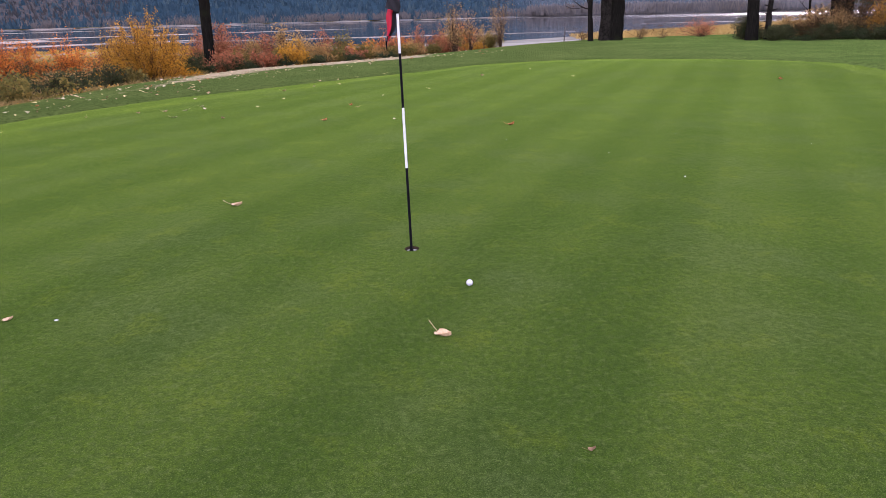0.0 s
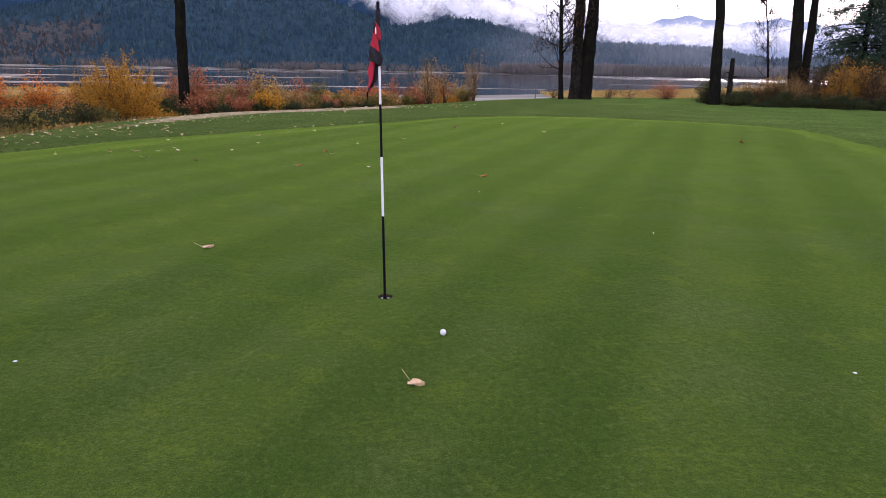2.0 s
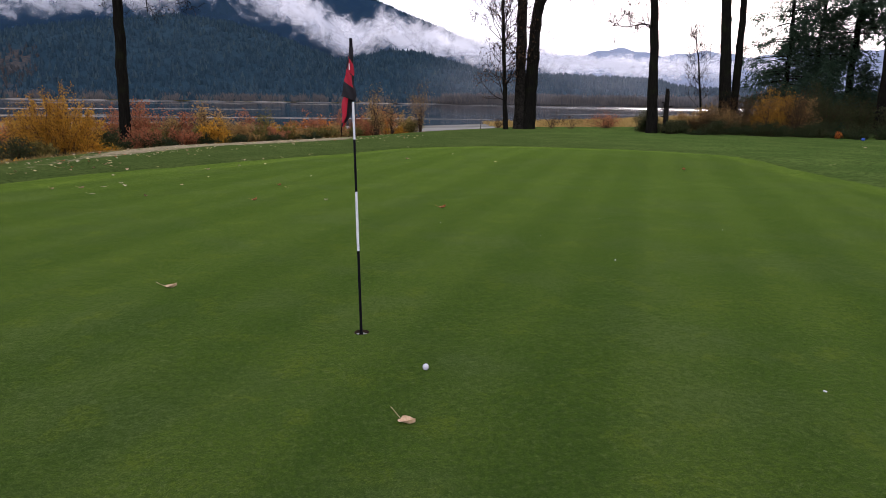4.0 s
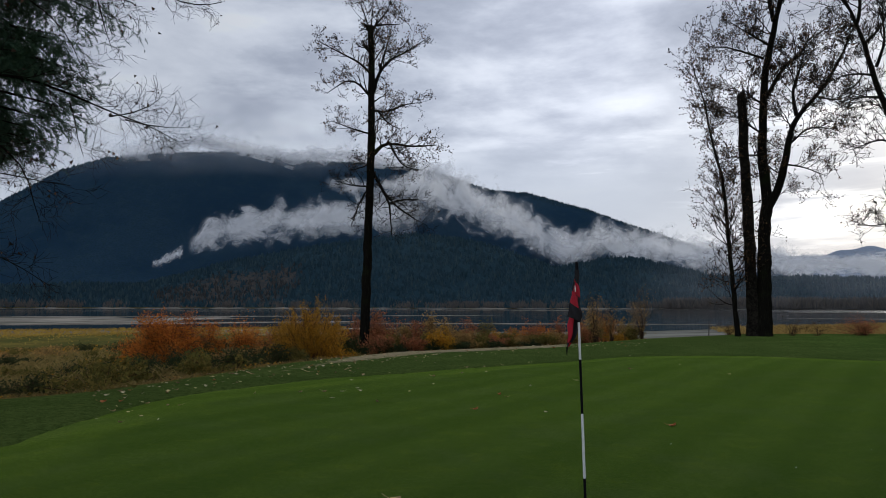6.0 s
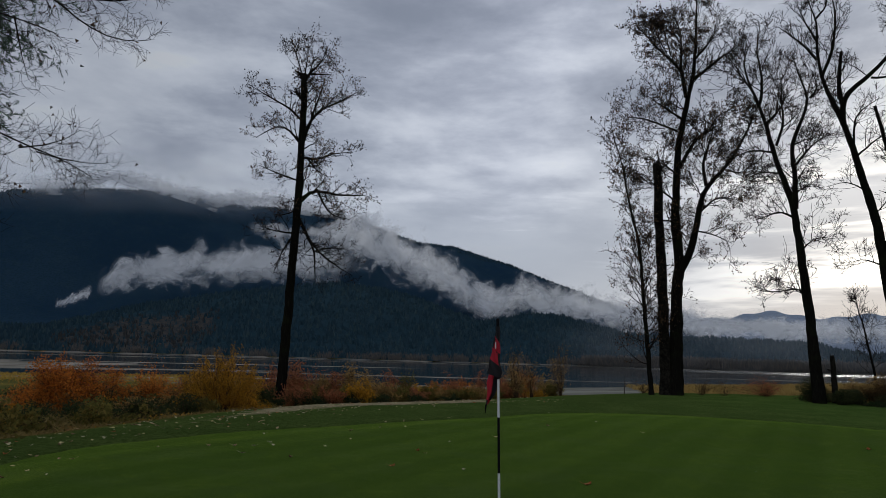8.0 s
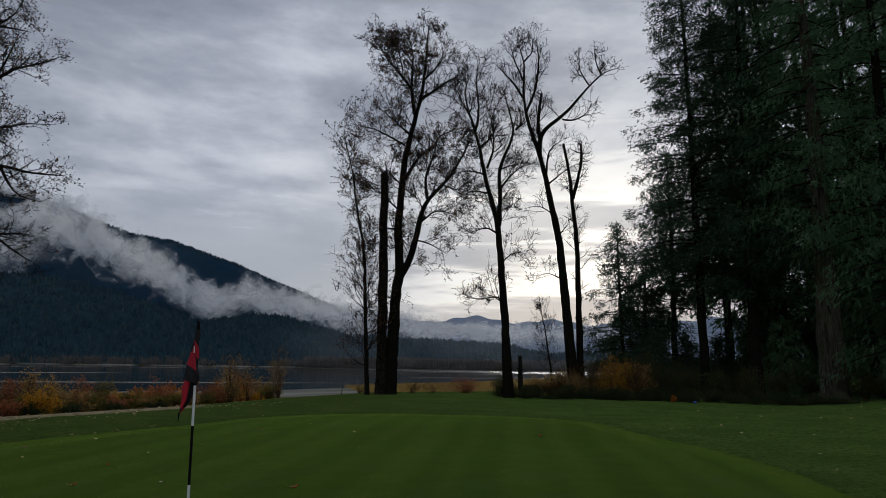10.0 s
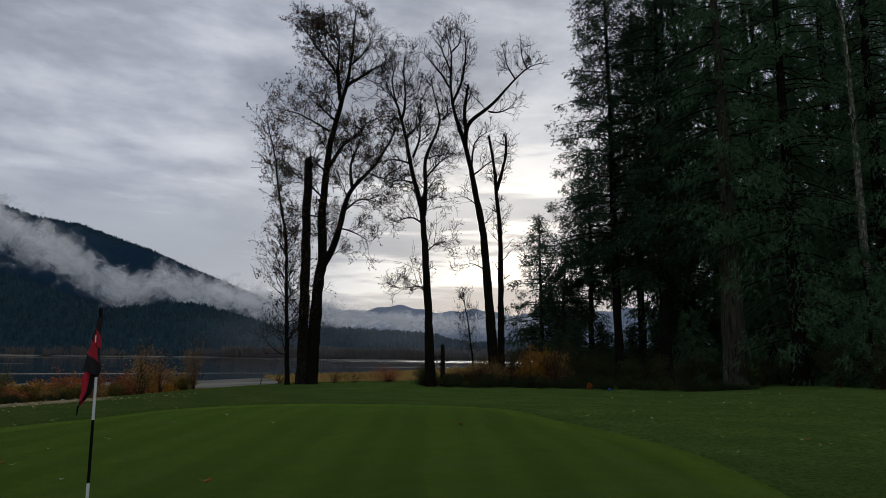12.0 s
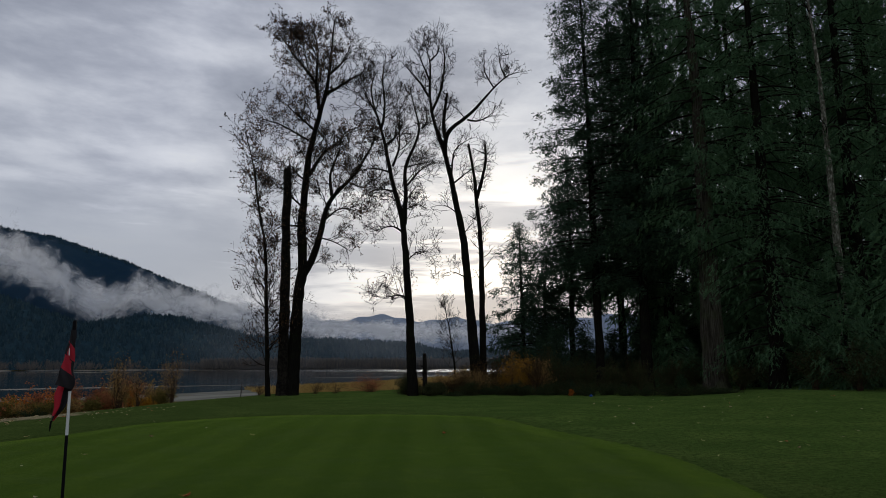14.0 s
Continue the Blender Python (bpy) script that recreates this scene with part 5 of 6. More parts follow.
conifer_at(41.8, 60, "fir standing among the cedars", 35, 4.6, 110, trunk_r=0.36, low=0.24, count=150, mat="fir", name="fir_tree", spray=0.45, clump=(1.4, 12, 0.3), wide=0.55)
conifer_at(33.6, 55, "young cedar at the edge of the wood", 14.0, 3.3, 111, trunk_r=0.24, low=0.05, count=130, spray=0.36, droop=0.25, hang=0.2, curtain=0.3, ragged=(0.3, 1.25), top_thin=0.5, clump=(2.4, 14, 0.22), wide=0.55, mat="fir", inner=0.05)
conifer_at(35.6, 57, "young cedar at the edge of the wood", 12.0, 2.6, 112, trunk_r=0.22, low=0.10, count=120, spray=0.36, droop=0.25, hang=0.2, curtain=0.3, ragged=(0.3, 1.25), top_thin=0.5, clump=(2.4, 14, 0.22), wide=0.55, mat="fir", inner=0.05)
conifer_at(37.6, 58, "slender cedar at the edge of the wood", 21, 3.4, 113, trunk_r=0.3, low=0.24, count=140, spray=0.40, droop=0.32, hang=0.2, curtain=0.35, ragged=(0.35, 1.25), top_thin=0.45, clump=(2.0, 13, 0.26), wide=0.55, mat="fir", inner=0.05)
conifer_at(68.5, 45, CEDAR, 34, 5.6, 114, trunk_r=0.5, low=0.06, count=80, per=20, spray=0.7)
for q, (az, di, ht, wd) in enumerate([(44.8, 63, 15, 3.6), (48.8, 62, 17, 4.0), (53.4, 62, 16, 4.0), (58.4, 62, 17, 4.2), (63.4, 58, 17, 4.2), (51.6, 50, 8, 2.8), (55.8, 50, 9, 3.0), (60.8, 50, 9, 3.0), (45.6, 52, 6, 2.2), (57.6, 44.5, 8.5, 3.0)]):
    conifer_at(az, di, "young cedar filling the shade of the wood", ht, wd, 140 + q, trunk_r=0.2, low=0.02, count=90, per=50, spray=0.5, ragged=(0.4, 1.25))
for q, (az, di, ht, wd) in enumerate([(36.4, 53, 5.2, 2.0), (38.8, 56, 5.0, 2.2), (41.0, 58, 5.0, 2.2), (43.4, 57, 8, 2.6)]):
    conifer_at(az, di, "young cedar filling the shade of the wood", ht, wd, 180 + q, trunk_r=0.14, low=0.04, count=80, spray=0.40, ragged=(0.4, 1.3), clump=(2.0, 12, 0.26), wide=0.55, mat="fir", inner=0.05, hang=0.2)
for q, az in enumerate(np.arange(44.5, 67, 3.2)):
    conifer_at(az, 63 + 4 * (q % 2), "tall cedar deep in the dark wood", 52, 6.8, 160 + q, trunk_r=0.5, low=0.06, count=150, per=42, spray=1.4, wide=0.5)
bare_tree(standing(38.8, 24.6, 57.8), "slim alder with pale lichen-spotted bark", "tree", [(d3([(0, -0.1), (0.24, 5.05), (0.3, 12.5), (0.3, 19.0), (0.12, 25)]), 0.29, 0.07)], 77,
          bark_mat="pale_bark", style=dict(kids=(4, 3), leafy=0.0), bare_below=0.6, shoots=14, reach=1.6, name="alder_tree")

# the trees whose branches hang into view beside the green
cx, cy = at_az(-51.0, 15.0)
# this near cedar also wears the darker foliage, its shade put into the colour
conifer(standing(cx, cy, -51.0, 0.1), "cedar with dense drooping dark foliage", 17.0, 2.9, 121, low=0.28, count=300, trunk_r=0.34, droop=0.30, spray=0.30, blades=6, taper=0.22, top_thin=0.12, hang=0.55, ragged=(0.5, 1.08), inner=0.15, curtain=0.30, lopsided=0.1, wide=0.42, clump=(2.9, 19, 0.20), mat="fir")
bx, by = at_az(-57.0, 12.5)
bare_tree(standing(bx, by, -57.0), "bare maple with long arching twiggy limbs", "tree", [(d3([(0, -0.1), (0.1, 2.5), (0.3, 5.0), (0.2, 8.5), (0.5, 11.5)]), 0.22, 0.07)], 123,
          style=dict(kids=(4, 5, 2), leafy=0.05, lift=0.02, wob=0.15, twig=0.0034, spread=0.7, shrink=0.5, fine=0.10), bare_below=0.7, shoots=4, reach=2.0, leaf=0.075, name="maple_tree", spray=0.62, per_metre=9.0,
          extra=[limb(0.04, 0.008, 0.3, (0.3, 6.4), (1.5, 7.1), (2.94, 7.48), (3.53, 7.5), (3.88, 7.63), (4.31, 7.59)), limb(0.016, 0.004, 0.3, (3.53, 7.5), (3.6, 7.22), (3.83, 6.9), (3.96, 6.6)), limb(0.042, 0.007, 0.3, (0.3, 7.0), (2.0, 8.2), (3.99, 8.24), (4.39, 7.98), (4.92, 7.9), (5.35, 7.83), (6.04, 8.2)),
                 limb(0.026, 0.006, -0.3, (3.4, 8.3), (4.09, 8.25), (4.49, 8.2), (5.19, 8.41), (5.85, 9.0)), limb(0.036, 0.006, -0.4, (0.25, 4.8), (1.2, 5.5), (2.03, 5.56), (2.79, 5.61), (3.12, 5.46), (3.52, 5.31), (4.4, 5.18), (4.91, 4.94)), limb(0.014, 0.004, 0.3, (3.87, 5.26), (4.38, 5.43), (4.69, 5.59), (4.92, 5.94)),
                 limb(0.014, 0.004, -0.3, (4.13, 5.26), (4.73, 5.13), (5.24, 5.27)), limb(0.012, 0.004, 0.2, (3.22, 5.4), (3.35, 5.06), (3.54, 4.52)), limb(0.03, 0.005, 0.3, (0.2, 4.2), (1.2, 4.8), (2.12, 4.65), (2.56, 4.34), (2.77, 3.98), (2.96, 3.3)), limb(0.026, 0.005, -0.3, (0.2, 3.4), (1.3, 4.0), (2.18, 4.03), (2.82, 3.89), (3.22, 3.9)),
                 limb(0.024, 0.005, 0.4, (0.2, 6.2), (1.5, 7.2), (2.47, 7.14), (2.75, 7.03), (3.25, 6.71), (3.49, 6.18)), limb(0.025, 0.004, -0.3, (0.15, 2.4), (1.3, 2.9), (2.3, 2.75), (2.9, 2.3))])


# ---- shrubs and grasses ----
def shrub(x, y, wide, tall, kind, label, seed, leaves=3500, size=0.075, stems=34, name="shrub", group="", sparse=0.35, sink=0.06):
    rg = np.random.default_rng(seed)
    ob = thing(name, pose(x, y, float(land_z(x, y)) - sink, 0, 0, rg.uniform(0, 360)), label, "shrub", group)
    g, pts = Geo(), []
    for _ in range(stems):
        a, f = rg.uniform(0, 2 * math.pi), rg.uniform(0.0, 1.0) ** 0.7
        h = tall * (1 - 0.45 * f * f) * rg.uniform(0.62, 1.08)
        rch = wide / 2 * f * rg.uniform(0.75, 1.1)
        t = np.linspace(0, 1, 5)
        bow = rg.uniform(1.2, 2.0)
        p = np.stack([rch * t**bow * math.cos(a), rch * t**bow * math.sin(a), h * t], -1)
        p[:, :2] += rg.normal(0, 0.10 * wide / 2 * 0.4, 2)
        p[1:] += rg.normal(0, 0.02 * tall, (4, 3))
        g.tube(p, np.linspace(0.014, 0.004, 5) * (0.6 + tall / 3), 3)
        for _ in range(4):
            u = rg.uniform(0.25, 0.95)
            b = np.array([np.interp(u, t, p[:, c]) for c in range(3)])
            d = unit(rg.normal(0, 1, 3) + (0, 0, 0.9)) * tall * rg.uniform(0.12, 0.28)
            tw = np.stack([b, b + d * 0.5 + rg.normal(0, 0.02, 3), b + d])
            g.tube(tw, [0.005, 0.004, 0.003], 3)
            pts.append(tw[rg.integers(0, 2, 5)] + (d * rg.uniform(0, 0.6)) + rg.normal(0, 0.05 * tall, (5, 3)))
        u = rg.uniform(sparse, 1.0, 6)
        pts.append(np.stack([np.interp(u, t, p[:, c]) for c in range(3)], -1))
    seeds = np.concatenate(pts)
    P = seeds[rg.integers(0, len(seeds), leaves)] + rg.normal(0, 0.045 * (tall + wide) / 2, (leaves, 3))
    P = P[P[:, 2] > 0.02]
    tagged(part("brushwood", g, M["shrub_stem"], ob), kind="stuff")
    tagged(part("foliage", leaf_bits(P, size, rg), M["leaf_" + kind], ob), kind="stuff")
    return ob


def willow(x, y, wide, tall, kind, label, seed, stems=150, leaves=30000, size=0.042):
    """A bush of many fine wands that rise steeply from one stool, leafy along their length, with a few long shoots on top."""
    rg = np.random.default_rng(seed)
    ob = thing("willow_bush", pose(x, y, float(land_z(x, y)) - 0.06), label, "shrub")
    g, pts, t = Geo(), [], np.linspace(0, 1, 6)
    per = leaves // (stems * 5)
    for q in range(stems):
        a, f = rg.uniform(0, 2 * math.pi), rg.uniform(0, 1) ** 0.6
        h = tall * (0.92 - 0.38 * f**2) * rg.uniform(0.72, 1.04) * (1.22 if q % 25 == 0 else 1.0)
        rch = wide / 2 * f * rg.uniform(0.85, 1.1)
        p = np.stack([rch * (0.35 + 0.65 * t**0.8) * math.cos(a), rch * (0.35 + 0.65 * t**0.8) * math.sin(a), h * t], -1)
        p[1:] += rg.normal(0, 0.018 * tall, (5, 3))
        g.tube(p, np.linspace(0.012, 0.003, 6), 3)
        for _ in range(4):
            u = rg.uniform(0.2, 0.8)
            b = np.array([np.interp(u, t, p[:, c]) for c in range(3)])
            tip = b + unit(rg.normal(0, 0.5, 3) + (0.5 * math.cos(a) * f, 0.5 * math.sin(a) * f, 1.3)) * tall * rg.uniform(0.12, 0.25)
            g.tube(np.stack([b, (b + tip) / 2 + rg.normal(0, 0.01, 3), tip]), [0.004, 0.003, 0.002], 3)
            k = rg.uniform(0.1, 1.05, (per, 1))
            pts.append(b + (tip - b) * k + rg.normal(0, 0.035, (per, 3)))
        u = rg.uniform(0.12, 1.0, per)
        pts.append(np.stack([np.interp(u, t, p[:, c]) for c in range(3)], -1) + rg.normal(0, 0.04, (per, 3)))
    tagged(part("brushwood", g, M["shrub_stem"], ob), kind="stuff")
    tagged(part("foliage", leaf_bits(np.concatenate(pts), size, rg, -0.4), M["leaf_" + kind], ob), kind="stuff")
    return ob


def shrub_at(az, dist, *args, **kw):
    return shrub(*at_az(az, dist), *args, **kw)


willow(*at_az(-23.2, 25.6), 3.1, 2.6, "amber", "dense amber willow bush with fine upright stems", 201)
willow(*at_az(-25.4, 26.2), 1.3, 2.4, "amber", "slender yellowing willow clump beside the large bush", 202, stems=26, leaves=2600)
shrub_at(-34.4, 29.0, 4.0, 2.5, "orange", "fiery orange-red leafy shrub", 203, leaves=28000, size=0.064, stems=70)
shrub_at(-33.0, 29.6, 2.2, 2.45, "red", "crimson-topped shrub among the orange ones", 214, leaves=6000, size=0.06, sparse=0.6)
shrub_at(-36.6, 31.0, 2.4, 2.0, "orange", "half-bare orange leafy shrub", 213, leaves=6000, size=0.065)
shrub_at(-31.2, 30.0, 2.8, 2.1, "orange", "low orange leafy shrub", 204, leaves=12000, size=0.064)
shrub_at(-28.4, 30.5, 3.0, 1.95, "orange", "low orange leafy shrub", 205, leaves=9000, size=0.064)
shrub_at(-26.0, 31.0, 2.6, 1.9, "red", "russet shrub with sparse red leaves", 206, leaves=4500)
shrub_at(-37.2, 31.5, 2.2, 1.6, "tan", "dull brown half-bare shrub", 207, leaves=2600)
shrub_at(-17.6, 30.8, 2.4, 2.0, "red", "crimson-leaved shrub beneath the tall cottonwood", 208, leaves=7000)
shrub_at(-19.6, 31.5, 2.0, 1.8, "red", "crimson-leaved shrub beneath the tall cottonwood", 209, leaves=6000)
EDGE_WORDS = {"tan": "brownish half-bare shrub by the sandy edge", "amber": "amber-leaved shrub by the sandy edge", "red": "red-leaved low shrub by the sandy edge", "olive": "dull green weedy shrub by the sandy edge", "orange": "orange-leaved shrub by the sandy edge"}
rg = np.random.default_rng(219)
for q, az in enumerate(np.arange(-18.6, 4.0, 0.62)):
    near = q % 2 == 0
    rim_at = float(np.interp(az, [-19, -15, -8, -3, 5], [27.2, 26.6, 29.0, 32.0, 41.0]))
    kd = ["tan", "red", "amber", "tan", "olive", "tan", "red", "orange"][int(rg.integers(0, 8))]
    tl = (1.0 if near else 1.55) * rg.uniform(0.75, 1.2) * (0.85 if -8 < az < 0 else 1.0)
    shrub_at(az + rg.normal(0, 0.2), rim_at + (1.9 if near else 4.2) + rg.normal(0, 0.4), rg.uniform(1.6, 2.6), tl, "olive" if near and q % 4 == 0 else kd, EDGE_WORDS["olive" if near and q % 4 == 0 else kd], 700 + q, leaves=2400, size=0.075, stems=19, group="shrubs along the sandy edge")
for q, az in enumerate(np.arange(-46, -19, 0.9)):
    kd = ["olive", "tan", "tan", "amber", "olive", "dark"][int(rg.integers(0, 6))]
    shrub_at(az + rg.normal(0, 0.3), rg.uniform(25.5, 28.5) + (2.5 if az < -38 else 0), rg.uniform(1.6, 2.8), rg.uniform(0.45, 1.0) * (0.6 if az < -39 else 1.0), kd, {"tan": "brown half-bare shrub in dry grass", "olive": "dull green weedy shrub in dry grass", "dark": "dark tangled bramble in dry grass", "amber": "yellowing shrub in dry grass"}[kd], 760 + q, leaves=2600, size=0.08, stems=19, group="shrubs below the green")
shrub_at(0.9, 37.0, 2.2, 2.7, "tan", "thin yellow-leaved willow sapling", 240, leaves=1300, size=0.065, stems=22)
shrub_at(2.3, 37.5, 1.6, 2.2, "tan", "thin orange-leaved willow sapling", 241, leaves=800, size=0.065, stems=16)
shrub_at(4.7, 40.0, 1.7, 3.3, "tan", "upright sapling with few rusty leaves", 242, leaves=900, size=0.065, stems=16)
shrub_at(20.6, 48.0, 5.6, 1.25, "red", "rusty red shrub at the marsh's edge", 243, leaves=1700, size=0.075)
shrub_at(15.9, 45.5, 3.6, 1.15, "rust", "bare twiggy bush beside the cottonwoods", 244, leaves=200, stems=18)
shrub_at(11.4, 44.5, 2.8, 0.9, "rust", "bare twiggy bush beside the cottonwoods", 245, leaves=160, stems=14)
shrub_at(17.6, 46.0, 2.4, 0.9, "rust", "bare twiggy bush beside the cottonwoods", 246, leaves=160, stems=12)
for q, (az, di, wd, tl, kd) in enumerate([(23.6, 43, 2.4, 1.5, "dark"), (26.6, 44.6, 3.0, 1.3, "tan"), (28.2, 44.5, 3.2, 1.8, "tan"), (29.6, 45.5, 3.4, 2.2, "rust"), (31.4, 45.5, 3.2, 2.5, "rust"), (33.2, 45, 3.0, 2.7, "amber"), (34.8, 45, 2.6, 2.2, "tan"), (35.8, 46.5, 2.8, 3.0, "dark"), (36.0, 51, 3.6, 2.6, "dark"), (38.0, 52, 3.6, 2.8, "dark"), (40.0, 53, 3.6, 2.8, "dark"), (42.2, 54, 3.6, 2.8, "dark"), (44.4, 54, 3.6, 2.8, "dark"), (32.8, 48, 3.2, 3.0, "rust"),
                                          (36.6, 46, 3.2, 2.4, "dark"), (38.6, 47, 3.2, 2.2, "dark"), (40.8, 46, 3.2, 2.0, "dark"), (43.0, 46, 3.4, 2.2, "dark"), (45.2, 47, 3.4, 2.4, "dark"), (47.2, 50, 3.4, 2.4, "dark"), (50.6, 46, 3.4, 2.2, "dark"),
                                          (53.0, 47, 3.6, 2.6, "dark"), (55.6, 43, 3.6, 2.6, "dark"), (58.4, 42, 3.6, 2.6, "dark"), (61.0, 41, 3.6, 2.6, "dark"), (29.0, 41.5, 2.4, 0.9, "dark"), (32.5, 42, 2.8, 0.8, "dark"), (35.5, 42.5, 2.8, 0.8, "dark"), (38.5, 43, 2.8, 0.8, "dark"), (25.6, 41.5, 2.2, 0.8, "dark")]):
    shrub_at(az, di, wd, tl, kd, {"olive": "olive and brown bramble thicket", "rust": "russet brown autumn thicket shrub", "dark": "dark green bramble undergrowth below the trees", "amber": "golden vine maple at the edge of the wood", "tan": "withered brown shrub at the edge of the wood"}[kd], 260 + q, leaves=3200, size=0.08, stems=24, name="vine_maple" if kd == "amber" else "bramble", group="undergrowth at the edge of the wood")
for q, (az, di, wd, tl, kd) in enumerate([(-29.5, 23.0, 1.8, 0.8, "dark"), (-26.0, 23.5, 1.8, 0.8, "dark"), (-32.5, 22.0, 1.6, 0.7, "olive"), (-38.5, 20.0, 1.8, 0.6, "olive"), (-43.5, 18.0, 2.0, 0.6, "dark"), (-47.0, 18.0, 2.0, 0.6, "dark"), (-41.0, 24.0, 2.4, 0.8, "dark"), (-24.6, 23.4, 1.2, 0.6, "olive")]):
    shrub_at(az, di, wd, tl, kd, {"dark": "low dark bramble clump in the grass", "olive": "low weedy clump in dry grass"}[kd], 300 + q, leaves=2000, size=0.07, name="bramble", group="brambles below the green")

rg = np.random.default_rng(290)
for q, az in enumerate(np.arange(23.5, 35.0, 0.75)):
    kd = ["tan", "bramble", "rust", "amber", "tan", "rust"][int(rg.integers(0, 6))]
    shrub_at(az + rg.normal(0, 0.2), rg.uniform(43.2, 45.0), rg.uniform(1.8, 3.0), (0.6 + 0.22 * max(0.0, az - 24.0)) * rg.uniform(0.6, 1.12), kd, {"amber": "amber autumn shrub in the thicket", "rust": "russet brown autumn thicket shrub", "tan": "withered brown shrub in the thicket", "bramble": "dark green bramble undergrowth below the trees"}[kd], 900 + q, leaves=1500, size=0.065, stems=28, name="bramble", group="undergrowth at the edge of the wood")
for q, az in enumerate(np.arange(24.5, 50.0, 1.0)):
    shrub_at(az + rg.normal(0, 0.25), rg.uniform(41.3, 43.4), rg.uniform(1.6, 3.4), rg.uniform(0.3, 1.0), "bramble", "low dark green bramble mass along the turf", 940 + q, leaves=2000, size=0.065, stems=16, name="bramble", group="undergrowth at the edge of the wood")
shrub_at(37.3, 41.4, 0.7, 0.5, "orange", "small bright red-leaved seedling at the wood's edge", 970, leaves=300, size=0.06, stems=8)
for q, (az, di, wd, tl) in enumerate([(-17.2, 28.2, 1.5, 0.75), (-18.9, 28.0, 1.3, 0.6), (-15.6, 28.0, 1.4, 0.55), (-13.0, 28.2, 1.6, 0.5), (-10.2, 29.4, 1.5, 0.5), (-7.5, 30.4, 1.6, 0.5), (-4.6, 32.2, 1.6, 0.5), (-28.0, 24.6, 1.8, 0.7), (-30.8, 24.0, 2.0, 0.8), (-34.0, 23.6, 2.2, 0.9), (-36.5, 23.0, 2.0, 0.9), (-24.0, 24.2, 1.5, 0.45), (-33.2, 26.6, 2.0, 1.35), (-31.4, 27.0, 2.2, 1.2), (-29.4, 27.4, 2.2, 1.1), (-27.4, 27.4, 2.0, 1.0), (-36.2, 26.4, 2.2, 1.1)]):
    shrub_at(az, di, wd, tl, "bramble", "low dark leafy weeds at the shrubs' feet", 980 + q, leaves=2200, size=0.05, stems=16, name="bramble", group="weeds at the shrubs' feet")
for q in range(84):
    az, di = rg.uniform(-60, -24), 17 + 75 * rg.uniform(0, 1) ** 1.4
    x, y = at_az(az, di)
    if float(rim_distance(x, y)) > 1.2:
        kd = ["olive", "tan", "dark", "olive"][q % 4]
        shrub(x, y, rg.uniform(1.4, 3.4) * (1 + di / 80), rg.uniform(0.35, 0.9), kd, {"dark": "low dark bramble clump in the grass", "olive": "low weedy clump in dry grass", "tan": "low withered clump in dry grass"}[kd], 820 + q, leaves=700, size=0.09 + 0.0012 * di, stems=8, name="weed_clump", group="clumps in the marsh grass")


def blades(name, label, x, y, height, width, mat, seed, lean=0.35, lift=0.0, category="grass"):
    """Upright grass blades, one tapering bent strip each, in one mesh."""
    rg = np.random.default_rng(seed)
    m = len(x)
    z = land_z(x, y) - 0.02 + lift
    a, b = rg.uniform(0, 2 * math.pi, m), rg.uniform(0, 2 * math.pi, m)
    h, w = height * rg.uniform(0.5, 1.2, m), width * rg.uniform(0.6, 1.3, m)
    le = h * rg.uniform(0.1, 1.0, m) * lean
    p = np.stack([x, y, z], -1)
    s = np.stack([np.cos(a), np.sin(a), 0 * a], -1) * w[:, None]
    d = np.stack([np.cos(b), np.sin(b), 0 * b], -1) * le[:, None]
    up_ = np.stack([0 * h, 0 * h, h], -1)
    v = np.stack([p - s, p + s, p + 0.6 * up_ + 0.4 * d + 0.7 * s, p + up_ + d], 1).reshape(-1, 3)
    g = Geo()
    g.add(v, (np.arange(m)[:, None, None] * 4 + np.array([(0, 1, 2), (0, 2, 3)])[None]).reshape(-1, 3))
    return tagged(part(name, g, M[mat], None), label, category, kind="stuff")


# long dry grass on the bank below the green, in tufts
rg = np.random.default_rng(400)
az, di = rg.uniform(-62, -8, 30000), 13 + 62 * rg.uniform(0, 1, 30000) ** 1.5
x, y = di * np.sin(np.radians(az)), di * np.cos(np.radians(az))
s = rim_distance(x, y)
ok = (s > 0.5) & (wave(x, y, 2.6, 3) + rg.normal(0, 0.5, len(x)) > -0.2) & ~((s < 1.6) & (x > -8.5))
x, y = np.repeat(x[ok], 3) + rg.normal(0, 0.10, 3 * ok.sum()), np.repeat(y[ok], 3) + rg.normal(0, 0.10, 3 * ok.sum())
blades("dry_bank_grass", "tufts of long straw-coloured grass on the bank", x, y, 0.46 * np.clip((rim_distance(x, y)) / 4, 0.3, 1), 0.006, "dry_grass", 401, lean=1.5)
az, di = rg.uniform(-62, -20, 30000), rg.uniform(60, 166, 30000)
x, y = di * np.sin(np.radians(az)), di * np.cos(np.radians(az))
ok = rg.uniform(0, 1, len(x)) < 0.05 + 0.95 * smooth01((di - 116) / 18)
blades("marsh_sedge", "golden sedge covering the low marsh", x[ok], y[ok], 0.10 + 0.30 * smooth01((di[ok] - 95) / 30), 0.07, "gold_grass", 402, lean=2.0)
az, di = rg.uniform(9, 30, 20000), rg.uniform(70, 190, 20000)
x, y = di * np.sin(np.radians(az)), di * np.cos(np.radians(az))
ok = (di < shore_radius(az) * 0.92) & (rim_distance(x, y) > 3) & (az > 8 + 400 / di)
blades("marsh_sedge", "golden sedge covering the low marsh", x[ok], y[ok], 0.8, 0.04, "tan_sedge", 403, lean=0.8)

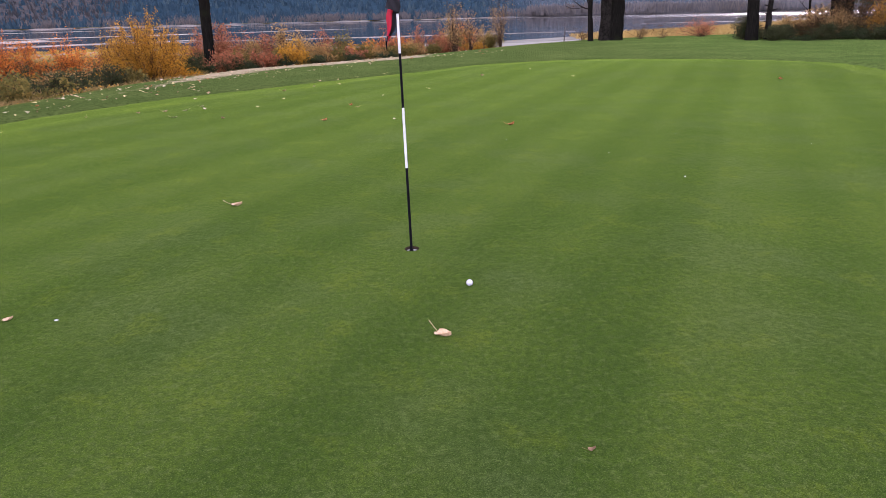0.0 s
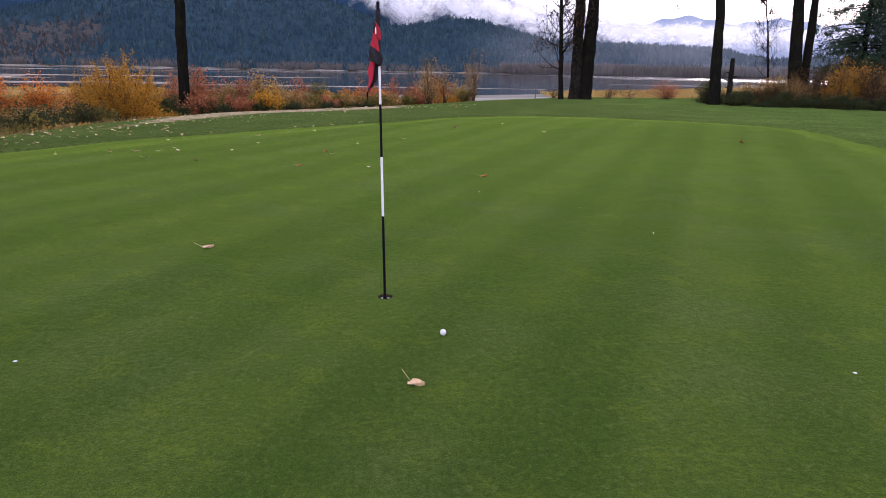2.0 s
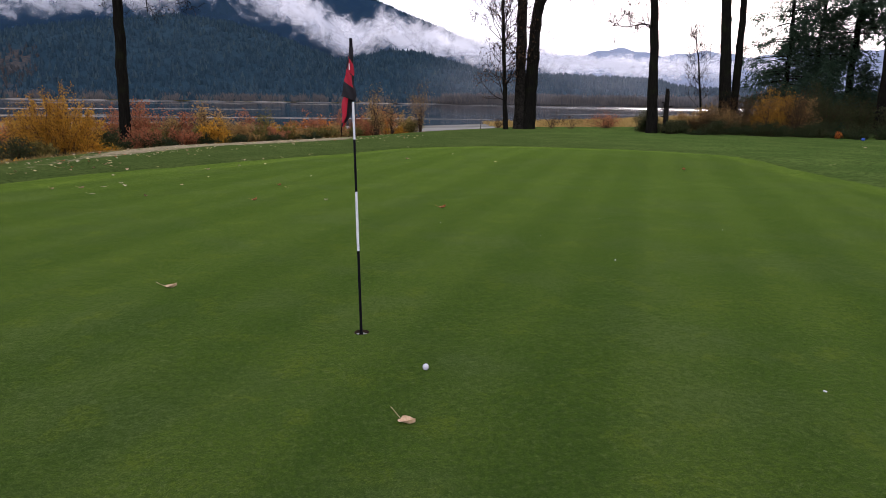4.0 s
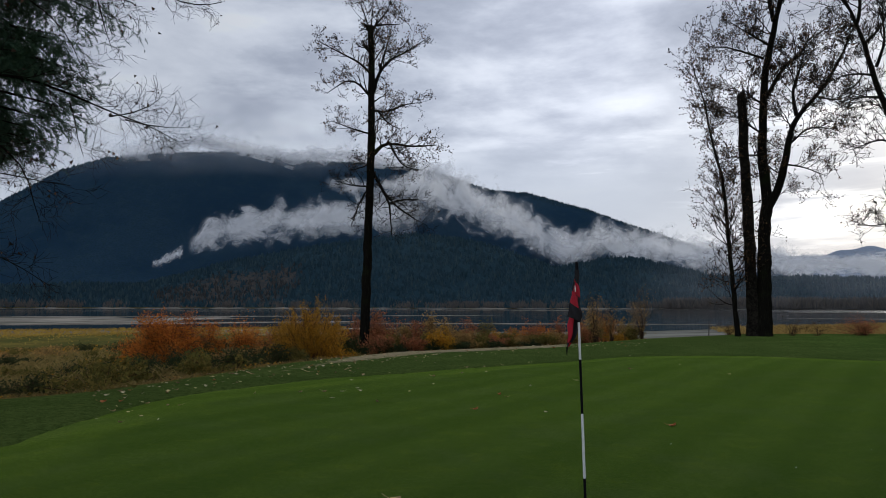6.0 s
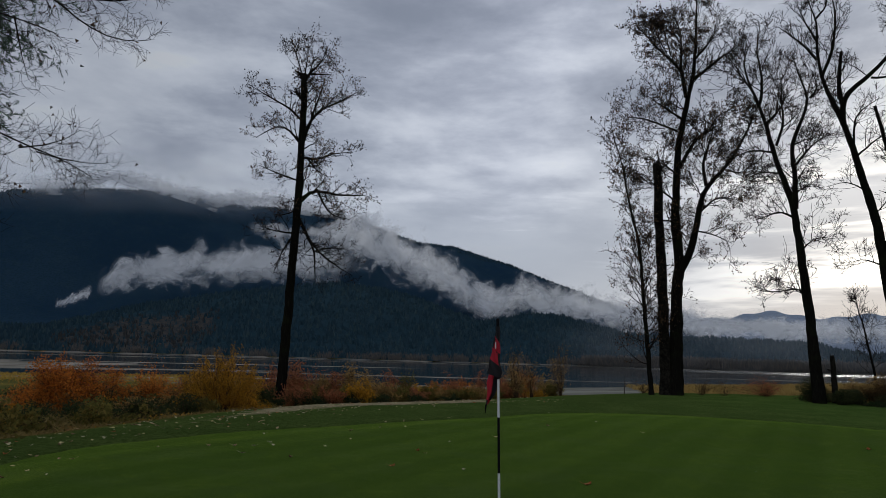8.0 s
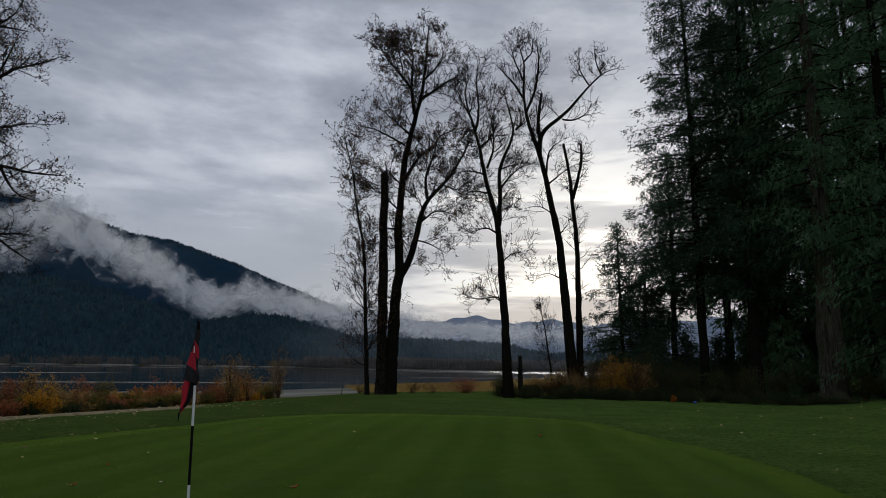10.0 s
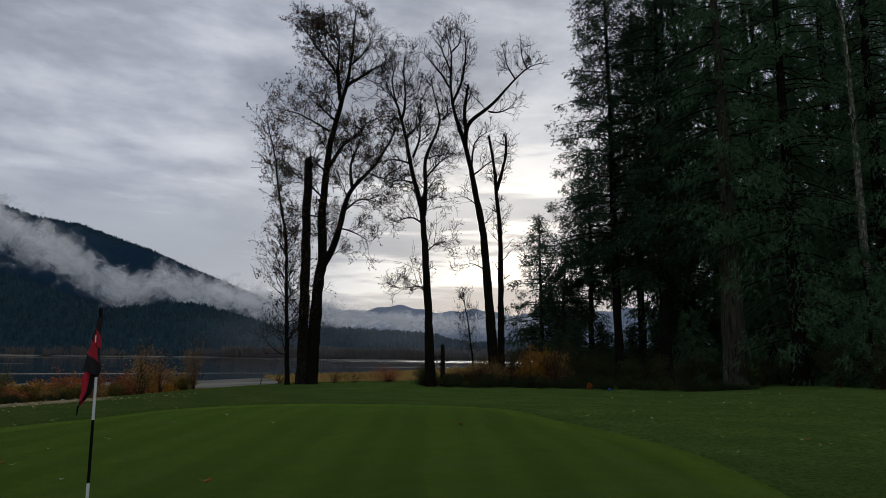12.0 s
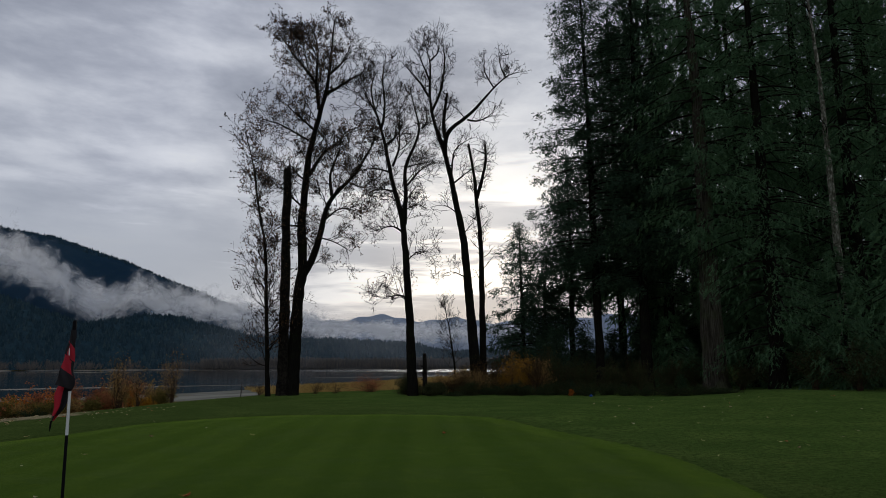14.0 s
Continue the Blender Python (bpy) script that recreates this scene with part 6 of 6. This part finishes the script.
for kd, seed, m, tone in (("olive", 411, 34000, 0.0), ("tan", 412, 28000, 2.1), ("amber", 413, 26000, 4.0), ("dark", 414, 16000, 5.2)):
    az, di = rg.uniform(-62, -20, m), 17 + 74 * rg.uniform(0, 1, m) ** 1.25
    x, y = di * np.sin(np.radians(az)), di * np.cos(np.radians(az))
    mound = wave(x, y, 1.9, tone) + 0.6 * wave(x, y, 4.6, tone + 1)
    ok = (rim_distance(x, y) > 0.9) & (mound + rg.normal(0, 0.45, m) > (-0.15 if kd in ("olive", "tan") else 0.2))
    x, y, di, mound = x[ok], y[ok], di[ok], mound[ok]
    zz = land_z(x, y) + rg.uniform(0, 1, len(x)) * np.clip(0.42 * mound + 0.1, 0.08, 0.8) * np.clip(1.15 - di / 105, 0.1, 1) * np.clip(rim_distance(x, y) / 5, 0.3, 1)
    g = leaf_bits(np.stack([x, y, zz], -1), 0.025 + 0.0027 * di, rg, -0.6)
    tagged(part("marsh_weeds", g, M["leaf_" + kd]), {"olive": "olive green weeds matted over the marsh", "tan": "withered brown weeds matted over the marsh", "amber": "golden weeds matted over the marsh", "dark": "dark low weeds matted over the marsh"}[kd], "weeds", kind="stuff")

# rough turf round the putting green
m = 160000
az, di = rg.uniform(-58, 66, m), 6 + 40 * rg.uniform(0, 1, m) ** 1.1
x, y = di * np.sin(np.radians(az)), di * np.cos(np.radians(az))
s = rim_distance(x, y)
ok = (on_green(x, y) < 0.02) & (s < -0.15 + rg.normal(0, 0.35, m)) & ~((s > -1.0 + rg.normal(0, 0.3, m)) & (x > -8.8) & (x < 0.5) & (y > 15))
# wood-side blades take the brighter lawn tone, the same sun put into colour
wood_side = x + rg.normal(0, 2.5, m) > 10
for side, mat_key, words in ((~wood_side, "rough_blade", "short thick dull turf around the putting green"), (wood_side, "lawn_blade", "short lighter turf between the green and the wood")):
    blades("rough_turf", words, x[ok & side], y[ok & side], 0.030, 0.0060, mat_key, 404, lean=1.4, lift=0.016)

# ---- golf things ----
zc = float(lawn_z(*HOLE)) + 0.006
cup = thing("golf_cup", pose(HOLE[0], HOLE[1], zc), "white-lined round cup cut into the putting green", "golf cup")
g = Geo()
sides = 40
ang = np.arange(sides) * 2 * math.pi / sides
rows = [np.stack([r_ * np.cos(ang), r_ * np.sin(ang), np.full(sides, z_)], -1) for r_, z_ in ((0.0545, 0.002), (0.0545, -0.022), (0.0525, -0.024))]
g.add(np.concatenate(rows), None, [(a * sides + b, a * sides + (b + 1) % sides, (a + 1) * sides + (b + 1) % sides, (a + 1) * sides + b) for a in range(2) for b in range(sides)])
part("soil_wall", g, M["soil"], cup, "bare soil edge")
g = Geo()
rows = [np.stack([r_ * np.cos(ang), r_ * np.sin(ang), np.full(sides, z_)], -1) for r_, z_ in ((0.0525, -0.022), (0.0525, -0.15), (0.014, -0.15))]
g.add(np.concatenate(rows), None, [(a * sides + b, a * sides + (b + 1) % sides, (a + 1) * sides + (b + 1) % sides, (a + 1) * sides + b) for a in range(2) for b in range(sides)])
part("liner", g, M["cup"], cup, "white plastic liner")

POLE_H = 2.13
foot, tip = Vector((HOLE[0], HOLE[1], zc - 0.15)), Vector((-0.297, 4.865, 2.13))
axis = (tip - foot).normalized()
right = Vector((0, 1, 0)).cross(axis).normalized()
stick_m = Matrix.Translation(foot) @ Matrix((right, axis.cross(right), axis)).transposed().to_4x4()
L = (tip - foot).length
stick = thing("flagstick", stick_m, "black and white banded flagstick standing in the cup", "flagstick")


def lathe(profile, sides=20):
    g = Geo()
    a = np.arange(sides) * 2 * math.pi / sides
    rows = [np.stack([r_ * np.cos(a), r_ * np.sin(a), np.full(sides, z_)], -1) for r_, z_ in profile]
    g.add(np.concatenate(rows), None, [(p * sides + b, p * sides + (b + 1) % sides, (p + 1) * sides + (b + 1) % sides, (p + 1) * sides + b) for p in range(len(profile) - 1) for b in range(sides)])
    return g


marks = [0.15, 0.15 + 0.62, 0.15 + 1.055, 0.15 + 1.43, 0.15 + 1.80, L - 0.02]
radius = lambda z: 0.0105 - 0.0025 * z / L
for q in range(5):
    a, b = marks[q], marks[q + 1]
    mid = (a + b) / 2
    part("band", lathe([(radius(a), a), (radius(mid), mid), (radius(b), b)]), M["white_paint" if q % 2 else "black_paint"], stick, "glossy white band" if q % 2 else "glossy black band", True)
part("ferrule", lathe([(0.0005, 0.0), (0.012, 0.0), (0.0125, 0.10), (0.016, 0.11), (0.016, 0.135), (0.0105, 0.15)]), M["black_paint"], stick, "", True)
part("cap", lathe([(0.0105, L - 0.06), (0.0115, L - 0.055), (0.0115, L - 0.006), (0.008, L), (0.0003, L + 0.001)]), M["black_paint"], stick, "black end cap", True)

flag = thing("golf_flag", stick_m, "limp red and black chequered flag hanging on the flagstick", "flag")
top_z = L - 0.06
g, uvs = Geo(), []
P, Q = np.meshgrid(np.linspace(0, 1, 15), np.linspace(0, 1, 31), indexing="ij")
W = P.shape[1]
i, j = np.meshgrid(np.arange(14), np.arange(30), indexing="ij")
quads = np.stack([i * W + j, (i + 1) * W + j, (i + 1) * W + j + 1, i * W + j + 1], -1)
# front fold: from the sleeve down to the lower hoist corner, its loose edge slanting away
edge_r = np.interp(Q, [0, 0.7, 0.9, 1.0], [0.013, 0.014, 0.026, 0.016])
edge_l = np.interp(Q, [0, 0.3, 0.75, 1.0], [-0.012, -0.030, -0.060, -0.082])
x_ = edge_r + (edge_l - edge_r) * P + 0.003 * np.sin(17 * Q + 5 * P)
y_ = -0.017 - 0.014 * np.sin(math.pi * P) * (0.3 + 0.7 * Q) + 0.004 * np.sin(20 * Q + 9 * P)
z_ = top_z - 0.355 * Q - 0.015 * (1 - P) * Q + 0.020 * P * Q
g.add(np.stack([x_, y_, z_], -1), None, quads)
slant = Q + 0.10 * (P - 0.5)
row = np.interp(slant, [-0.1, 0.27, 0.49, 0.74, 1.1], [1.0, 2.0, 3.0, 4.0, 4.95])
shift = np.where(row < 2, 0.05, np.where(row < 3, 0.0, np.where(row < 4, 0.80, 1.03)))
uvs.append(np.stack([P * np.where((row > 2) & (row < 3), 1.3, 0.93) + shift, row], -1).reshape(-1, 2))
# hind fold: the rest of the fly, hanging lower and running to a point
edge_r = np.interp(Q, [0, 0.55, 0.8, 1.0], [0.010, 0.006, -0.030, -0.072])
edge_l = np.interp(Q, [0, 0.5, 1.0], [-0.045, -0.078, -0.086])
x_ = edge_r + (edge_l - edge_r) * P + 0.003 * np.sin(15 * Q + 3)
y_ = 0.010 + 0.016 * np.sin(2 * math.pi * P + 0.5) * (0.4 + 0.6 * Q)
z_ = top_z - 0.22 - 0.33 * Q
g.add(np.stack([x_, y_, z_], -1), None, quads)
uvs.append(np.stack([P * 1.5 + 1.25, 6.05 + 1.05 * Q], -1).reshape(-1, 2))
cloth = part("cloth", g, M["flag"], flag, "red and black chequered nylon", True)
idx = np.zeros(len(cloth.data.loops), int)
cloth.data.loops.foreach_get("vertex_index", idx)
cloth.data.uv_layers.new(name="weave").data.foreach_set("uv", np.concatenate(uvs)[idx].ravel())
g = Geo()
g.tube([(-0.088, -0.01, top_z - 0.55), (-0.090, -0.006, top_z - 0.58), (-0.091, -0.008, top_z - 0.61)], [0.006, 0.005, 0.002], 5, cap=True)
part("tie", g, M["black_paint"], cloth, "dangling black tie end")
g = Geo()
g.add([(-0.020, -0.036, top_z - 0.115), (-0.014, -0.036, top_z - 0.115), (-0.014, -0.036, top_z - 0.160), (-0.020, -0.036, top_z - 0.160), (-0.020, -0.033, top_z - 0.115), (-0.014, -0.033, top_z - 0.115), (-0.014, -0.033, top_z - 0.160), (-0.020, -0.033, top_z - 0.160)], None, [(3, 2, 1, 0), (4, 5, 6, 7), (0, 1, 5, 4), (2, 3, 7, 6), (1, 2, 6, 5), (3, 0, 4, 7)])
part("printed_mark", g, M["chalk"], cloth, "small white printed bar")
part("sleeve", lathe([(0.0095, top_z - 0.375), (0.0115, top_z - 0.37), (0.0115, top_z - 0.002), (0.0095, top_z)]), M["black_paint"], flag, "black sleeve round the stick", True)

# golf ball with dimples
bm = bmesh.new()
bmesh.ops.create_icosphere(bm, subdivisions=5, radius=0.02135)
centres = []
for q in range(110):
    zq = 1 - 2 * (q + 0.5) / 110
    aq = q * math.pi * (3 - math.sqrt(5))
    centres.append((math.sqrt(1 - zq * zq) * math.cos(aq), math.sqrt(1 - zq * zq) * math.sin(aq), zq))
C = np.array(centres)
for v in bm.verts:
    d = np.array(v.co.normalized())
    near = float(np.arccos(np.clip((C @ d).max(), -1, 1)))
    v.co *= 1 - 0.022 * max(0.0, 1 - (near / 0.135) ** 2)
bx_, by_ = 0.161, 4.0
ball = part("golf_ball", bm, M["ball"], None, "", True)
ball.matrix_basis = pose(bx_, by_, float(lawn_z(bx_, by_)) + 0.006 + 0.0205)
tagged(ball, "clean white dimpled golf ball resting on the green", "golf ball")


def leaf_mesh(name, mat, long_m, curl, cup_, seed):
    """A heart-shaped poplar leaf, curled and thin, lying on its side ribs."""
    g, rg = Geo(), np.random.default_rng(seed)
    U, V = np.meshgrid(np.linspace(0, 1, 10), np.linspace(-1, 1, 7), indexing="ij")
    wide = 0.50 * long_m * np.sin(np.pi * np.clip(U, 0.015, 1) ** 0.55) ** 0.75 * (1 - U) ** 0.5 + 0.0006
    xx = long_m * (U - 0.5) - 0.05 * long_m * np.abs(V) * (1 - U)
    yy = wide * V
    zz = long_m * (cup_ * V**2 * (0.4 + 0.6 * U) + curl * (U - 0.45) ** 2 + 0.03 * np.sin(7 * U + 3 * V + seed)) + 0.004 * long_m * np.sin(18 * V)
    zz -= zz.min()
    W = 7
    i, j = np.meshgrid(np.arange(9), np.arange(6), indexing="ij")
    quads = np.stack([i * W + j, (i + 1) * W + j, (i + 1) * W + j + 1, i * W + j + 1], -1).reshape(-1, 4)
    v = np.stack([xx, yy, zz], -1).reshape(-1, 3)
    low = v - (0, 0, 0.0006)
    m = len(v)
    g.add(np.vstack([v, low]), None, np.vstack([quads, quads[:, ::-1] + m]))
    me = g.mesh(name, True)
    me.materials.append(M[mat])
    s = Geo()
    p = v[3]
    s.tube([p, p + (-0.18 * long_m, 0.06 * long_m, 0.06 * long_m), p + (-0.50 * long_m, 0.16 * long_m, 0.20 * long_m), p + (-0.85 * long_m, 0.22 * long_m, 0.42 * long_m)], np.array([0.018, 0.015, 0.014, 0.018]) * long_m, 5, cap=True)
    st = s.mesh("stalk", True)
    st.materials.append(M[mat])
    return me, st


LEAVES = {kind: leaf_mesh("leaf_blade", "fallen_" + kind, ln, cu, cp, sd) for kind, ln, cu, cp, sd in (("tan", 0.095, 0.55, 0.30, 1), ("yellow", 0.085, 0.22, 0.12, 2), ("pale", 0.080, 0.26, 0.12, 3), ("rust", 0.10, 0.5, 0.30, 4), ("brown", 0.075, 0.7, 0.40, 5))}
WORDS = {"tan": "curled dry tan leaf lying on the turf", "yellow": "yellow fallen poplar leaf lying on the turf", "pale": "pale upturned fallen leaf lying on the turf", "rust": "rusty orange fallen leaf lying on the turf", "brown": "shrivelled brown fallen leaf lying on the turf"}
first_leaf = {}


def fallen_leaf(x, y, kind, turn, size=1.0, tilt=0.0):
    z = float(lawn_z(x, y)) + (0.007 if on_green(x, y) > 0 else 0.022) if rim_distance(x, y) < 0 else float(land_z(x, y)) + 0.01
    m = pose(x, y, z + 0.0005 * abs(tilt), tilt, 0, turn)
    if kind not in first_leaf:
        ob = thing("fallen_leaf", m, WORDS[kind], "leaf", "fallen leaves")
        part("blade", LEAVES[kind][0], None, ob)
        part("stalk", LEAVES[kind][1], None, ob)
        first_leaf[kind] = ob
    else:
        ob = copy_thing(first_leaf[kind], m)
    ob.scale = (size, size, size)
    return ob


fallen_leaf(-0.005, 3.283, "tan", -38, 1.0)
fallen_leaf(-1.98, 6.10, "tan", 10, 1.0)
fallen_leaf(1.09, 10.63, "rust", 35, 1.1)
fallen_leaf(8.4, 16.9, "rust", 70, 1.3)
fallen_leaf(0.59, 2.25, "brown", 15, 0.4)
fallen_leaf(-2.63, 3.61, "tan", 40, 0.55)
for x, y, kd, tn in ((-2.06, 11.58, "rust", 50), (-1.87, 13.59, "rust", 80), (-0.33, 16.49, "yellow", 20), (-0.86, 11.57, "pale", 120), (-5.01, 13.92, "pale", 60), (-5.15, 13.32, "pale", 200),
                     (-5.49, 13.19, "tan", 10), (-3.78, 13.66, "yellow", 95), (-4.01, 12.09, "brown", 140), (-6.78, 12.64, "yellow", 300), (3.55, 18.45, "yellow", 30), (2.72, 21.23, "pale", 75)):
    fallen_leaf(x, y, kd, tn, 0.9)
for k, (x, y, tn) in enumerate(((-2.33, 3.59, 20), (2.56, 3.44, 130), (2.56, 6.86, 70), (4.76, 8.5, 15), (3.32, 9.44, 50), (4.31, 12.72, 80), (0.88, 9.26, 10), (2.08, 8.23, 140), (3.06, 15.4, 33))):
    sm = 1.0 if k < 3 else 0.6
    bm = bmesh.new()
    bmesh.ops.create_icosphere(bm, subdivisions=1, radius=0.5)
    for v in bm.verts:
        v.co = (sm * (v.co.x * 0.026 + 0.003 * math.sin(9 * v.co.y)), sm * v.co.y * 0.014, sm * v.co.z * 0.010)
    chip = part("litter_scrap", bm, M["chalk"])
    chip.matrix_basis = pose(x, y, float(lawn_z(x, y)) + 0.010, 0, 0, tn)
    tagged(chip, "tiny whitish scrap lying on the green", "scrap", "scraps on the green")
rg = np.random.default_rng(500)
kinds, odds = ["tan", "yellow", "pale", "rust", "brown"], [0.18, 0.30, 0.34, 0.06, 0.12]
count = 0
while count < 330:
    az, di = rg.uniform(-40, 6), rg.uniform(11, 34)
    x, y = at_az(az, di)
    s_, e_ = float(rim_distance(x, y)), float(on_green(x, y))
    want = math.exp(-((s_ + 1.1) / 1.4) ** 2) if e_ < 0 else 0.20 * math.exp(-e_ / 2.2)
    if s_ < 0.6 and rg.random() < want:
        fallen_leaf(x, y, kinds[rg.choice(5, p=odds)], rg.uniform(0, 360), rg.uniform(0.5, 1.05), rg.uniform(-40, 40))
        count += 1
for _ in range(40):
    az, di = rg.uniform(36, 62), rg.uniform(14, 38)
    x, y = at_az(az, di)
    if float(on_green(x, y)) < -0.5:
        fallen_leaf(x, y, kinds[rg.choice(5, p=odds)], rg.uniform(0, 360), rg.uniform(0.65, 1.05), rg.uniform(-30, 30))

# stake by the sandy edge
g = lathe([(0.0005, 0.0), (0.03, 0.0), (0.032, 0.9), (0.026, 0.96), (0.0005, 0.965)], 8)
sx, sy = at_az(9.95, 44.5)
stake = part("stake", g, M["stake"])
stake.matrix_basis = standing(sx, sy, 10, 0.05) @ pose(0, 0, 0, 2, 3, 0)
tagged(stake, "thin dark wooden stake at the grass edge", "stake")

# small blue marker at the far edge of the turf
bm = bmesh.new()
bmesh.ops.create_cube(bm, size=1.0)
bmesh.ops.scale(bm, vec=(0.20, 0.14, 0.13), verts=bm.verts)
bmesh.ops.bevel(bm, geom=bm.edges[:], offset=0.03, segments=3, affect="EDGES")
mx, my = at_az(38.98, 40.5)
marker = part("tee_marker", bm, M["blue"], None, "", True)
marker.matrix_basis = pose(mx, my, float(land_z(mx, my)) + 0.06, 0, 0, 25)
tagged(marker, "small rounded blue plastic marker on the turf", "marker")
